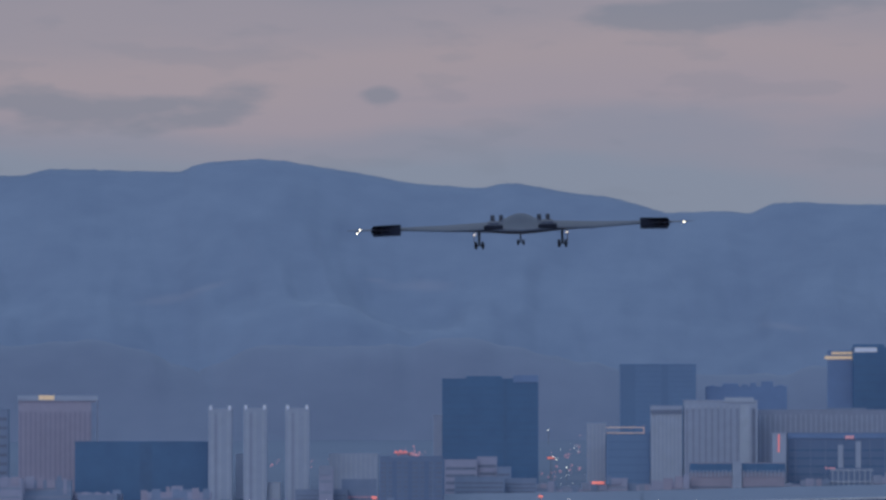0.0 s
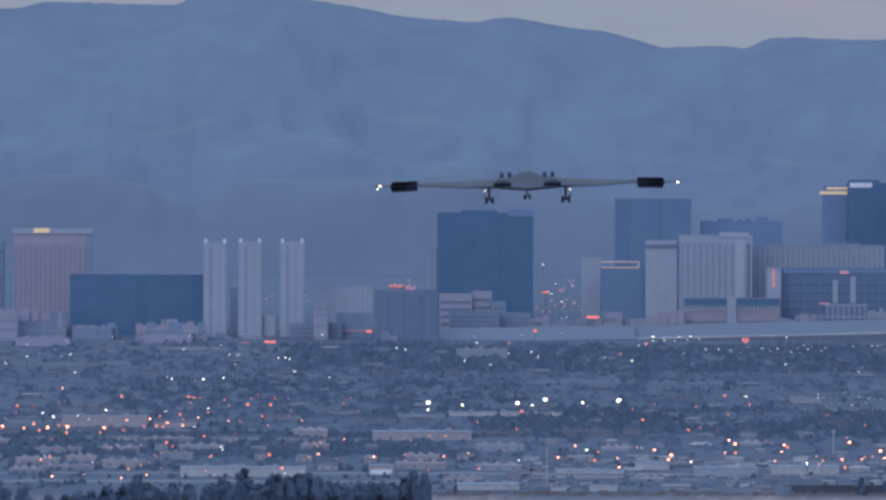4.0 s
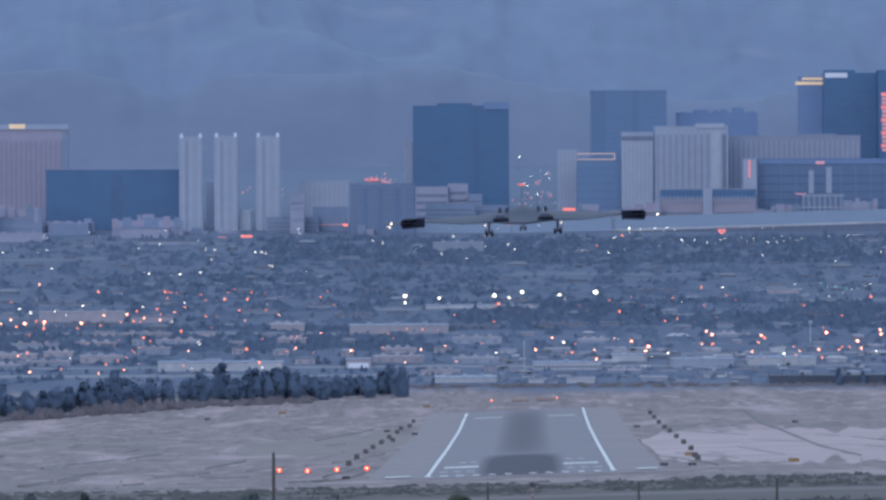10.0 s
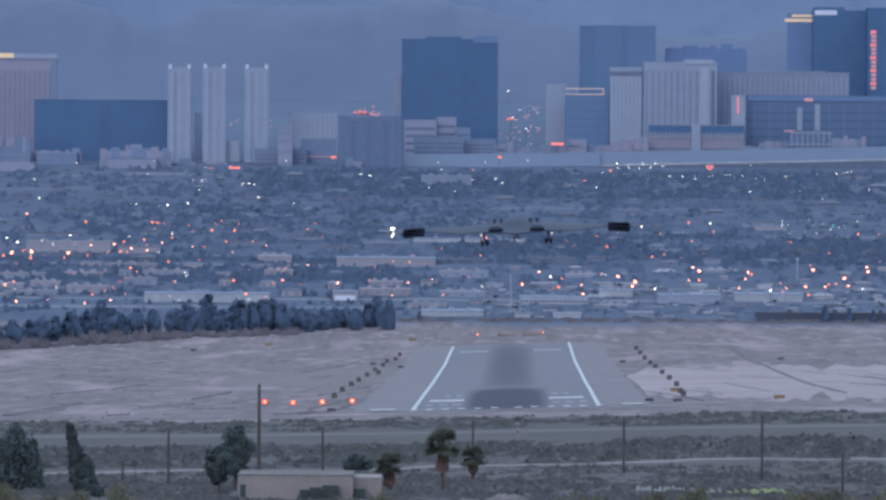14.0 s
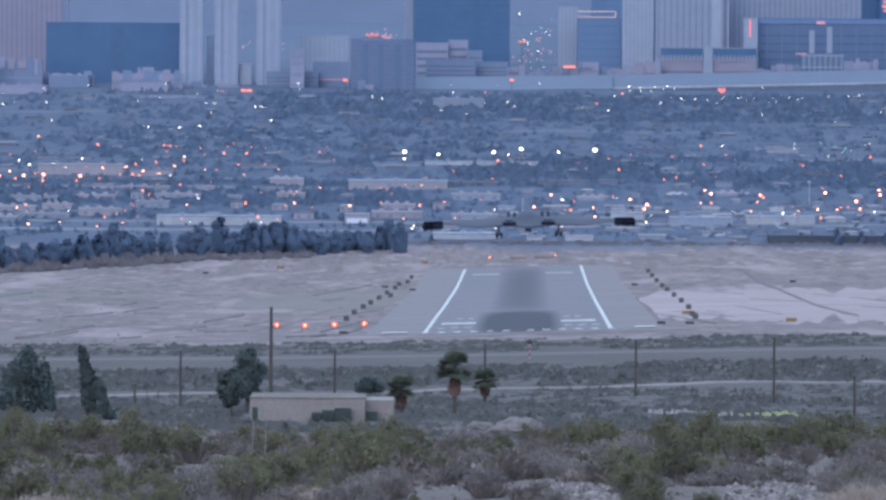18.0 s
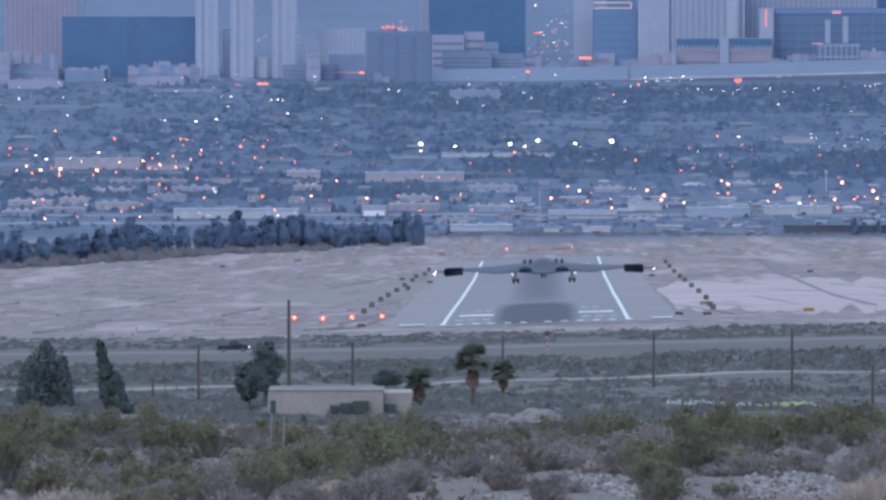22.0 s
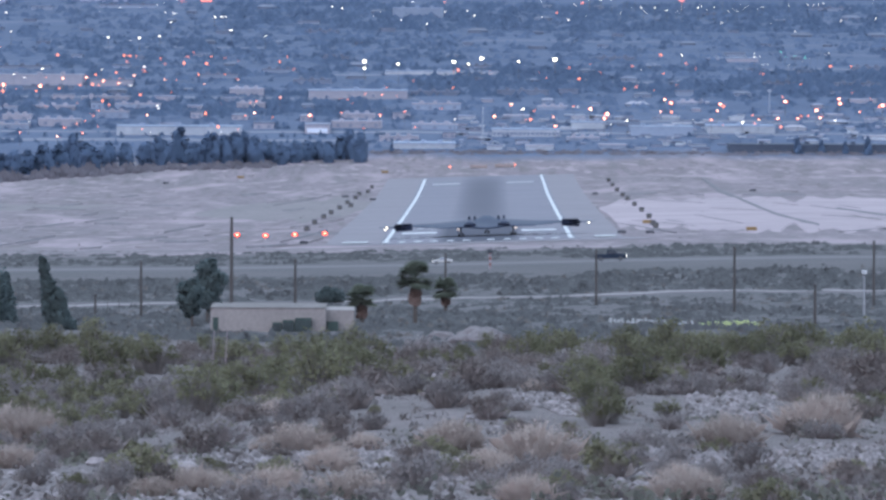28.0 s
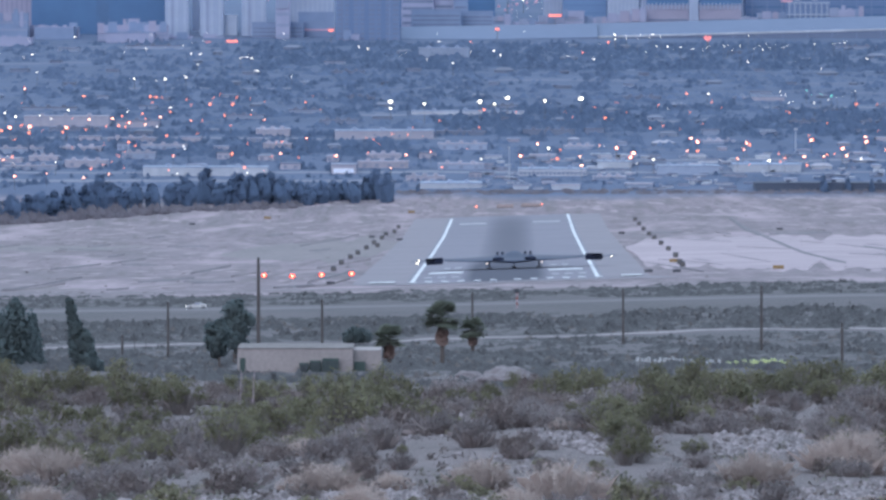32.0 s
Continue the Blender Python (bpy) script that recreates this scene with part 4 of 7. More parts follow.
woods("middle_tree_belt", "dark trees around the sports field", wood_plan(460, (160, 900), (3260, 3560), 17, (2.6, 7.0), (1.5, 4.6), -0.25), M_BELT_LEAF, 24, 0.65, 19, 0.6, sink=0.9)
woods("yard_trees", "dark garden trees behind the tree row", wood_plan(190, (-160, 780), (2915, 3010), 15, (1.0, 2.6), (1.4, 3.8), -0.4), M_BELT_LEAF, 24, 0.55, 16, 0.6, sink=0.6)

crowns = wood_plan(300, (-160, 1730), (2960, 3960), 27, (2.0, 3.8), (2.2, 4.4), -0.1)
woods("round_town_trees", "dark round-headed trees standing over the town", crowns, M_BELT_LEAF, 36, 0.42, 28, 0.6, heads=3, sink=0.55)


def house(name, u, v, wide, high, deep, wall, roof, label, category="house", gable=True, d=None):
    """A low house whose foot stands on the bearing u, v."""
    d = d or foot(u, v)
    p = on(u, d, -0.3)
    w = wide * d * K
    h = high * d * K
    # Wide pale roofs take the darker wall colour, to offset skylight on top.
    if roof is M_FAR_PALE and wide > 55:
        roof = M_FAR_WALL
    t = thing(name, Matrix.Translation(p), label, category, "houses of the town")
    part("wall", box(bmesh.new(), -w / 2, w / 2, 0, deep, 0, h), wall, t)
    bm = bmesh.new()
    if gable:
        e = 0.5
        rise = min(1.6, w * 0.13)
        lo = [bm.verts.new(q) for q in ((-w / 2 - e, -e, h), (w / 2 + e, -e, h), (w / 2 + e, deep + e, h), (-w / 2 - e, deep + e, h))]
        hi = [bm.verts.new(q) for q in ((-w * 0.3, deep / 2, h + rise), (w * 0.3, deep / 2, h + rise))]
        for q in ((lo[0], lo[1], hi[1], hi[0]), (lo[1], lo[2], hi[1]), (lo[2], lo[3], hi[0], hi[1]), (lo[3], lo[0], hi[0]), lo[::-1]):
            bm.faces.new(q)
    else:
        box(bm, -w / 2 - 0.2, w / 2 + 0.2, -0.2, deep + 0.2, h, h + 0.5)
        if w > 12:
            for i in range(3):
                x = -w * 0.3 + i * w * 0.28
                box(bm, x - 0.9, x + 0.9, deep * 0.3, deep * 0.3 + 1.6, h + 0.5, h + 1.5)
    part("roof", bm, roof, t)
    n = max(2, int(w / 5))
    me = None
    count = 16 if "windows" in label else min(n, 7) if name == "house" and v > 350 and u < 880 else 0
    for i in range(count):
        x = -w / 2 + (i + 0.5) * w / count
        me = part("window", me or box(bmesh.new(), -0.7, 0.7, -0.06, 0.04, 0, h * 0.4), M_FAR_DARK, t)
        me.location = (x, 0, h * 0.3)
        me = me.data
    return t


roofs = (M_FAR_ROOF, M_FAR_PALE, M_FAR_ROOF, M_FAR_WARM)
wall_word = {M_DIM_WALL.name: "dim blue-grey", M_FAR_WALL.name: "grey-blue", M_FAR_WARM.name: "rose-beige", M_FAR_PALE.name: "pale"}
roof_word = {M_DIM_ROOF.name: "dim tile", M_FAR_ROOF.name: "dull tile", M_FAR_PALE.name: "pale flat", M_FAR_WARM.name: "rose tile"}
taken = []


def free(u, v, wide=70):
    """Whether no hall or house stands there yet."""
    d = foot(u, v)
    if any(abs(u - q) < (wide + w) / 2 and abs(d - e) < 32 for q, e, w in taken):
        return False
    taken.append((u, d, 70))
    return True


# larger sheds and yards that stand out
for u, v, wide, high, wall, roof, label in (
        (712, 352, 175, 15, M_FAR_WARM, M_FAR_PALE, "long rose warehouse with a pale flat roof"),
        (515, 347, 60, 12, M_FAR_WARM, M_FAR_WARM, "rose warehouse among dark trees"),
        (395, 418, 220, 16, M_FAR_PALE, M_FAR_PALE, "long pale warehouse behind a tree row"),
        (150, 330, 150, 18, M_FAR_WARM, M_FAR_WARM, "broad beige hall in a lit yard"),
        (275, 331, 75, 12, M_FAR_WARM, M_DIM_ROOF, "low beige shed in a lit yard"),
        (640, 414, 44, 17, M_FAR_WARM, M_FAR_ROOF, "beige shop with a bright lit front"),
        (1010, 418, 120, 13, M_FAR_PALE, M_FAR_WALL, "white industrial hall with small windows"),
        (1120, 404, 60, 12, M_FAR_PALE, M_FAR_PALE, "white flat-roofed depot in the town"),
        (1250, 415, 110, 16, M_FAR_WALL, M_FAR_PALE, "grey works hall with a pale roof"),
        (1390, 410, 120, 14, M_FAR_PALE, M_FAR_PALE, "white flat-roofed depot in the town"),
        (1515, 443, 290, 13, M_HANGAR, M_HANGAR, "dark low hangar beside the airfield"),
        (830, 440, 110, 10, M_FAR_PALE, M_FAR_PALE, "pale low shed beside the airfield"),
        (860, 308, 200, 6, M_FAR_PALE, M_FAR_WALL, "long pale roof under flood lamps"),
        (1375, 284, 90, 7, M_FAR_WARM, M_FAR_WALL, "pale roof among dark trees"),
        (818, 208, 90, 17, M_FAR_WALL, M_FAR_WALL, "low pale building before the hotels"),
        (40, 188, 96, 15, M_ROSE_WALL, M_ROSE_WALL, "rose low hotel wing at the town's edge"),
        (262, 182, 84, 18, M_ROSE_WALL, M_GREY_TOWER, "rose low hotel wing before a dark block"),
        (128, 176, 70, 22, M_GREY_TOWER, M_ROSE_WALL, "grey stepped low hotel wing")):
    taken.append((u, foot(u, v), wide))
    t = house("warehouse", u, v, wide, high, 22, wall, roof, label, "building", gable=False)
    tagged(t, group="large halls of the town")
    if "lit front" in label:
        panel(t, "lit_front", -4.2, 4.2, 0.6, 2.6, M_SIGN_WHITE, 0.3, "bright lit shop front")

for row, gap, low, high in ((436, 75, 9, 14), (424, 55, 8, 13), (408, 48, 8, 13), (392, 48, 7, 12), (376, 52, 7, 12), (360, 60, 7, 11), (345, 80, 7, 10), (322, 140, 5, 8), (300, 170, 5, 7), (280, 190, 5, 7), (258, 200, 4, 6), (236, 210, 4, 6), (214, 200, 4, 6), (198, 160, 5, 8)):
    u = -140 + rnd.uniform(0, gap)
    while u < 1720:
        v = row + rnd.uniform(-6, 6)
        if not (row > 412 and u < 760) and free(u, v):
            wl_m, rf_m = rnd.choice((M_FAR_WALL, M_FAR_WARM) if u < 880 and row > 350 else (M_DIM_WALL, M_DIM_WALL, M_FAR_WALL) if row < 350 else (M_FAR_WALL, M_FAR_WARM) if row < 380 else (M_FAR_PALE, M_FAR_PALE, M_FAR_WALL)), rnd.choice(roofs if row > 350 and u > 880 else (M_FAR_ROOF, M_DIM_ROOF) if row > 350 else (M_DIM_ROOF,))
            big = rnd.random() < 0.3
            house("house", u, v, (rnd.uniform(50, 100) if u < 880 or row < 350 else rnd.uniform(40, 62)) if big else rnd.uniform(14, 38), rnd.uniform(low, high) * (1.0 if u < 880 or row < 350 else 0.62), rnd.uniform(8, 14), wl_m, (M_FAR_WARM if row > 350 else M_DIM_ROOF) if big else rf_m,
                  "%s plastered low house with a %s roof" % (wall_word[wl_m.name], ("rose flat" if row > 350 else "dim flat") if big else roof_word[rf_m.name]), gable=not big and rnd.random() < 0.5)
        u += rnd.uniform(0.5, 1.3) * gap

# ---- lamps of the town ----


def ball(r, sub=1):
    bm = bmesh.new()
    bmesh.ops.create_icosphere(bm, subdivisions=sub, radius=r)
    return bm


def lamp_post(name, label, head_mat, r):
    t = thing(name, pose(0, 0, 0), label, "street lamp", "street lamps of the town")
    bm = tube(bmesh.new(), (0, 0, -15), (0, 0, 0), 0.12, 0.08)
    tube(bm, (0, 0, 0), (0, -0.8, 0.15), 0.07, 0.06)
    part("pole", bm, M_STEEL, t)
    # Oversized glowing head and bright bulb in front imitate a halo and its core.
    head = ball(r)
    bmesh.ops.scale(head, verts=head.verts, vec=(1.25, 1, 0.8))
    bmesh.ops.translate(head, verts=head.verts, vec=(0, -0.9, 0))
    head = part("lamp_head", head, head_mat, t, "glowing lamp head")
    bulb = ball(r * (0.60 if head_mat is M_LAMP_ORANGE else 0.62))
    bmesh.ops.translate(bulb, verts=bulb.verts, vec=(0, -0.9 - r * 0.62, 0))
    part("bulb", bulb, M_BULB if head_mat is M_LAMP_ORANGE else M_FLOOD if head_mat in (M_LAMP_WHITE, M_FLOOD) else head_mat, head, "white-hot bulb")
    return t


def lamps(proto, spots, drop=24):
    first = True
    for u, v in spots:
        d = foot(u, v + drop)
        m = Matrix.Translation(at(u, v, d)) @ Matrix.Scale(rnd.uniform(0.5, 1.25), 4)
        if first:
            proto.matrix_world, first = m, False
        else:
            copy_thing(proto, m)


orange = lamp_post("street_lamp", "glowing orange sodium street lamp in the town", M_LAMP_ORANGE, 0.56)
lamps(orange, [(25, 325), (76, 263), (231, 316), (261, 323), (289, 327), (316, 313), (370, 320), (440, 328), (500, 318), (38, 389), (114, 414), (58, 418), (180, 421), (225, 415), (339, 382), (529, 378),
               (574, 351), (627, 382), (751, 381), (723, 404), (794, 375), (953, 382), (983, 361), (1058, 383), (1061, 399), (1093, 364)])
orange_b = copy_thing(orange, pose(0, 0, 0))
lamps(orange_b, [(1123, 368), (1153, 377), (1148, 385), (1248, 373), (1255, 351), (1266, 357), (1353, 359), (1348, 371), (1337, 387), (1421, 386), (1455, 384), (1490, 384), (1530, 382), (1523, 369),
                 (1468, 354), (1563, 349), (1565, 357), (1600, 372), (1640, 360), (-30, 330), (-60, 405), (150, 332), (190, 318), (85, 330), (8, 333), (50, 332)])
white = lamp_post("street_lamp", "glowing white street lamp in the town", M_LAMP_WHITE, 0.34)
lamps(white, [(41, 306), (60, 313), (153, 301), (258, 303), (103, 311), (270, 245), (325, 246), (361, 243), (548, 242), (488, 232), (98, 235), (381, 219), (478, 209), (458, 208), (683, 192), (833, 219),
              (883, 387), (1003, 369), (1285, 273), (1188, 389), (1393, 391), (1413, 269), (1120, 168), (1140, 170), (1165, 168), (1187, 167), (926, 41), (934, 88), (940, 92), (958, 107), (12, 206)])
white_b = copy_thing(white, pose(0, 0, 0))
lamps(white_b, [(1175, 198), (1193, 188), (1216, 193), (1222, 198), (1236, 190), (1258, 193), (1275, 196), (1283, 190), (1288, 187), (1313, 188), (1319, 186), (1328, 193), (1341, 188), (1356, 169), (1378, 167), (1366, 194), (1376, 187), (1381, 194),
                (1388, 183), (1394, 190), (1403, 186), (1418, 190), (1426, 187), (1473, 184), (1508, 183), (1518, 182), (1526, 181), (1534, 180), (1121, 175), (1141, 175), (1160, 175), (1181, 173), (1201, 172), (1413, 276), (1423, 275),
                (1428, 289), (1436, 287), (1453, 288), (1473, 289), (1498, 283), (1513, 278), (1524, 277), (1538, 271), (1546, 268), (12, 186), (345, 413), (470, 412), (206, 417), (130, 394), (1160, 396)])
flood = lamp_post("flood_lamp", "dazzling white sports-field flood lamp", M_FLOOD, 0.62)
tagged(flood, category="flood lamp", group="sports-field flood lamps")
lamps(flood, [(723, 286), (783, 290), (881, 286), (930, 280), (996, 285), (1060, 281)], drop=36)
small_flood = lamp_post("flood_lamp", "white sports-field flood lamp", M_FLOOD, 0.45)
tagged(small_flood, category="flood lamp", group="sports-field flood lamps")
lamps(small_flood, [(723, 298), (907, 290)], drop=26)
green = lamp_post("traffic_light", "small green traffic light in the town", M_LAMP_GREEN, 0.45)
tagged(green, category="traffic light", group="green traffic lights")
lamps(green, [(1485, 273), (1503, 276), (1468, 274), (1459, 266)])
red = lamp_post("red_beacon", "small red beacon lamp in the town", M_LAMP_RED, 0.6)
tagged(red, category="beacon", group="red beacons")
lamps(red, [(618, 160), (606, 160), (448, 178), (436, 178), (910, 157), (1108, 181), (1010, 133), (1000, 134), (1022, 134), (1063, 199), (865, 180)], drop=10)

# a red heart-shaped sign on a mast
sign = thing("neon_sign", Matrix.Translation(at(1284, 184, foot(1284, 196))), "red heart-shaped neon sign on a mast", "sign")
bm = bmesh.new()
outline = [bm.verts.new((2.0 * 0.075 * 16 * math.sin(a) ** 3 * 0.9, -0.2, 3.0 + 0.115 * (13 * math.cos(a) - 5 * math.cos(2 * a) - 2 * math.cos(3 * a) - math.cos(4 * a)))) for a in (2 * math.pi * i / 24 for i in range(24))]
face = bm.faces.new(outline)
ext = bmesh.ops.extrude_face_region(bm, geom=[face])
bmesh.ops.translate(bm, verts=[q for q in ext["geom"] if isinstance(q, bmesh.types.BMVert)], vec=(0, 0.6, 0))
bmesh.ops.recalc_face_normals(bm, faces=bm.faces)
part("heart", bm, M_SIGN_RED, sign, "glowing red heart")
part("mast", tube(bmesh.new(), (0, 0.1, -4), (0, 0.1, 1.5), 0.25, 0.25), M_STEEL, sign)

# lit sign boards on masts before the hotels
for u, v, wide, high, d in ((618, 160, 9, 4, 3980), (1014, 134, 22, 4, 4038), (443, 180, 20, 4, 3975), (400, 182, 10, 3, 3975), (930, 90, 12, 3, 4200), (912, 158, 7, 4, 4008)):
    p = on(u, d)
    k = d * K
    z = at(u, v, d).z - p.z
    t = thing("sign_board", Matrix.Translation(p), "glowing red sign board on a mast before the hotels", "sign", "lit sign boards")
    part("board", box(bmesh.new(), -wide / 2 * k, wide / 2 * k, -0.2, 0.2, z - high / 2 * k, z + high / 2 * k), M_SIGN_GLOW, t, "glowing red board")
    part("frame", box(bmesh.new(), -wide / 2 * k - 0.15, wide / 2 * k + 0.15, 0.22, 0.4, z - high / 2 * k - 0.15, z + high / 2 * k + 0.15), M_STEEL, t)
    part("mast", tube(bmesh.new(), (0, 0.3, -0.5), (0, 0.3, z), 0.2, 0.15), M_STEEL, t)

# countless weak lamps and lit windows
for name, mat, n, seed, size in (("small_orange_lamps", M_LAMP_AMBER, 120, 21, 0.52), ("small_white_lamps", M_LAMP_WHITE, 70, 22, 0.32), ("far_street_lamps", M_LAMP_WHITE, 24, 23, 0.26), ("far_red_lamps", M_SIGN_PINK, 64, 24, 0.75)):
    g = random.Random(seed)
    vs, fs = [], []
    for i in range(n):
        if name.startswith("far"):
            u, v = g.choice(((930, 90), (960, 70), (985, 120), (950, 130), (1000, 100))) if name == "far_street_lamps" else g.choice(((955, 78), (995, 70), (690, 84), (690, 80), (440, 92), (512, 88), (560, 96), (975, 110), (930, 118)))
            u, v = u + g.gauss(0, 13), v + g.gauss(0, 6)
            d = foot(u, v + 22)
        else:
            u, d = g.choice((g.uniform(-120, 1700), g.uniform(-120, 1700), g.gauss(300, 130))), (g.uniform(2920, 3320) if "orange" in name else g.choice((g.uniform(2920, 3960), g.uniform(3600, 3960))))
        p = on(u, d, g.uniform(4.5, 8.0))
        k = len(vs)
        s = size * (0.4 + 0.9 * g.random() ** 2)
        vs += [p + Vector(q) * s for q in ((1, 0, 0), (-1, 0, 0), (0, 1, 0), (0, -1, 0), (0, 0, 1), (0, 0, -1))]
        fs += [(k + a, k + b, k + c) for a, b, c in ((0, 2, 4), (2, 1, 4), (1, 3, 4), (3, 0, 4), (2, 0, 5), (1, 2, 5), (3, 1, 5), (0, 3, 5))]
    tagged(part(name, mesh_of(name, vs, fs), mat, None, "scattered weak lamps and lit windows of the town", "stuff"), category="lamps")

# clutter of small sheds and stores in the yards beyond the airfield
g = random.Random(63)
for i in range(190):
    u, v = g.uniform(870, 1700), g.uniform(380, 442)
    d = foot(u, v)
    w, h, deep = g.choice((g.uniform(5, 16), g.uniform(12, 40))) * d * K, g.uniform(2.0, 5.0) * d * K, g.uniform(2.5, 6)
    wall = g.choice((M_FAR_PALE, M_FAR_PALE, M_FAR_WALL, M_FAR_WARM, M_FAR_ROOF, M_DIM_ROOF, M_DIM_ROOF))
    t = thing("yard_shed", Matrix.Translation(on(u, d, -0.2)), "small %s yard shed beyond the airfield" % {M_FAR_PALE: "pale", M_FAR_WALL: "grey-blue", M_FAR_WARM: "rose-beige", M_FAR_ROOF: "dull brown", M_DIM_ROOF: "dark"}[wall], "shed", "yard sheds")
    part("wall", box(bmesh.new(), -w / 2, w / 2, 0, deep, 0, h), wall, t)
    part("roof", box(bmesh.new(), -w / 2 - 0.15, w / 2 + 0.15, -0.15, deep + 0.15, h, h + 0.3, 0.04), g.choice((M_FAR_PALE, M_FAR_ROOF, M_DIM_ROOF, M_DIM_ROOF)), t)

# ---- the tree row behind the airfield ----


def bushy_tree(name, seed, high, wide, mat, label, category="tree", group="", cards=26, size=0.55, clumps=14, trunk=0.22, lean=0.0, cone=0.0):
    """A tapered trunk with limbs, and a crown of clumps with gaps."""
    g = random.Random(seed)
    t = thing(name, pose(0, 0, 0), label, category, group)
    bm = bmesh.new()
    top = Vector((lean * high, 0, high * 0.86))
    tube(bm, (0, 0, -0.8), top * 0.5, 0.035 * high, 0.022 * high, 7)
    tube(bm, top * 0.5, top, 0.022 * high, 0.006 * high, 6)
    cs, rs = [], []
    for i in range(clumps):
        s = (i + 0.5) / clumps
        z = high * (trunk + (1 - trunk) * s * 0.93)
        prof = (1 - s) ** 0.8 if cone else math.sin(math.pi * min(1, 0.18 + 0.75 * s))
        r = wide / 2 * prof * (g.uniform(0.3, 0.6) if size > 0.3 else g.uniform(0.3, 0.95))
        a = i * 2.4 + g.uniform(-0.4, 0.4)
        c = Vector((math.cos(a) * r + lean * z, math.sin(a) * r, z + g.uniform(-0.3, 0.3)))
        q = wide * (0.30 if size > 0.3 else 0.29) * (0.5 + 0.6 * prof) * g.uniform(0.65, 1.3)
        cs.append(c)
        rs.append((q, q, q * (1.35 if cone else 0.95)))
        tube(bm, Vector((lean * z * 0.9, 0, z * 0.8)), c, 0.010 * high, 0.004 * high, 4)
    part("trunk", bm, M_BARK, t)
    if size > 0.3:
        core = [(Vector((lean * high * 0.5, 0, high * (0.50 if cone else 0.34))), (wide * (0.28 if cone else 0.52), wide * (0.28 if cone else 0.52), high * (0.49 if cone else 0.63)))]
        v, f, q = leaf_masses([c for c, r in core] + cs, [r for c, r in core] + rs, cards // 3, size, seed, 0.85, 0.95, 0.12)
    else:
        v, f, q = leaf_cards(cs, rs, cards, size, seed, hollow=0.25)
    part("crown", mesh_of("crown", v, f, normals=q), mat, t)
    return t


row_label = "dark evergreen tree in a row beside the airfield"
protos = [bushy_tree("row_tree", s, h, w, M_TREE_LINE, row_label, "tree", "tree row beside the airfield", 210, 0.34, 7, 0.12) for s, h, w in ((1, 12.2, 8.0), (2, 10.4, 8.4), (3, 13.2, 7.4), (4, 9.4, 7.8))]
used = [False] * 4
u = -120.0
while u < 735:
    k = rnd.randrange(4)
    v = np.interp(u, (-120, 60, 350, 735), (505, 492, 470, 462)) + rnd.uniform(-4, 4)
    d = foot(u, v)
    m = Matrix.Translation(on(u, d)) @ pose(0, 0, 0, 0, 0, rnd.uniform(0, 360)) @ Matrix.Scale(rnd.uniform(0.82, 1.12) * (1.0 if u < 540 else 0.84), 4)
    if used[k]:
        c = copy_thing(protos[k], m)
        c.matrix_world = m
    else:
        protos[k].matrix_world, used[k] = m, True
    u += rnd.uniform(16, 36) if u < 400 else rnd.uniform(13, 25)
lone = bushy_tree("evergreen", 40, 9.0, 5.0, M_TREE_LINE, "lone dark evergreen tree beside the airfield", "tree", "lone evergreens", 60, 0.45, 18, 0.06, 0.0, 1)
lone.matrix_world = Matrix.Translation(on(1575, foot(1575, 445))) @ Matrix.Scale(0.55, 4)
for u, v, s in ((1490, 445, 0.75), (1533, 444, 0.6), (772, 446, 0.4), (1615, 447, 0.8)):
    d = foot(u, v)
    m = Matrix.Translation(on(u, d)) @ Matrix.Scale(s, 4)
    c = copy_thing(lone, m)
    c.matrix_world = m
    tagged(c, "lone dark evergreen tree beside the airfield", group="lone evergreens")
M_BROWN_LEAF = material("bare_brown_twigs", (0.215, 0.188, 0.235), (0.172, 0.155, 0.198), 0.1, 0.8, space="World", leaf=0.4)
g = np.random.default_rng(31)
brush = []
for i in range(200):
    u = g.uniform(-120, 560)
    d = foot(u, np.interp(u, (-120, 60, 350, 560), (514, 502, 480, 472))) + g.uniform(-8, 12)
    p = on(u, d)
    brush.append((p.x, p.y, p.z, g.uniform(1.8, 3.8), g.uniform(2.6, 6.0) * (1.0 if u < 330 else 0.55)))
woods("bare_brush", "leafless brown brush under the tree row", brush, M_BROWN_LEAF, 48, 0.45, 32, 0.6, sink=0.3)
g = np.random.default_rng(33)
hedge = []
for i in range(330):
    u = g.uniform(735, 1720)
    d = foot(u, 447 + g.uniform(-4, 3))
    p = on(u, d)
    hedge.append((p.x, p.y, p.z, g.uniform(1.4, 3.4), g.uniform(0.5, 1.3)))
woods("field_edge_brush", "low brown brush along the far edge of the airfield", hedge, M_BROWN_LEAF, 18, 0.4, 34, sink=0.6)

# ---- airfield furniture ----
M_BOX = material("marker_box_paint", (0.075, 0.08, 0.105), None, 1.0, 6.0)
M_BOX_FACE = material("marker_box_face", (0.16, 0.15, 0.15), None, 1.0, 6.0)
M_YELLOW = material("yellow_board_paint", (0.30, 0.20, 0.10), None, 1.0, 5.0)
M_PAPI = lamp_material("approach_lamp_glass", (1.0, 0.085, 0.05), 1.5)
M_PAPI_CORE = lamp_material("approach_lamp_filament", (1.0, 0.36, 0.22), 4.0)


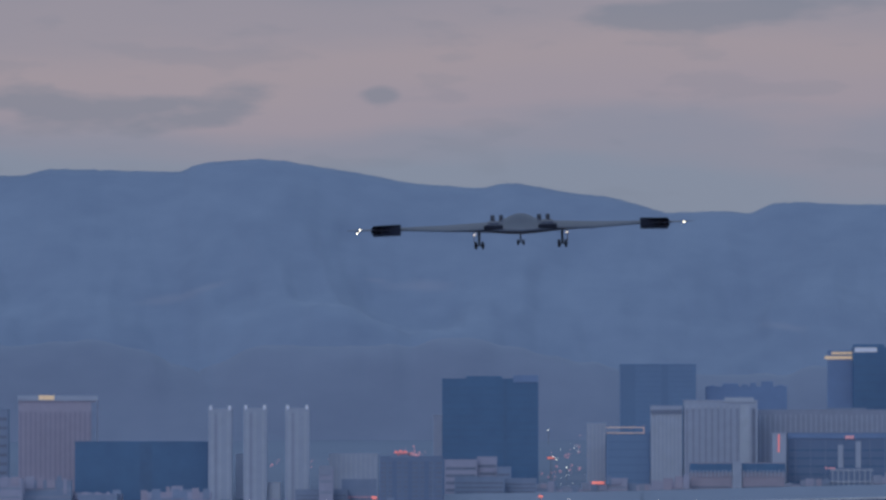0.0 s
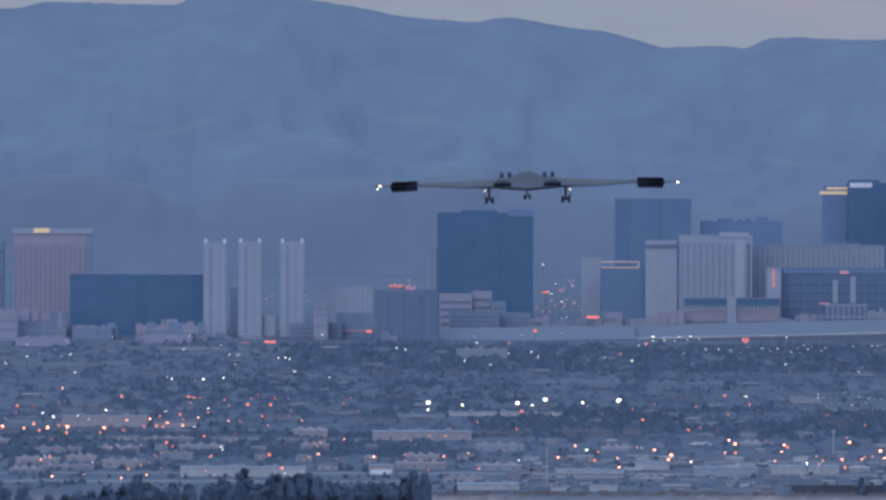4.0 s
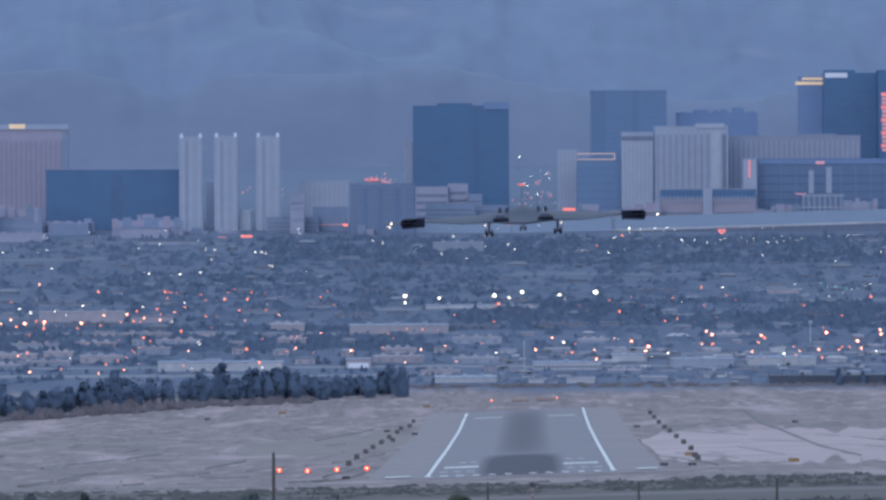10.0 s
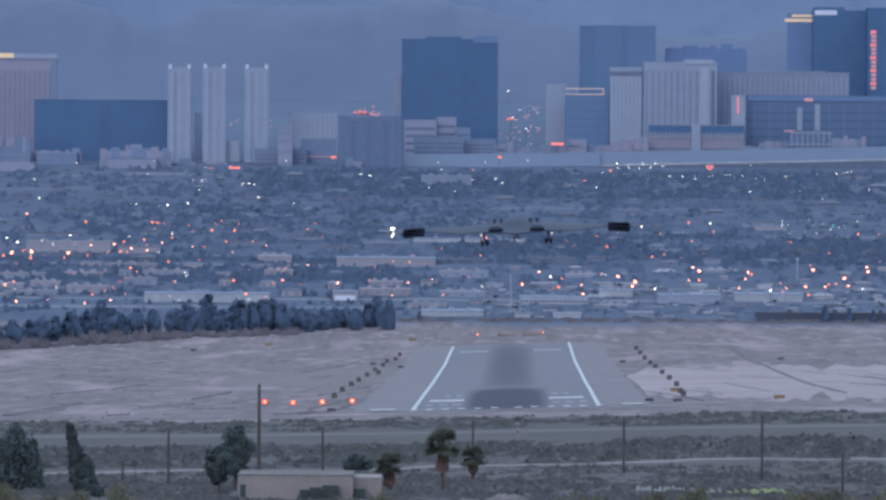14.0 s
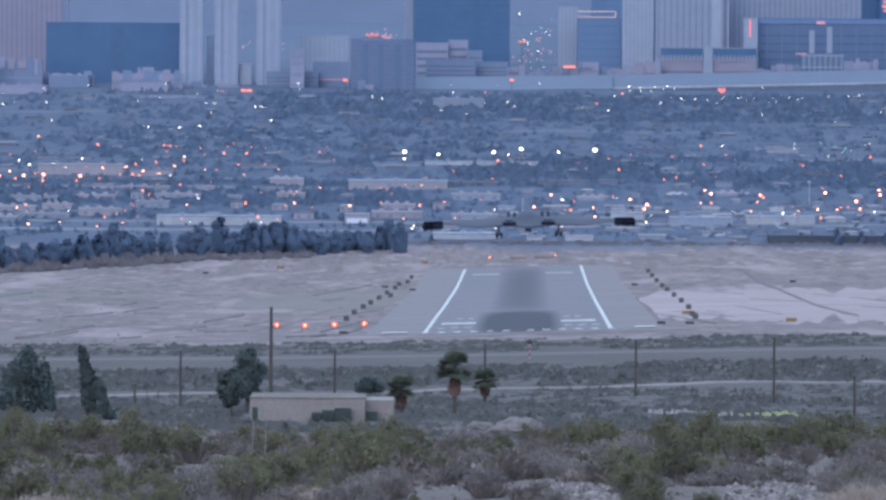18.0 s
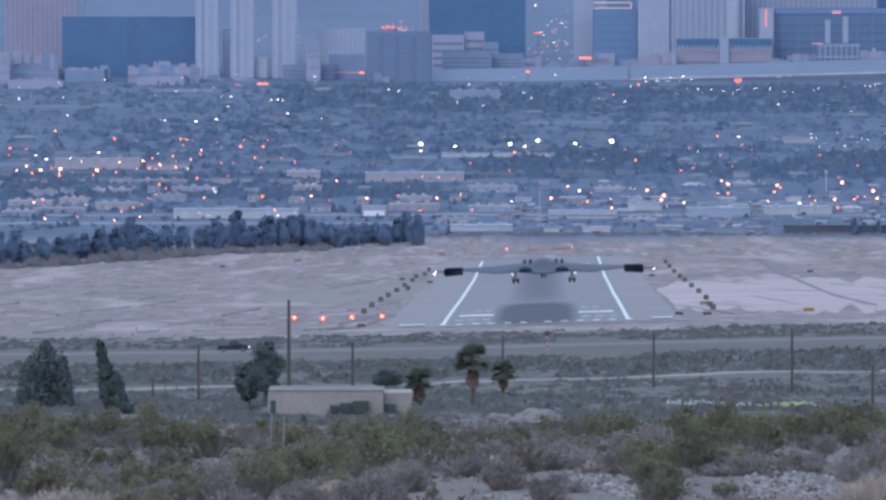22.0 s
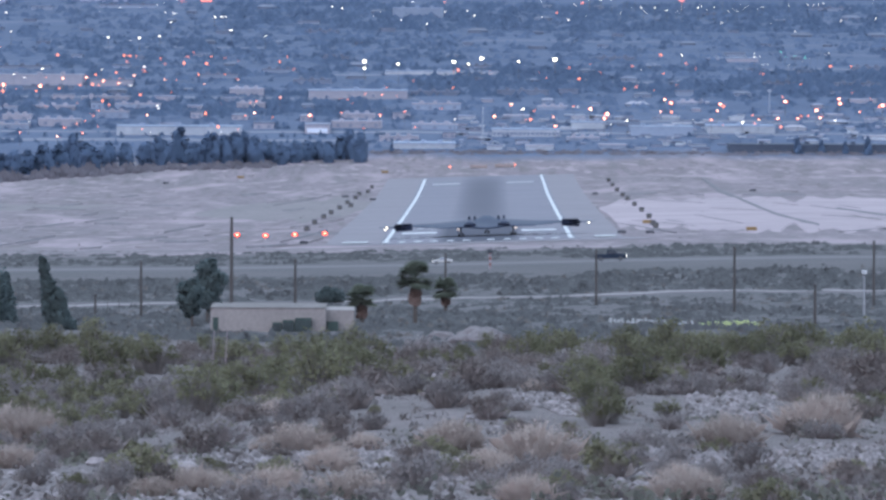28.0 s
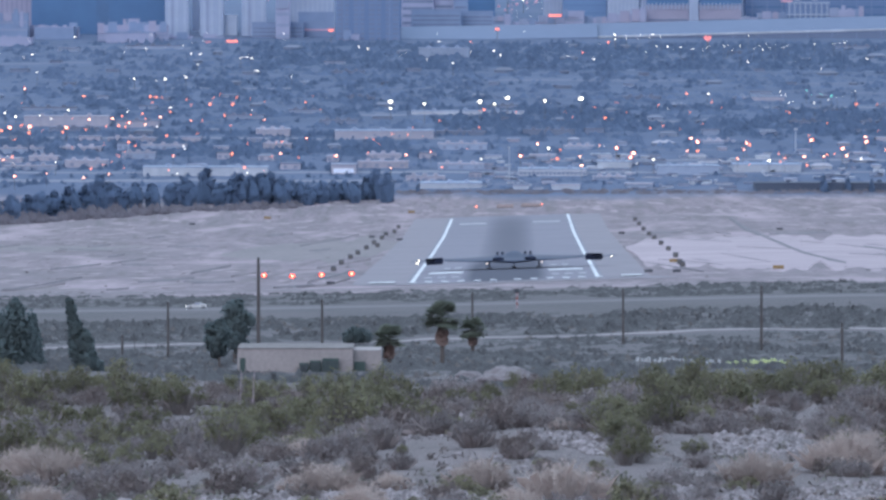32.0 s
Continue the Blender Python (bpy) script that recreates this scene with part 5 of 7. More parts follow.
def marker_box(name, w, h, mat, label, face=True):
    t = thing(name, pose(0, 0, 0), label, "marker", "airfield marker boxes")
    bm = box(bmesh.new(), -w / 2, w / 2, 0, 0.6, 0.25, h)
    bmesh.ops.bevel(bm, geom=list(bm.edges), offset=0.06, segments=1, affect="EDGES")
    part("body", bm, mat, t)
    if face:
        part("face", box(bmesh.new(), -w * 0.3, w * 0.3, -0.05, 0.02, h * 0.35, h * 0.8), M_BOX_FACE, t)
    for x in (-w * 0.35, w * 0.35):
        part("leg", tube(bmesh.new(), (x, 0.3, -0.3), (x, 0.3, 0.3), 0.06, 0.06), M_STEEL, t)
    return t


def spread(proto, spots):
    for i, (u, v) in enumerate(spots):
        m = Matrix.Translation(on(u, foot(u, v)))
        if i:
            copy_thing(proto, m)
        else:
            proto.matrix_world = m


spread(marker_box("marker_box", 1.35, 1.5, M_BOX, "small dark distance marker box beside the runway"),
       [(1156, 498), (1163, 506), (1171, 515), (1181, 524), (1190, 531), (1202, 541), (1215, 551), (1228, 563), (1235, 575), (1240, 580), (737, 512), (730, 520), (708, 531), (694, 540), (680, 549), (665, 558), (652, 566), (636, 576), (622, 588), (715, 524), (700, 545)])
spread(marker_box("low_marker_box", 2.0, 0.9, M_BOX, "low black equipment box beside the runway", False), [(617, 611), (1230, 590), (1132, 521), (739, 533), (690, 528), (1180, 590), (372, 505), (1412, 514)])
spread(marker_box("yellow_board", 2.6, 1.1, M_YELLOW, "yellow direction board beside the runway", False), [(1410, 584), (1226, 572), (760, 484), (505, 494)])

for u, v in ((499, 593), (549, 594), (601, 592), (654, 590)):
    d = foot(u, v + 7)
    t = thing("approach_lamp", Matrix.Translation(on(u, d)), "glowing red approach-slope lamp unit on short legs", "lamp", "approach-slope lamps")
    part("housing", box(bmesh.new(), -0.75, 0.75, 0, 1.4, 0.45, 1.25), M_BOX, t)
    # Oversized red lens and bright filament imitate the lamp's halo and core.
    bm = ball(0.62, 2)
    bmesh.ops.scale(bm, verts=bm.verts, vec=(1.15, 0.3, 0.85))
    bmesh.ops.translate(bm, verts=bm.verts, vec=(0, -0.15, 0.9))
    lens = part("lens", bm, M_PAPI, t, "glowing red lens")
    bm = ball(0.27, 2)
    bmesh.ops.translate(bm, verts=bm.verts, vec=(0, -0.34, 0.9))
    part("filament", bm, M_PAPI_CORE, lens, "white-hot filament")
    for x in (-0.5, 0.5):
        part("leg", tube(bmesh.new(), (x, 0.6, -0.3), (x, 0.6, 0.5), 0.06, 0.06), M_STEEL, t)
for u, v in ((875, 472), (990, 468)):
    t = thing("end_lamp", Matrix.Translation(on(u, foot(u, v + 3))), "small red runway end lamp", "lamp", "runway end lamps")
    bm = ball(0.5)
    bmesh.ops.translate(bm, verts=bm.verts, vec=(0, 0, 0.8))
    part("lens", bm, M_LAMP_RED, t, "glowing red lens")
    part("stem", tube(bmesh.new(), (0, 0, -0.3), (0, 0, 0.6), 0.08, 0.08), M_STEEL, t)

M_BARRIER = material("faded_orange_barrier", (0.37, 0.30, 0.30), (0.29, 0.24, 0.25), 0.4, 3.0)
for u, v, wide in ((926, 472, 30), (972, 470, 36)):
    d = foot(u, v + 2)
    t = thing("end_barrier", Matrix.Translation(on(u, d)), "low faded pale-orange barrier past the runway end", "barrier", "runway end barriers")
    for k in range(6):
        x = (k - 2.5) * wide * d * K / 6
        part("panel", box(bmesh.new(), x - wide * d * K / 13, x + wide * d * K / 13, 0, 0.4, 0.2, 1.3 + 0.2 * (k % 2), 0.06), M_BARRIER, t)
    part("rail", box(bmesh.new(), -wide * d * K / 2, wide * d * K / 2, 0.42, 0.55, 0.0, 0.5), M_STEEL, t)
M_PALE_DIRT = material("pale_graded_dirt", (0.420, 0.342, 0.399), (0.275, 0.229, 0.271), 0.03, 0.22, space="World", stretch=(0.35, 1, 1))
M_ROAD = material("worn_road_asphalt", (0.128, 0.122, 0.146), (0.148, 0.140, 0.164), 0.05, 0.5, space="World", stretch=(0.2, 1, 1))
M_TRACK = material("dirt_track", (0.270, 0.238, 0.266), (0.205, 0.185, 0.210), 0.05, 0.4, space="World")
M_DITCH = material("dark_ditch_earth", (0.165, 0.154, 0.184), (0.135, 0.128, 0.155), 0.05, 0.4, space="World")

M_RUT = material("brown_field_earth", (0.196, 0.168, 0.190), (0.160, 0.140, 0.162), 0.05, 0.4, space="World")
M_GRASS = material("thin_dull_grass", (0.214, 0.186, 0.212), (0.158, 0.146, 0.164), 0.08, 0.5, space="World", stretch=(1.2, 0.12, 1))


def drape(name, line, wide, mat, up, label, steps=60, wob=0.0):
    """A ribbon on the ground through bearings and distances."""
    us, ds = [q[0] for q in line], [q[1] for q in line]
    ws = wide if isinstance(wide, tuple) else (wide,) * len(line)
    across = max(4, int(max(ws) / 20))
    bm = bmesh.new()
    prev = None
    for i in range(steps + 1):
        s = i / steps * (len(line) - 1)
        u, d, w = np.interp(s, range(len(line)), us), np.interp(s, range(len(line)), ds), np.interp(s, range(len(line)), ws)
        d += wob * noise.noise((u * 0.012, 5.0, 0))
        w *= 1 + 0.5 * (wob > 0) * noise.noise((u * 0.03, 1.0, 0))
        row = []
        for k in range(across + 1):
            dd = d + w * (k / across - 0.5)
            p = on(u, dd, up if 0 < k < across else -0.15)
            row.append(bm.verts.new(p))
        if prev:
            for k in range(across):
                bm.faces.new((prev[k], row[k], row[k + 1], prev[k + 1]))
        prev = row
    bmesh.ops.recalc_face_normals(bm, faces=bm.faces)
    return part(name, bm, mat, None, label, "structure")


drape("road", [(-260, 1262), (1840, 1262)], 24, M_ROAD, 0.12, "worn grey perimeter road", 80)
drape("dirt_track", [(-260, 985), (480, 990), (900, 985), (1200, 1000), (1840, 1010)], (13, 14, 15, 17, 14), M_TRACK, 0.06, "pale dirt track through the scrub", 120, 8)
drape("taxi_strip", [(-300, 1545), (500, 1550), (900, 1560)], (40, 34, 20), M_ROAD, 0.05, "grey paved strip before the runway", 60, 14)
drape("pale_patch", [(1140, 2120), (1176, 2050), (1300, 2030), (1560, 2010), (1840, 2000)], (50, 440, 530, 560, 560), M_PALE_DIRT, 0.2, "pale graded dirt beside the runway", 90, 3)
drape("ditch", [(1322, 2640), (1352, 2440), (1400, 2200), (1452, 1990), (1500, 1860), (1530, 1800)], (60, 90, 70, 60, 60, 30), M_DITCH, 0.32, "dark shallow ditch across the field", 60, 14)
drape("ditch", [(1560, 2080), (1640, 1960), (1720, 1900)], (30, 60, 40), M_DITCH, 0.32, "dark shallow ditch across the field", 40, 12)

drape("grass_patch", [(425, 2190), (520, 2230), (620, 2250), (700, 2300), (742, 2330)], (60, 330, 400, 330, 60), M_GRASS, 0.045, "thin dull grass beside the runway", 60, 60)
drape("grass_patch", [(-300, 2330), (-60, 2300), (180, 2330), (300, 2360)], (150, 180, 120, 20), M_GRASS, 0.045, "thin dull grass beside the runway", 60, 60)
drape("grass_patch", [(-200, 1668), (0, 1672), (120, 1690), (190, 1705)], (40, 80, 60, 12), M_RUT, 0.045, "brown bare earth beside the perimeter road", 60, 40)
# broken wheel ruts and dark streaks on the graded field
g = random.Random(77)
for u0, u1, d0, d1, n in ((-240, 640, 1640, 2560, 46), (1200, 1800, 1690, 2560, 20)):
    for i in range(n):
        u, d, length = g.uniform(u0, u1), d0 + (d1 - d0) * g.random() ** 1.3, g.uniform(22, 120)
        tilt = g.choice((g.uniform(-0.5, 0.5), g.uniform(0.8, 1.8))) * (1 if u < 900 else -1)
        wide = g.uniform(8, 20) * d / 2000
        drape("wheel_rut", [(u - length / 2, d - tilt * length / 2), (u, d + g.uniform(-8, 8)), (u + length / 2, d + tilt * length / 2)], (wide * 0.15, wide, wide * 0.15), M_DITCH if i % 3 else M_RUT, 0.30, "short dark wheel rut on the graded field", 14, 6)
for u, d, length, tilt in ((455, 1760, 80, 1.8), (490, 1800, 70, 1.6), (520, 1850, 60, 1.7), (60, 1690, 150, 0.3), (110, 1720, 90, 0.4), (330, 1740, 120, 0.5), (600, 2200, 90, 1.2)):
    drape("wheel_rut", [(u - length / 2, d - tilt * length / 2), (u, d), (u + length / 2, d + tilt * length / 2)], (8, 26, 8), M_RUT, 0.09, "brown streak on the graded field", 24, 8)

M_STREET = material("town_street", (0.190, 0.205, 0.275), (0.150, 0.165, 0.235), 0.04, 0.3, space="World", stretch=(0.3, 1, 1))
for d, a, b in STREETS:
    drape("street", [(a, d - 3), ((a + b) / 2, d), (b, d - 2)], (9, 13, 9), M_STREET, 0.1, "grey street across the town", 60, 6)

# ---- scrub slope before the airfield ----
M_CREOSOTE = material("creosote_leaf", (0.223, 0.216, 0.146), (0.164, 0.161, 0.115), 0.6, 5.0, vary=0.25, leaf=0.5)
M_GREY_LEAF = material("grey_brush_leaf", (0.306, 0.274, 0.292), (0.222, 0.200, 0.216), 0.6, 5.0, vary=0.25, leaf=0.5)
M_DRY = material("dry_straw", (0.540, 0.455, 0.440), (0.420, 0.355, 0.345), 0.6, 5.0, vary=0.15, leaf=0.5)
M_TWIG = material("grey_twig", (0.318, 0.280, 0.296), None, 1.0, 8.0, vary=0.2)
M_STEM = material("dark_stem", (0.205, 0.185, 0.190), None, 1.0, 8.0, vary=0.2)
M_STONE = material("pale_stone", (0.228, 0.204, 0.226), (0.166, 0.148, 0.166), 0.9, 9.0, space="World", island=0.55)
M_SCRUB = material("scrub_leaf", (0.096, 0.095, 0.110), (0.073, 0.074, 0.087), 0.05, 0.6, space="World", leaf=0.2)
M_WEED = material("weed_leaf", (0.200, 0.196, 0.176), (0.160, 0.156, 0.146), 0.3, 2.0, space="World", leaf=0.45)
M_TUFT = material("dry_tuft", (0.262, 0.226, 0.232), (0.200, 0.174, 0.180), 0.3, 2.0, space="World", leaf=0.4)
M_SCRUB_DRY = material("dry_scrub", (0.141, 0.123, 0.129), (0.108, 0.094, 0.102), 0.05, 0.6, space="World", leaf=0.2)
# Cedar green is lifted and blued, with thin haze painted in.
M_CEDAR = material("hazed_cedar_foliage", (0.136, 0.177, 0.193), (0.103, 0.136, 0.152), 0.4, 4.0, vary=0.15, leaf=0.45)
M_PALM = material("palm_frond", (0.167, 0.188, 0.159), (0.123, 0.142, 0.122), 0.6, 5.0, leaf=0.5)
M_PALM_DRY = material("dry_palm_frond", (0.247, 0.175, 0.165), (0.173, 0.127, 0.123), 0.6, 5.0, leaf=0.3)

M_HEAP = material("dry_earth", (0.205, 0.182, 0.205), (0.150, 0.134, 0.152), 0.6, 4.0, bump=0.4)


def blades(n, seed, high, wide, thin, droop=0.25):
    """Thin stems that fan out from one root into a dome."""
    g = np.random.default_rng(seed)
    a = g.uniform(0, 2 * math.pi, n)
    lean = g.random(n) ** 0.6 * 1.25
    length = g.uniform(0.55, 1.0, n)
    way = np.stack([np.cos(a) * np.sin(lean) * wide / 2, np.sin(a) * np.sin(lean) * wide / 2, np.cos(lean * 0.9) * high], 1) * length[:, None]
    root = np.stack([np.cos(a) * lean * wide * 0.16, np.sin(a) * lean * wide * 0.16, np.zeros(n)], 1)
    mid = root + way * 0.6 + g.normal(0, 0.05 * wide, (n, 3))
    tip = root + way + g.normal(0, 0.05 * wide, (n, 3)) - np.array([0, 0, droop * high * 0.2])
    side = np.stack([-np.sin(a), np.cos(a), np.zeros(n)], 1) * thin
    v = np.stack([root - side, root + side, mid + side * 0.8, tip, mid - side * 0.8], 1).reshape(-1, 3)
    k = np.arange(n) * 5
    return v, [tuple(q) for q in np.stack([k, k + 1, k + 2, k + 3, k + 4], 1)]


def shrub(name, seed, high, wide, stems, stem_w, leaves, leaf, leaf_mat, stem_mat, label, group):
    t = thing(name, pose(0, 0, 0), label, "shrub", group)
    v, f = blades(stems, seed, high, wide, stem_w)
    part("stem_tuft", mesh_of("stem_tuft", v, f), stem_mat, t)
    g = np.random.default_rng(seed + 50)
    n = 26
    a = g.uniform(0, 2 * math.pi, n)
    r = g.random(n) ** 0.5 * wide * 0.42
    z = high * (0.42 + 0.42 * g.random(n)) * (1.0 - 0.45 * (r / (wide * 0.5)) ** 2)
    q = g.uniform(0.10, 0.20, n) * wide
    lv, lf, ln = leaf_cards(np.stack([np.cos(a) * r, np.sin(a) * r, z], 1), np.stack([q, q, q * 0.8], 1), leaves // n, leaf, seed, hollow=0.0)
    part("foliage", mesh_of("foliage", lv, lf, normals=ln), leaf_mat, t)
    return t


CREO = [shrub("creosote_bush", s, h * 1.1, w, 210, 0.013, 950, 0.066, M_CREOSOTE, M_STEM, "olive-green creosote bush on the stony slope", "creosote bushes") for s, h, w in ((1, 1.9, 2.6), (2, 1.6, 2.9), (3, 2.2, 2.4))]
GREY = [shrub("grey_brush", s, h, w, 260, 0.011, 480, 0.048, M_GREY_LEAF, M_TWIG, "grey leafless brush on the stony slope", "grey brush") for s, h, w in ((4, 0.9, 1.7), (5, 1.1, 1.5), (6, 0.75, 1.9))]
DRY = [shrub("dry_bush", s, h, w, 1900, 0.012, 600, 0.036, M_DRY, M_DRY, "rounded straw-coloured dry bush on stony ground", "dry bushes") for s, h, w in ((7, 1.1, 2.0), (8, 1.0, 1.9), (9, 1.2, 2.2))]
M_BROWN_BRUSH = material("brown_brush_leaf", (0.235, 0.196, 0.198), (0.165, 0.138, 0.142), 0.6, 5.0, vary=0.25, leaf=0.45)
M_OLIVE_BRUSH = material("olive_brush_leaf", (0.250, 0.238, 0.165), (0.180, 0.172, 0.125), 0.6, 5.0, vary=0.25, leaf=0.45)
BROWN = [shrub("brown_brush", s, h, w, 330, 0.011, 600, 0.048, M_BROWN_BRUSH, M_TWIG, "brown half-bare brush on the stony slope", "brown brush") for s, h, w in ((14, 1.1, 1.6), (15, 0.8, 1.9))]
OLIVE = [shrub("olive_brush", s, h, w, 240, 0.011, 800, 0.050, M_OLIVE_BRUSH, M_TWIG, "yellow-olive low brush on the stony slope", "olive brush") for s, h, w in ((16, 0.9, 1.7), (17, 1.2, 1.5))]
planted = set()


def plant(proto, u, d, size, turn, tall=1.0):
    m = Matrix.Translation(on(u, d, -0.05)) @ pose(0, 0, 0, 0, 0, turn) @ Matrix.Diagonal((size, size, size * tall, 1))
    if proto.name in planted:
        c = copy_thing(proto, m)
        c.matrix_world = m
    else:
        proto.matrix_world = m
        planted.add(proto.name)


g = random.Random(77)
# bushes that stand out: column, foot and width in pixels of the view, kind
for u, v, wide, kind in ((612, 978, 135, "d"), (880, 966, 125, "d"), (1528, 941, 165, "d"), (1030, 1000, 165, "d"), (1520, 850, 100, "g"), (1217, 966, 92, "g"), (910, 1012, 70, "c"),
                         (460, 972, 130, "g"), (1165, 1022, 120, "c"), (330, 1035, 150, "c"), (130, 962, 160, "d"), (1625, 905, 95, "c"), (1264, 912, 60, "c"),
                         (1371, 966, 130, "d"), (70, 962, 150, "d"), (1130, 985, 90, "c"), (725, 972, 70, "d"), (870, 892, 110, "g"), (1010, 1062, 110, "d"), (1440, 1075, 120, "c"), (420, 1050, 110, "d"), (600, 925, 100, "g"), (230, 900, 130, "g"), (390, 905, 110, "g"), (990, 900, 60, "g"), (700, 1060, 140, "d"), (520, 1070, 120, "g"), (250, 985, 110, "g"), (1300, 1062, 130, "d"), (820, 875, 90, "g")):
    d = foot(u, v)
    if kind == "c" and d < 165:
        kind = "o"
    proto = g.choice({"d": DRY, "g": GREY, "c": CREO, "o": OLIVE}[kind])
    base = {"d": 2.0, "g": 1.7, "c": 2.6, "o": 1.7}[kind]
    plant(proto, u, d, wide * d * K / base, g.uniform(0, 360), 0.8 if kind == "c" else 1.0)
for i in range(160):
    d = 205 + 215 * g.random() ** 0.8
    u = g.uniform(-120, 1760)
    if (760 < u < 1080 and g.random() < 0.65) or (330 < u < 470 and g.random() < 0.4):
        u = g.choice((g.uniform(60, 330), g.uniform(480, 720), g.uniform(1110, 1320), g.uniform(1300, 1700)))
    if u > 1340 and d < 310:
        d += 110
    plant(g.choice(CREO), u, d, g.uniform(0.5, 1.0), g.uniform(0, 360), g.uniform(0.8, 1.3))
for i in range(70):
    d = 95 + 300 * g.random() ** 1.2
    plant(g.choice(BROWN), g.uniform(-120, 1760), d, g.uniform(0.4, 1.1) * min(1, d / 230), g.uniform(0, 360), g.uniform(0.8, 1.3))
for i in range(60):
    d = 95 + 250 * g.random() ** 1.2
    plant(g.choice(OLIVE), g.uniform(-120, 1760), d, g.uniform(0.4, 1.0) * min(1, d / 230), g.uniform(0, 360), g.uniform(0.8, 1.3))
for i in range(210):
    d = 90 + 330 * g.random() ** 1.2
    u = g.uniform(-120, 1760)
    plant(g.choice(GREY), u, d, g.uniform(0.35, 1.05) * min(1, d / 190), g.uniform(0, 360))
for mid, wide, near, far, n in ((1150, 60, 160, 240, 26), (250, 100, 195, 245, 22), (640, 70, 200, 250, 14)):
    for i in range(n):
        plant(g.choice(CREO), g.gauss(mid, wide), g.uniform(near, far), g.uniform(0.25, 0.55), g.uniform(0, 360), g.uniform(0.9, 1.4))
for i in range(150):
    plant(g.choice(BROWN + GREY), g.uniform(-120, 1760), g.uniform(225, 440), g.uniform(0.7, 1.35), g.uniform(0, 360), g.uniform(0.8, 1.3))
for i in range(46):
    plant(g.choice(CREO), g.uniform(1020, 1760), g.uniform(290, 430), g.uniform(0.5, 0.85), g.uniform(0, 360), g.uniform(0.85, 1.1))
for i in range(60):
    plant(g.choice(OLIVE), g.uniform(-120, 1760), g.uniform(105, 215), g.uniform(0.18, 0.42), g.uniform(0, 360), g.uniform(0.7, 1.2))
for i in range(40):
    plant(g.choice(DRY), g.uniform(-120, 1760), g.uniform(95, 300), g.uniform(0.3, 0.6), g.uniform(0, 360))


def scatter_scrub(name, label, n, dr, size, tall, mat, seed, cards, leaf, keep=-0.15, far=0.02):
    plan = []
    gg = np.random.default_rng(seed)
    while len(plan) < n:
        d = gg.uniform(*dr)
        x = (gg.uniform(-160, 1780) - 784) * K * d
        if noise.noise((x * 0.06, d * far, seed)) < keep or 970 < d < 1004 or 1170 < d < 1288 or (d > 1500 and -20 < x < 62) or (600 < d < 720 and 440 < x / d / K + 784 < 705):
            continue
        plan.append((x, d, float(land(x, d)), gg.uniform(*size), gg.uniform(*tall)))
    woods(name, label, plan, mat, cards * (1 if dr[0] < 200 else 2), leaf, seed, heads=3, loose=dr[0] < 200, rough=0.14, even=0.94, sink=0.0 if dr[0] < 200 else 0.8)


scatter_scrub("desert_scrub", "low dark desert scrub on the flat", 2100, (480, 970), (0.7, 2.0), (0.35, 0.95), M_SCRUB, 41, 24, 0.16)
scatter_scrub("desert_scrub_belt", "low dark desert scrub before the airfield road", 1900, (1004, 1450), (1.1, 3.0), (0.4, 1.0), M_SCRUB, 42, 22, 0.22, -0.15, 0.03)
scatter_scrub("mesquite_scrub", "rounded dark mesquite scrub before the airfield road", 330, (1010, 1150), (1.0, 2.4), (0.8, 1.5), M_SCRUB, 47, 46, 0.24, -0.05, 0.03)
scatter_scrub("low_desert_scrub", "fine low desert scrub on the flat", 1300, (690, 1165), (0.9, 2.6), (0.2, 0.5), M_SCRUB, 48, 20, 0.18, -0.45, 0.03)
scatter_scrub("dry_desert_scrub", "dry brown desert scrub on the flat", 1200, (400, 1250), (0.4, 1.0), (0.3, 0.8), M_SCRUB_DRY, 43, 18, 0.15)
scatter_scrub("field_tufts", "sparse dark tufts on the graded field", 110, (1480, 2780), (0.3, 0.8), (0.2, 0.45), M_SCRUB_DRY, 46, 10, 0.22, 0.1)
scatter_scrub("slope_tufts", "small grey tufts on the stony slope", 1000, (84, 420), (0.14, 0.4), (0.15, 0.45), M_TUFT, 44, 22, 0.05, -0.3)
scatter_scrub("slope_weeds", "low green weeds on the stony slope", 600, (84, 420), (0.15, 0.45), (0.15, 0.45), M_WEED, 45, 24, 0.05, -0.1)


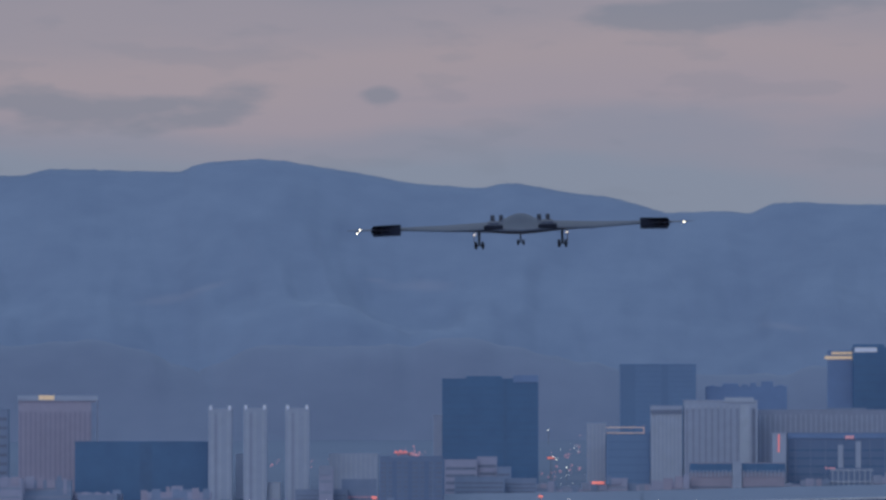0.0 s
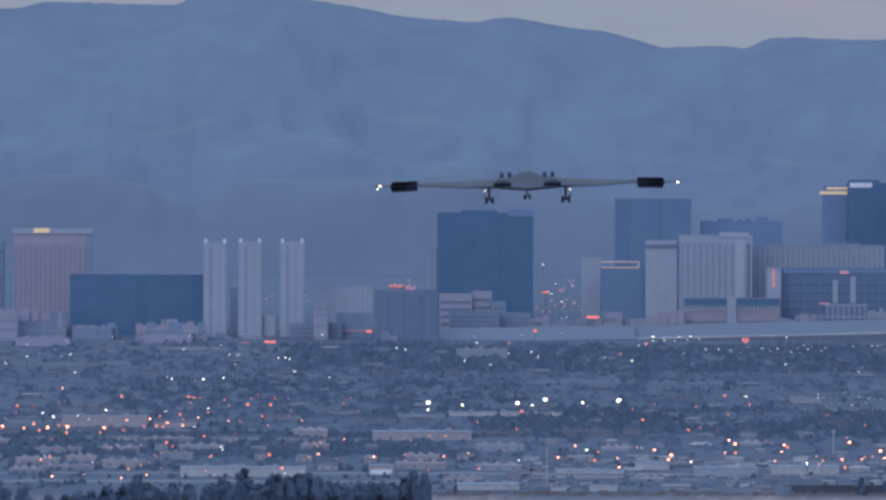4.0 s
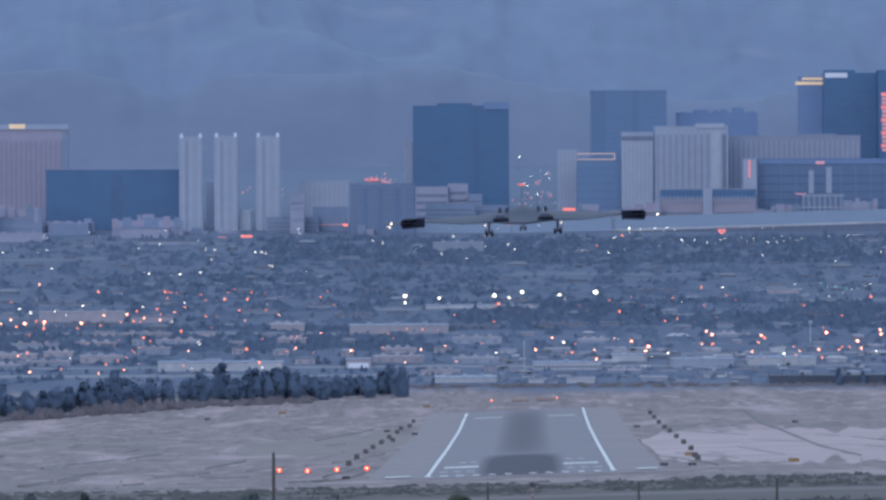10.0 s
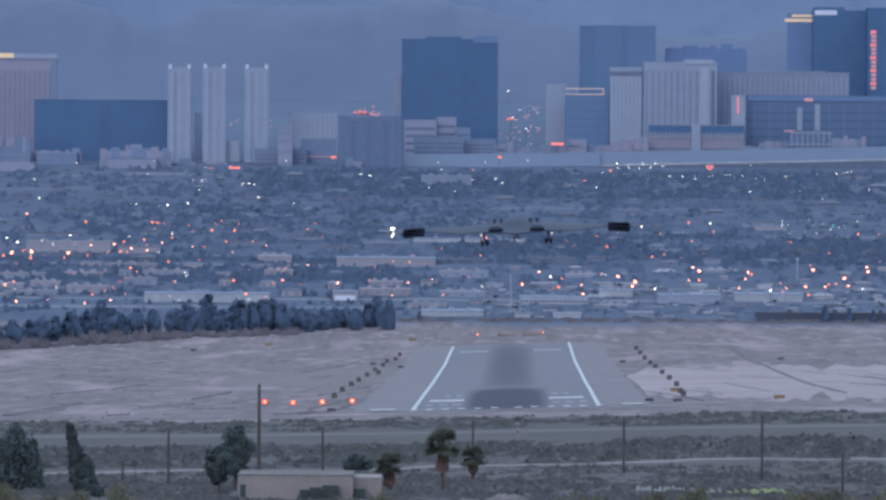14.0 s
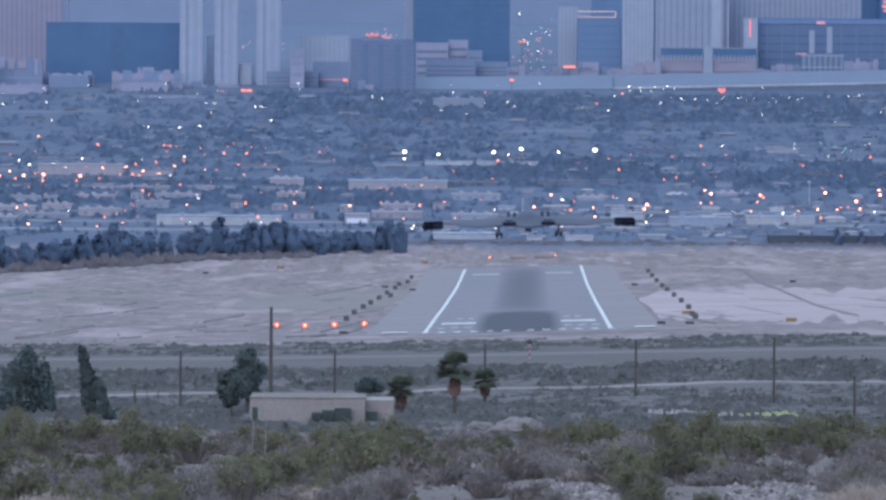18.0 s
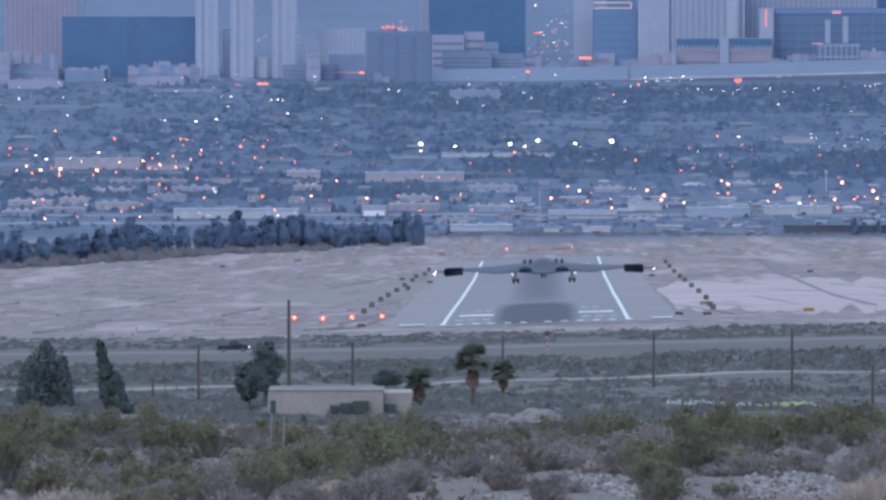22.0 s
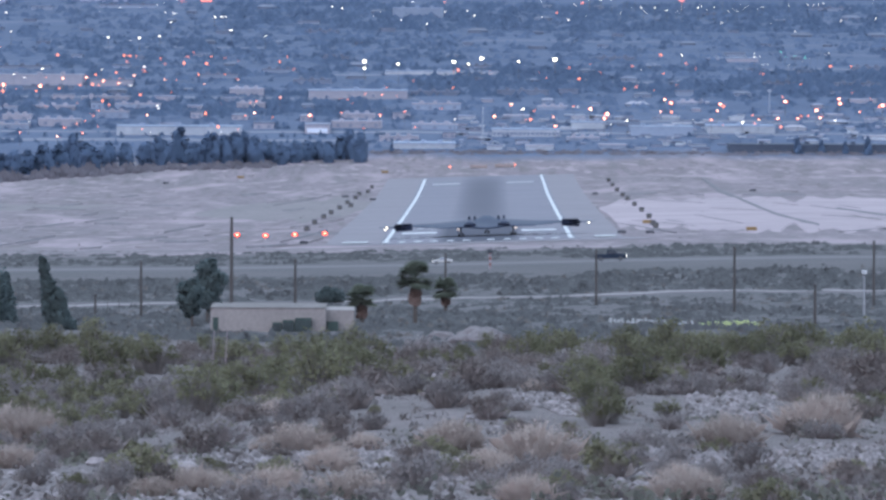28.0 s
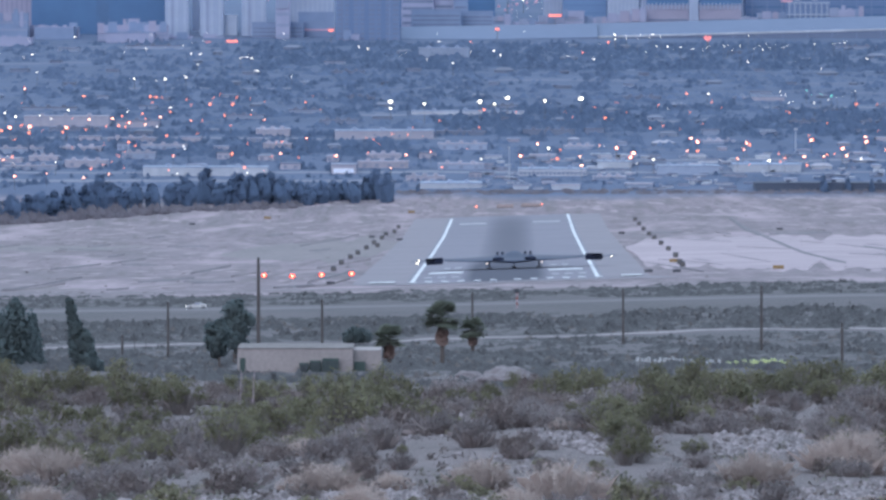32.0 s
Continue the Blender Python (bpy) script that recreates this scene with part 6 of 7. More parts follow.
def stones(name, label, n, dr, seed, lo, hi, keep, patch=None):
    """Angular stones lying close together, joined."""
    gg = np.random.default_rng(seed)
    base = np.array([(1, 0, 0), (-1, 0, 0), (0, 1, 0), (0, -1, 0), (0.2, 0.1, 1), (0, 0, -1)], float)
    tri = np.array([(0, 2, 4), (2, 1, 4), (1, 3, 4), (3, 0, 4), (2, 0, 5), (1, 2, 5), (3, 1, 5), (0, 3, 5)])
    vs, fs = [], []
    k = 0
    while k < n:
        d = gg.uniform(*dr)
        x = (gg.uniform(-140, 1760) - 784) * K * d
        if patch:
            u = gg.uniform(patch[0], patch[1])
            d = gg.uniform(foot(u, patch[3]), foot(u, patch[2]))
            x = (u - 784) * K * d
        if noise.noise((x * 0.22, d * 0.045, seed)) < keep:
            continue
        s = lo + (hi - lo) * gg.random() ** 2.5
        v = base * (1 + gg.uniform(-0.3, 0.3, (len(base), 1))) * s * 1.15 * np.array([gg.uniform(0.8, 1.4), gg.uniform(0.8, 1.4), gg.uniform(0.5, 0.85)])
        c, q = math.cos(k * 1.7), math.sin(k * 1.7)
        v = v @ np.array([[c, q, 0], [-q, c, 0], [0, 0, 1]]) + np.array([x, d, float(land(x, d)) + s * 0.2])
        vs.append(v)
        fs.append(tri + k * len(base))
        k += 1
    return tagged(part(name, mesh_of(name, np.concatenate(vs), np.concatenate(fs)), M_STONE, None, label, "stuff"), category="stones")


# rubble ridges on the slope: pixel columns and rows in the view
RUBBLE = ((1215, 1640, 962, 1004), (1300, 1450, 868, 912), (960, 1110, 872, 905), (380, 860, 978, 1006), (800, 950, 985, 1030), (80, 330, 868, 890))
stones("slope_stones", "pale angular stones in patches on the slope", 9000, (84, 330), 51, 0.02, 0.10, 0.08)
stones("loose_gravel", "pale loose gravel on the slope", 5000, (84, 260), 52, 0.02, 0.06, -0.15)

for i, q in enumerate(RUBBLE):
    stones("rubble_ridge", "ridge of pale broken rubble on the slope", int((q[1] - q[0]) * 18), (84, 330), 60 + i, 0.025, 0.12, -0.25, q)

# pale heaps of earth on the flat
for u, v, wide, high in ((858, 782, 56, 20), (930, 784, 110, 27)):
    d = foot(u, v)
    bm = bmesh.new()
    bmesh.ops.create_icosphere(bm, subdivisions=4, radius=1.0)
    for q in bm.verts:
        n = 1 + 0.3 * noise.noise(q.co * 2.2 + Vector((u, 0, 0))) + 0.1 * noise.noise(q.co * 7.0)
        q.co = Vector((q.co.x * n * wide / 2, q.co.y * n * wide / 2, q.co.z * n * high)) * (d * K)
    ob = part("dirt_mound", bm, M_HEAP)
    ob.location = on(u, d)
    tagged(ob, "pale rounded mound of dry earth on the flat", "mound", "dirt mounds")

# boulders that can be told apart
g = random.Random(91)
for i in range(40):
    u, d = g.uniform(-60, 1700), g.uniform(115, 300)
    bm = bmesh.new()
    bmesh.ops.create_icosphere(bm, subdivisions=2, radius=1.0)
    for q in bm.verts:
        q.co *= 1 + 0.35 * noise.noise(q.co * 1.6 + Vector((i * 7.0, 0, 0)))
        q.co.z *= 0.62
    s = g.uniform(0.12, 0.3)
    bmesh.ops.scale(bm, verts=bm.verts, vec=(s, s, s))
    ob = part("boulder", bm, M_STONE)
    ob.location = on(u, d, s * 0.25)
    tagged(ob, "pale rough boulder half sunk in the slope", "boulder", "boulders on the slope")

# ---- poles, trees and a house on the flat ----


def pole(u, v_top, v_foot, r, mat, label, name="utility_pole", cap=True):
    d = foot(u, v_foot)
    p = on(u, d)
    h = at(u, v_top, d).z - p.z
    t = thing(name, Matrix.Translation(p), label, "pole", "poles on the flat")
    part("shaft", tube(bmesh.new(), (0, 0, -0.6), (0, 0, h), r, r * 0.72, 10), mat, t)
    if cap:
        part("cap", tube(bmesh.new(), (0, 0, h), (0, 0, h + 0.12), r * 0.8, r * 0.5, 10), M_STEEL, t)
        part("insulator", tube(bmesh.new(), (0, -r * 0.8, h - 0.5), (0, -r * 0.8 - 0.22, h - 0.5), 0.06, 0.05), M_STEEL, t)
    return t, h


pole(489, 563, 716, 0.27, M_WOOD, "tall dark wooden utility pole")
for u, a, b in ((329, 641, 742), (602, 637, 738), (868, 625, 728), (1135, 617, 716), (1380, 612, 728), (1523, 678, 758), (1627, 600, 718), (248, 700, 735), (-110, 640, 745)):
    pole(u, a, b, 0.17, M_WOOD, "weathered wooden utility pole in the scrub")
for u, a, b in ((1165, 735, 770), (290, 706, 733), (270, 708, 733), (67, 668, 745)):
    pole(u, a, b, 0.07, M_STEEL, "thin grey fence post in the scrub", "fence_post", False)
t, h = pole(1610, 658, 735, 0.09, M_PAINT_WORN, "slim pale lamp post in the scrub", "lamp_post", False)
part("lamp_box", box(bmesh.new(), -0.3, 0.3, -0.3, 0.3, h, h + 0.35), M_PAINT, t, "pale lamp box")
for u, a, b, wide in ((933, 366, 424, 0.35), (1440, 333, 374, 0.9)):
    t, h = pole(u, a, b, 0.22, M_FAR_PALE, "slim pale mast over the yards of the town", "tall_mast", False)
    part("mast_head", box(bmesh.new(), -wide, wide, -0.3, 0.3, h - 0.9, h, 0.2), M_FAR_PALE, t)
M_RED = material("faded_red_paint", (0.30, 0.12, 0.12), None, 1.0, 5.0)
d = foot(947, 652)
t = thing("marker_mast", Matrix.Translation(on(947, d)), "thin red and white marker mast in the scrub", "mast")
for i in range(6):
    part("mast_band", tube(bmesh.new(), (0, 0, i * 0.5), (0, 0, i * 0.5 + 0.5), 0.16, 0.16, 8), M_RED if i % 2 else M_PALE_DIRT, t)
part("top_box", box(bmesh.new(), -0.45, 0.45, -0.3, 0.3, 2.6, 3.2), M_BOX, t)

for u, v, s, high, wide, lean, cone, label in ((58, 758, 61, 7.0, 5.6, 0.0, 1, "dark shaggy cedar on the flat"), (30, 756, 62, 5.6, 3.4, 0.0, 1, "dark low cedar on the flat"), (86, 757, 69, 5.2, 2.8, 0.03, 1, "dark low cedar on the flat"), (181, 764, 63, 6.0, 1.8, -0.22, 1, "narrow dark leaning cypress on the flat"), (190, 764, 68, 3.4, 1.6, -0.1, 1, "small dark cypress on the flat"),
                                               (446, 752, 64, 6.2, 3.0, 0.04, 0, "dark round-headed tree beside a pale house"), (420, 758, 65, 4.4, 2.0, -0.03, 0, "dark round-headed tree beside a pale house"),
                                               (662, 714, 66, 1.6, 3.0, 0.0, 0, "low dark round bush by the track"), (-70, 758, 67, 6.5, 4.6, 0.0, 1, "dark shaggy cedar on the flat")):
    d = foot(u, v)
    t = bushy_tree("cedar" if cone else "round_tree", s, high, wide, M_CEDAR, label, "tree", "", 300, 0.15, 24, 0.02 if cone else 0.3, lean, cone)
    t.matrix_world = Matrix.Translation(on(u, d))


def palm(u, v_foot, high, crown, seed, label):
    d = foot(u, v_foot)
    gg = random.Random(seed)
    t = thing("fan_palm", Matrix.Translation(on(u, d)), label, "palm", "fan palms")
    bm = bmesh.new()
    for i in range(6):
        a, b = i / 6 * high, (i + 1) / 6 * high
        tube(bm, (0.05 * math.sin(i), 0, a - (0.5 if i == 0 else 0)), (0.05 * math.sin(i + 1), 0, b), 0.24 - 0.012 * i, 0.21 - 0.012 * i, 9)
    part("trunk", bm, M_BARK, t)
    for k in range(96):
        dry = k < 40
        a = k * 2.4
        el = gg.uniform(-1.5, -1.05) if dry else gg.uniform(-0.55, 1.3)
        L = crown * gg.uniform(0.75, 1.0) * (0.6 if dry else 1)
        way = Vector((math.cos(a) * math.cos(el), math.sin(a) * math.cos(el), math.sin(el)))
        side = way.cross(Vector((0, 0, 1))).normalized()
        bm = bmesh.new()
        o = Vector((0, 0, high * (gg.uniform(0.7, 0.98) if dry else 1.0)))
        tube(bm, o, o + way * L * 0.5, 0.03, 0.02, 4)
        hub = o + way * L * 0.5
        for j in range(9):
            q = (j - 4) / 4 * 1.2
            tip = hub + (way * math.cos(q) + side * math.sin(q)) * L * 0.55 - Vector((0, 0, 0.12 * L))
            wd = (side * math.cos(q) - way * math.sin(q)) * 0.085 * crown
            bm.faces.new([bm.verts.new(c) for c in (hub - wd * 0.4, (hub + tip) / 2 - wd, tip, (hub + tip) / 2 + wd, hub + wd * 0.4)])
        part("dry_frond" if dry else "frond", bm, M_PALM_DRY if dry else M_PALM, t, "hanging dry brown frond" if dry else "")
    return t


palm(814, 757, 4.7, 2.25, 1, "dusty green fan palm with a skirt of dry fronds")
palm(868, 733, 2.8, 2.0, 2, "small dusty fan palm with dry fronds")
palm(720, 752, 2.5, 2.1, 3, "small dusty fan palm with dry fronds")

# pale low house with coolers on its roof
M_STUCCO = material("pale_stucco", (0.315, 0.285, 0.300), (0.235, 0.212, 0.228), 0.3, 3.0, bump=0.1)
# Parapet colour is darkened to cancel the skylight on its upper face.
M_PARAPET_DARK = material("darkened_parapet_stucco", (0.20, 0.182, 0.195), None, 0.4, 3.0)
M_COOLER = material("weathered_green_steel", (0.055, 0.085, 0.085), (0.036, 0.058, 0.060), 0.8, 5.0)
d = foot(560, 766)
k = d * K
t = thing("flat_roofed_house", Matrix.Translation(on(560, d, -0.2)), "pale stucco flat-roofed house among desert trees", "house")
part("wall", box(bmesh.new(), -108 * k, 96 * k, 0, 9, 0, 46 * k), M_STUCCO, t)
part("wing", box(bmesh.new(), 96 * k, 146 * k, 2, 9, 0, 42 * k), M_STUCCO, t)
part("parapet", box(bmesh.new(), -108.5 * k, 96.5 * k, -0.05, 9.1, 46 * k, 48 * k), M_PARAPET_DARK, t)
part("door", box(bmesh.new(), -104 * k, -94 * k, -0.05, 0.05, 0, 30 * k), M_COOLER, t, "dark weathered door")
for x0, x1, z in ((2, 18, 22), (20, 40, 26), (42, 71, 30)):
    cooler = part("cooler", box(bmesh.new(), x0 * k, x1 * k, -0.9, -0.2, 6 * k, z * k), M_COOLER, t, "dark weathered cooler box")
    for j in range(4):
        part("louvre", box(bmesh.new(), (x0 + 1) * k, (x1 - 1) * k, -0.95, -0.9, (8 + j * (z - 10) / 4) * k, (9.5 + j * (z - 10) / 4) * k), M_BOX, cooler)
part("cooler", box(bmesh.new(), 98 * k, 118 * k, 1.0, 1.9, 6 * k, 22 * k), M_COOLER, t, "dark weathered cooler box")

# white rubble heap and a lime-green cover beyond the bushes
M_LIME = material("lime_green_sheet", (0.44, 0.50, 0.25), (0.32, 0.37, 0.20), 0.5, 4.0)
M_WHITE_JUNK = material("white_sheet_metal", (0.50, 0.52, 0.56), (0.22, 0.23, 0.26), 0.9, 6.0)
g = random.Random(8)
d = foot(1370, 752)
t = thing("green_cover", Matrix.Translation(on(1370, d)), "low lime-green sheet cover beyond the bushes", "cover")
for i in range(26):
    x = (-60 + i * 4.6) * d * K
    if i < 9 and i % 3 == 1:
        continue
    high = (4 + 0.25 * i if i < 20 else 9 - 1.2 * (i - 20)) + 1.6 * math.sin(i * 1.7)
    part("sheet", box(bmesh.new(), x, x + g.uniform(2.6, 4.5) * d * K, g.uniform(0, 0.6), 2.0, 0, high * d * K, g.uniform(0.1, 0.4)), M_LIME, t)
for i in range(46):
    u = 1158 + 150 * (i / 45) ** 1.3 + g.uniform(-4, 4)
    s = g.uniform(0.06, 0.24)
    bm = box(bmesh.new(), -s, s, -0.1, 0.1, 0, g.uniform(0.12, 0.5) if i % 4 else g.uniform(0.4, 0.7), g.uniform(0, 0.5))
    bmesh.ops.bevel(bm, geom=list(bm.edges), offset=0.02, segments=1, affect="EDGES")
    ob = part("scrap_piece", bm, M_WHITE_JUNK)
    ob.matrix_world = Matrix.Translation(on(u, d - g.uniform(3, 9))) @ pose(0, 0, 0, 0, 0, g.uniform(0, 90))
    tagged(ob, "white scrap-metal piece in a long low heap", "scrap", "white scrap heap")
for u, v0, v1 in ((455, 760, 845), (478, 760, 840)):
    d = foot(u, v1)
    ob = part("bare_stalk", tube(bmesh.new(), (0, 0, -0.1), (0.1, 0, (v1 - v0) * d * K), 0.035, 0.015, 5), M_PALE_DIRT)
    ob.location = on(u, d)
    tagged(ob, "tall pale bare flower stalk among the bushes", "stalk", "bare stalks")

# ---- cars on the perimeter road ----


def car(name, paint, label, heads, pickup, glass, size=1.0):
    t = thing(name, pose(0, 0, 0), label, "car")
    p = [(-2.35, 0.35), (-2.4, 0.85), (-2.1, 0.98)]
    if pickup:
        p += [(-0.55, 0.98), (-0.45, 1.62), (0.55, 1.66), (1.15, 1.08), (2.2, 0.95)]
    else:
        p += [(-1.5, 1.02), (-0.95, 1.42), (0.35, 1.44), (1.1, 0.98), (2.15, 0.82)]
    p += [(2.4, 0.7), (2.4, 0.35)]
    bm = bmesh.new()
    a = [bm.verts.new((x, -0.88, z)) for x, z in p]
    b = [bm.verts.new((x, 0.88, z)) for x, z in p]
    bm.faces.new(a), bm.faces.new(b[::-1])
    for i in range(len(p)):
        j = (i + 1) % len(p)
        bm.faces.new((a[i], b[i], b[j], a[j]))
    bmesh.ops.recalc_face_normals(bm, faces=bm.faces)
    bmesh.ops.bevel(bm, geom=list(bm.edges), offset=0.06, segments=2, affect="EDGES")
    part("body", bm, paint, t)
    for y in (-0.9, 0.9):
        q = ((-0.38, 1.08), (-0.34, 1.55), (0.5, 1.58), (0.95, 1.1)) if pickup else ((-1.25, 1.04), (-0.85, 1.36), (0.3, 1.38), (0.8, 1.02))
        bm = bmesh.new()
        bm.faces.new([bm.verts.new((x, y, z)) for x, z in q])
        r = bmesh.ops.extrude_face_region(bm, geom=list(bm.faces))
        bmesh.ops.translate(bm, verts=[e for e in r["geom"] if isinstance(e, bmesh.types.BMVert)], vec=(0, 0.03 if y < 0 else -0.03, 0))
        part("side_window", bm, glass, t, "dark side window")
        for x in (-1.5, 1.5):
            bm = tube(bmesh.new(), (x, y - 0.1, 0.34), (x, y + 0.1, 0.34), 0.34, 0.34, 16)
            wheel = part("wheel", bm, M_BOX, t, "black wheel")
            part("rim", tube(bmesh.new(), (x, y - 0.12, 0.34), (x, y + 0.12, 0.34), 0.18, 0.18, 10), M_STEEL, wheel)
    for y in (-0.62, 0.62):
        bm = ball(0.12)
        bmesh.ops.translate(bm, verts=bm.verts, vec=(2.42, y, 0.68))
        part("headlight", bm, heads, t, "lit headlight")
    if size != 1.0:
        for ob in list(t.children_recursive):
            ob.data.transform(Matrix.Scale(size, 4))
    return t


M_CAR_DARK = material("dark_car_paint", (0.030, 0.044, 0.078), None, 1.0, 5.0, rough=0.75)
M_CAR_DARK.node_tree.nodes["Principled BSDF"].inputs["Specular IOR Level"].default_value = 0.15
M_CAR_WHITE = material("white_car_paint", (0.52, 0.53, 0.57), None, 1.0, 5.0, rough=0.3, spread=0.1)
M_HEAD = lamp_material("headlight_glass", (1.0, 0.95, 0.85), 1.8)
DARK_CAR = car("dark_pickup", M_CAR_DARK, "dark pickup truck driving along the perimeter road", M_HEAD, True, M_BOX, 1.15)
WHITE_CAR = car("white_car", M_CAR_WHITE, "small white saloon car driving along the perimeter road", M_HEAD, False, M_FAR_DARK, 0.74)

# ---- the flying wing aircraft ----
M_SKIN = material("aircraft_skin", (0.052, 0.068, 0.122), (0.044, 0.058, 0.106), 0.15, 1.2, rough=0.55)
M_SKIN.node_tree.nodes["Principled BSDF"].inputs["Specular IOR Level"].default_value = 0.25
M_SKIN_DARK = material("aircraft_inner", (0.020, 0.027, 0.056), None, 0.3, 2.0, rough=0.8)
M_SKIN_DARK.node_tree.nodes["Principled BSDF"].inputs["Specular IOR Level"].default_value = 0.15
M_INTAKE = material("intake_door_skin", (0.040, 0.054, 0.095), None, 0.3, 2.0, rough=0.6)
M_TYRE = material("tyre_rubber", (0.018, 0.022, 0.040), None, 1.0, 8.0, rough=0.8)
M_GEAR = material("gear_steel", (0.05, 0.055, 0.085), None, 1.0, 6.0, rough=0.5, metal=0.3)
M_GEAR_DOOR = material("gear_door", (0.20, 0.21, 0.26), None, 1.0, 6.0, rough=0.5)
M_TIP_LAMP = lamp_material("tip_lamp", (1.0, 0.88, 0.68), 3.8)
M_GEAR_LAMP = lamp_material("gear_lamp", (1.0, 0.82, 0.70), 1.4)

SPAN = 26.2


def wing_edges(x):
    """Leading and trailing edge of the wing at x metres from its middle."""
    x = abs(x)
    lead = 11.0 - 17.2 * x / SPAN
    trail = float(np.interp(x, (0, 5.2, 11.0, 18.0, 24.6, SPAN), (-10.0, -6.2, -9.6, -4.8, -8.9, -6.6)))
    return lead, trail


def flying_wing():
    xs = np.unique(np.concatenate([np.linspace(-SPAN, SPAN, 75), [-11, -5.2, 5.2, 11, 18, -18, 24.6, -24.6]]))
    n = 13
    bm = bmesh.new()
    loops = []
    for x in xs:
        lead, trail = wing_edges(x)
        a = abs(x)
        thick = float(np.interp(a, (0, 2.5, 5, 8, 12, 20, SPAN), (1.10, 1.12, 1.10, 0.92, 0.66, 0.34, 0.06)))
        under = float(np.interp(a, (0, 2.5, 5, 8, 12, 20, SPAN), (1.15, 1.05, 0.82, 0.58, 0.40, 0.20, 0.03)))
        hump = 1.45 * math.exp(-(a / 2.5) ** 2.2)
        rise = 0.028 * a
        up, lo = [], []
        for i in range(n):
            s = i / (n - 1)
            y = lead + (trail - lead) * s
            prof = (2.6 * math.sqrt(s) * (1 - s) ** 0.9) if 0 < s < 1 else 0
            back = math.exp(-((s - 0.42) / 0.24) ** 2)
            up.append(bm.verts.new((x, y, rise + thick * prof * 0.75 + hump * back)))
            lo.append(bm.verts.new((x, y, rise - under * prof * 0.75)) if 0 < i < n - 1 else up[-1])
        loops.append((up, lo))
    for (u0, l0), (u1, l1) in zip(loops, loops[1:]):
        for i in range(n - 1):
            bm.faces.new((u0[i], u1[i], u1[i + 1], u0[i + 1]))
            q = (l0[i + 1], l1[i + 1], l1[i], l0[i])
            bm.faces.new(q)
    for side in (loops[0], loops[-1]):
        u, l = side
        for i in range(n - 1):
            f = [u[i], u[i + 1]] + ([l[i + 1]] if l[i + 1] is not u[i + 1] else []) + ([l[i]] if l[i] is not u[i] else [])
            if len(f) > 2:
                bm.faces.new(f)
    bmesh.ops.recalc_face_normals(bm, faces=bm.faces)
    for f in bm.faces:
        f.smooth = True
    return bm


def aircraft():
    t = thing("flying_wing_aircraft", pose(0, 0, 0), "dark grey flying-wing jet with open tip rudders and lowered wheels", "aircraft")
    part("wing_body", flying_wing(), M_SKIN, t)
    for s in (-1, 1):
        # engine hump with exhaust slot and raised intake doors
        hump = bmesh.new()
        box(hump, s * 4.1 - 1.25, s * 4.1 + 1.25, -5.2, 3.6, 0.25, 1.25, 0.12)
        bmesh.ops.bevel(hump, geom=list(hump.edges), offset=0.28, segments=2, affect="EDGES")
        hump_ob = part("engine_hump", hump, M_SKIN, t)
        part("exhaust_slot", box(bmesh.new(), s * 4.1 - 1.4, s * 4.1 + 1.4, -6.4, -4.6, 0.42, 0.86), M_SKIN_DARK, hump_ob, "black exhaust slot")
        for x in (2.9, 4.2):
            door = bmesh.new()
            box(door, s * x - 0.33, s * x + 0.33, 1.6, 1.85, 1.0, 2.12, 0.05)
            bmesh.ops.bevel(door, geom=list(door.edges), offset=0.06, segments=1, affect="EDGES")
            part("intake_door", door, M_INTAKE, hump_ob, "raised dark intake door")
        # split rudder near the tip
        x0, x1 = 18.1, 22.3
        z = 0.028 * 20
        for up, name in ((1, "upper_rudder"), (-1, "lower_rudder")):
            bm = bmesh.new()
            ring = []
            for x in (x0, x1 + 0.3):
                lead = wing_edges(x)[1] + 2.3
                cut = 0.0 if x == x0 else -0.45
                ring.append([bm.verts.new((s * x, lead, z + up * 0.12)), bm.verts.new((s * (x + cut), lead - 2.6, z + up * 0.84)),
                             bm.verts.new((s * (x + cut), lead - 2.62, z + up * 0.74)), bm.verts.new((s * x, lead, z + up * 0.02))])
            for i in range(4):
                bm.faces.new((ring[0][i], ring[0][(i + 1) % 4], ring[1][(i + 1) % 4], ring[1][i]))
            bm.faces.new(ring[0]), bm.faces.new(ring[1][::-1])
            bmesh.ops.recalc_face_normals(bm, faces=bm.faces)
            part(name, bm, M_SKIN_DARK, t, "dark split rudder swung open")
        # A solid dark block stands in for the shaded gap between the panels.
        bm = bmesh.new()
        box(bm, *sorted((s * x0, s * (x1 - 0.15))), wing_edges(20)[1] + 0.4, wing_edges(20)[1] + 2.6, z - 0.66, z + 0.66)
        part("rudder_shade_block", bm, M_SKIN_DARK, t)
        for i in range(5):
            x = x0 + 0.5 + i * 0.8
            part("rudder_actuator", tube(bmesh.new(), (s * x, wing_edges(x)[1] + 0.6, z - 0.5), (s * x, wing_edges(x)[1] + 0.6, z + 0.5), 0.07, 0.07), M_GEAR, t)
        # main gear: a bogie of four wheels
        gx = s * 6.3
        part("main_strut", tube(bmesh.new(), (gx, -1.5, -0.2), (gx, -1.7, -2.3), 0.20, 0.15, 8), M_GEAR, t)
        part("drag_brace", tube(bmesh.new(), (gx, 0.6, -0.3), (gx, -1.6, -1.7), 0.09, 0.09), M_GEAR, t)
        part("bogie_beam", tube(bmesh.new(), (gx, -2.5, -2.25), (gx, -0.9, -2.25), 0.13, 0.13, 8), M_GEAR, t)
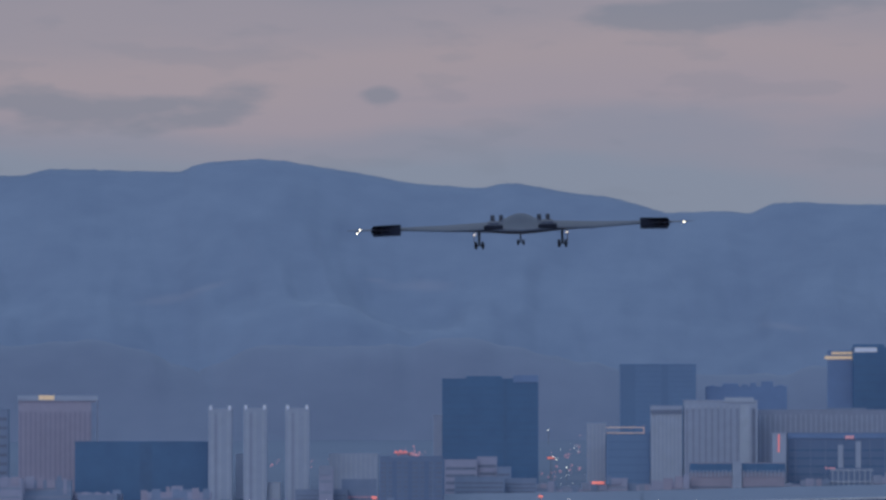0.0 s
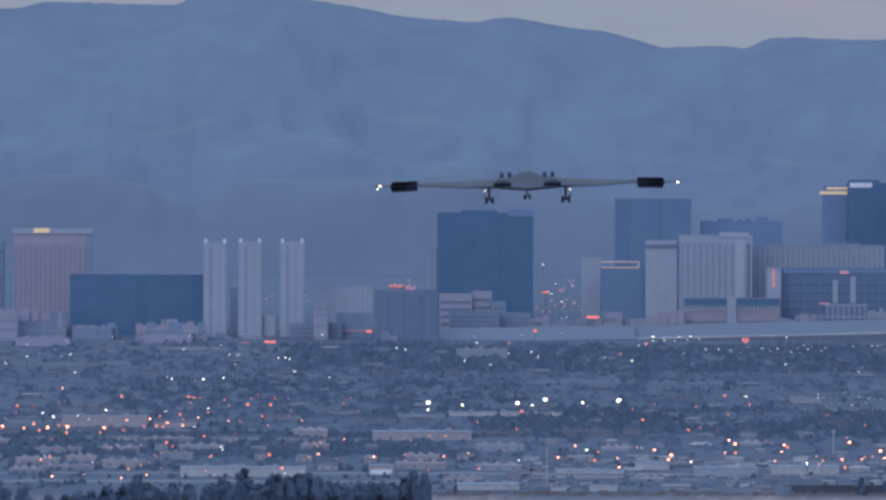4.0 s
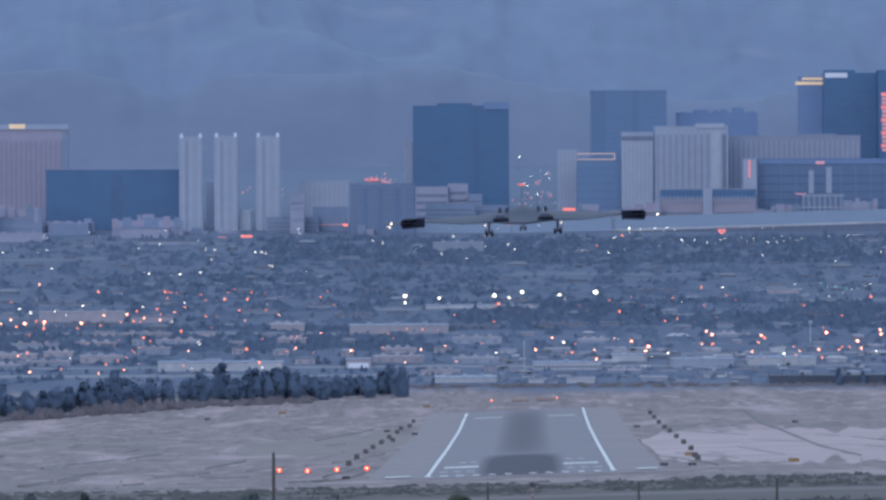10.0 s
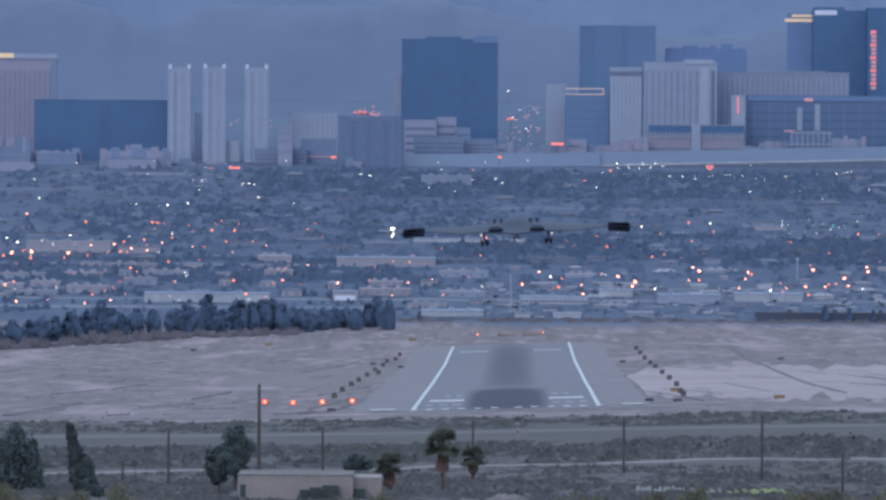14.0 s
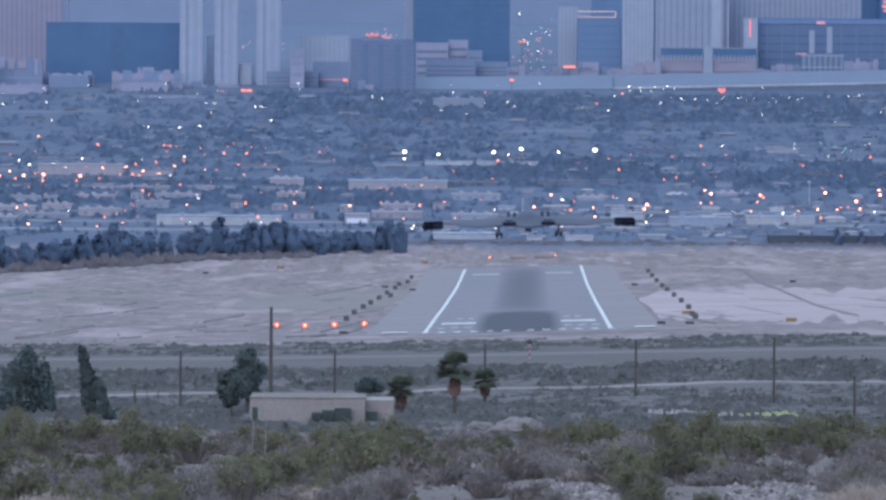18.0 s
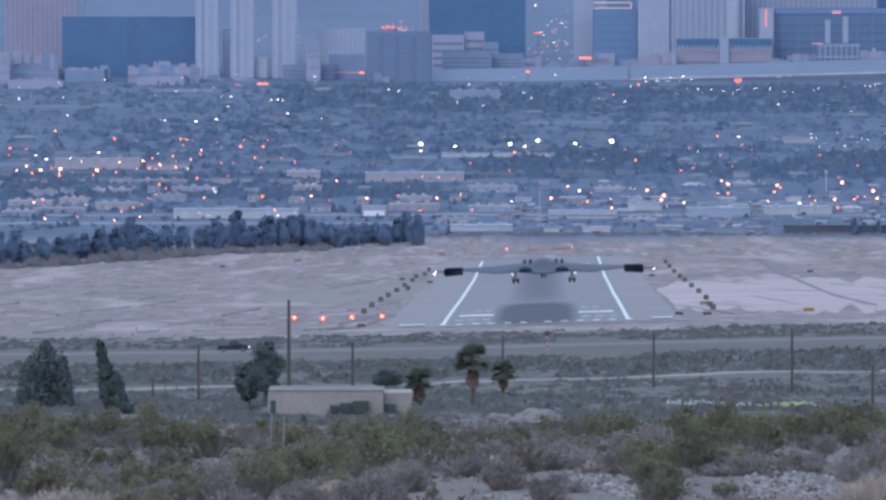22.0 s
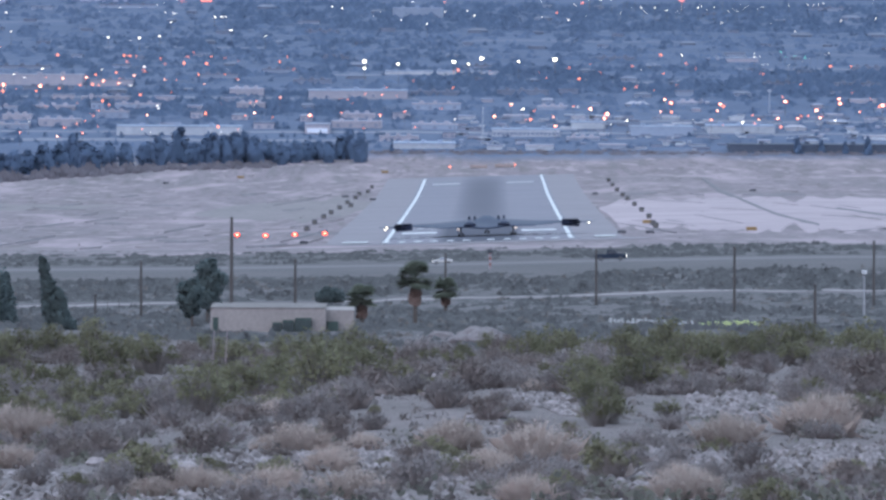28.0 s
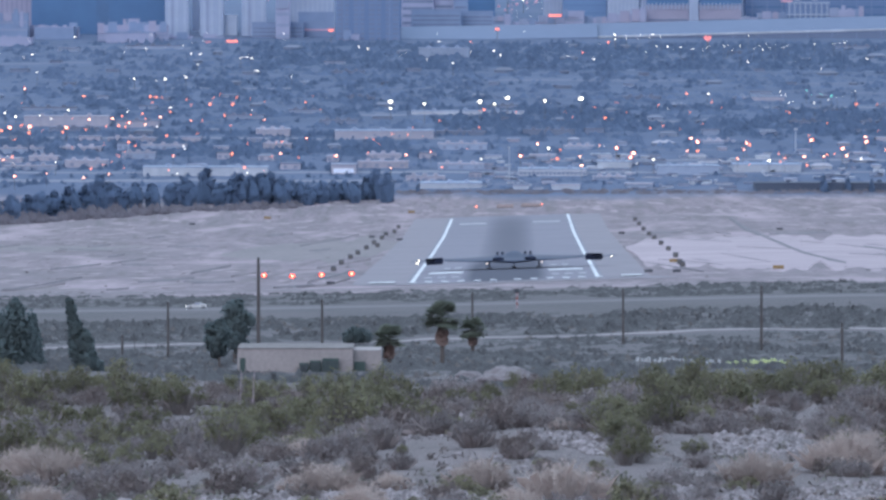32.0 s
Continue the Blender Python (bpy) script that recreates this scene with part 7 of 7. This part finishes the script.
        for y in (-2.5, -0.9):
            part("axle", tube(bmesh.new(), (gx - 0.75, y, -2.25), (gx + 0.75, y, -2.25), 0.08, 0.08), M_GEAR, t)
            for x in (-0.52, 0.52):
                bm = tube(bmesh.new(), (gx + x - 0.2, y, -2.25), (gx + x + 0.2, y, -2.25), 0.55, 0.55, 18)
                bmesh.ops.bevel(bm, geom=[e for e in bm.edges if len(e.link_faces) == 2 and any(len(f.verts) > 4 for f in e.link_faces)], offset=0.08, segments=2, affect="EDGES")
                part("wheel", bm, M_TYRE, t, "black rubber wheel")
        bm = box(bmesh.new(), *sorted((s * 7.05, s * 7.15)), -3.2, 1.0, -1.9, -0.1)
        part("gear_door", bm, M_GEAR_DOOR, t, "open grey gear door")
        bm = bmesh.new()
        bmesh.ops.create_icosphere(bm, subdivisions=2, radius=0.17)
        bmesh.ops.translate(bm, verts=bm.verts, vec=(s * 7.0, -3.3, -0.55))
        part("gear_lamp", bm, M_GEAR_LAMP, t, "warm lit gear lamp")
        for k, (px, pz) in enumerate(((24.2, 0.22), (24.6, -0.30)) if s < 0 else ((24.6, 0.05),)):
            bm = bmesh.new()
            bmesh.ops.create_icosphere(bm, subdivisions=2, radius=0.16)
            bmesh.ops.translate(bm, verts=bm.verts, vec=(s * px, -9.0, pz + 0.66))
            part("tip_lamp", bm, M_TIP_LAMP, t, "bright white tip lamp")
            part("lamp_stem", tube(bmesh.new(), (s * px, -9.0, pz + 0.66), (s * px, -6.8, 0.66), 0.07, 0.07), M_SKIN, t)
    # nose gear
    part("nose_strut", tube(bmesh.new(), (0, 7.2, -0.4), (0, 7.3, -2.3), 0.14, 0.11, 8), M_GEAR, t)
    for x in (-0.42, 0.42):
        bm = tube(bmesh.new(), (x - 0.16, 7.3, -2.35), (x + 0.16, 7.3, -2.35), 0.42, 0.42, 16)
        part("nose_wheel", bm, M_TYRE, t, "black rubber wheel")
    part("nose_axle", tube(bmesh.new(), (-0.5, 7.3, -2.35), (0.5, 7.3, -2.35), 0.07, 0.07), M_GEAR, t)
    # cockpit windscreen panes, low on the far side
    for i in range(4):
        a = -0.9 + i * 0.6
        bm = box(bmesh.new(), a - 0.27, a + 0.27, 5.4 - abs(a) * 0.5, 5.5 - abs(a) * 0.5, 1.35, 1.75)
        part("windscreen", bm, M_SKIN_DARK, t, "dark windscreen pane")
    return t


AIRCRAFT = aircraft()
# seconds, pixel column and row in the view, distance, bank
FLIGHT = [(0, 876.6, -322.0, 1098, 1.66), (1, 879.0, -264.5, 1124, 1.4), (2.5, 886.0, -183.8, 1162, 1.2), (4.5, 900.0, -80.4, 1207, 1.1), (5.5, 903.4, -35.4, 1228, 0.6), (6.5, 909.4, 8.9, 1250, 1.2), (7.5, 917.6, 48.8, 1274, 1.7),
          (8.5, 924.0, 89.2, 1298, 1.8), (9.5, 930.0, 127.9, 1322, 2.1), (10.5, 934.3, 162.9, 1348, 2.05), (12, 939.5, 212.6, 1386, 2.05), (13, 941.5, 246.8, 1411, 1.95), (14, 942.2, 281.1, 1434, 2.15), (17, 943.6, 379.4, 1510, 1.8),
          (18, 943.6, 406, 1533, 1.55), (19, 943.4, 431.4, 1557, 1.85), (20, 943.0, 455.6, 1583, 1.5), (21, 941.5, 479.2, 1606, 1.2), (22, 940.0, 503.6, 1630, 1.2), (23, 939.3, 525.3, 1654, 0.95), (24, 939.1, 545.2, 1676, 1.08),
          (25.5, 940.0, 564.8, 1708, 1.3), (26.7, 940.5, 570.3, 1730, 1.7), (28, 940.8, 570.8, 1757, 2.0), (30, 941.4, 568.5, 1792, 2.1), (32, 941.8, 562.5, 1843, 1.8)]


def motions():
    rows = []
    for s, u, v, d, bank in FLIGHT:
        p = at(u, v, d)
        nose = float(np.interp(s, (0, 20, 26, 32), (4.5, 5.5, 4.0, 1.0)))
        rows.append((s, pose(p.x, p.y, p.z - 0.56, nose, -bank, -0.3)))
    walk(AIRCRAFT, rows)

    def drive(u, d=1262):
        return on(u, d, 0.14)

    rows = []
    for s, u in ((0, -2390), (17.5, -176), (19, 10), (23, 519), (25.5, 838), (28, 1160), (30, 1434), (32, 1708)):
        p = drive(u, 1259)
        rows.append((s, pose(p.x, p.y, p.z, 0, -1.5, 0)))
    walk(DARK_CAR, rows)
    rows = []
    for s, u in ((0, 4400), (23, 1510), (25.5, 1172), (28, 863), (32, 380)):
        p = drive(u, 1265)
        rows.append((s, pose(p.x, p.y, p.z, 0, 1.5, 180)))
    walk(WHITE_CAR, rows)


motions()
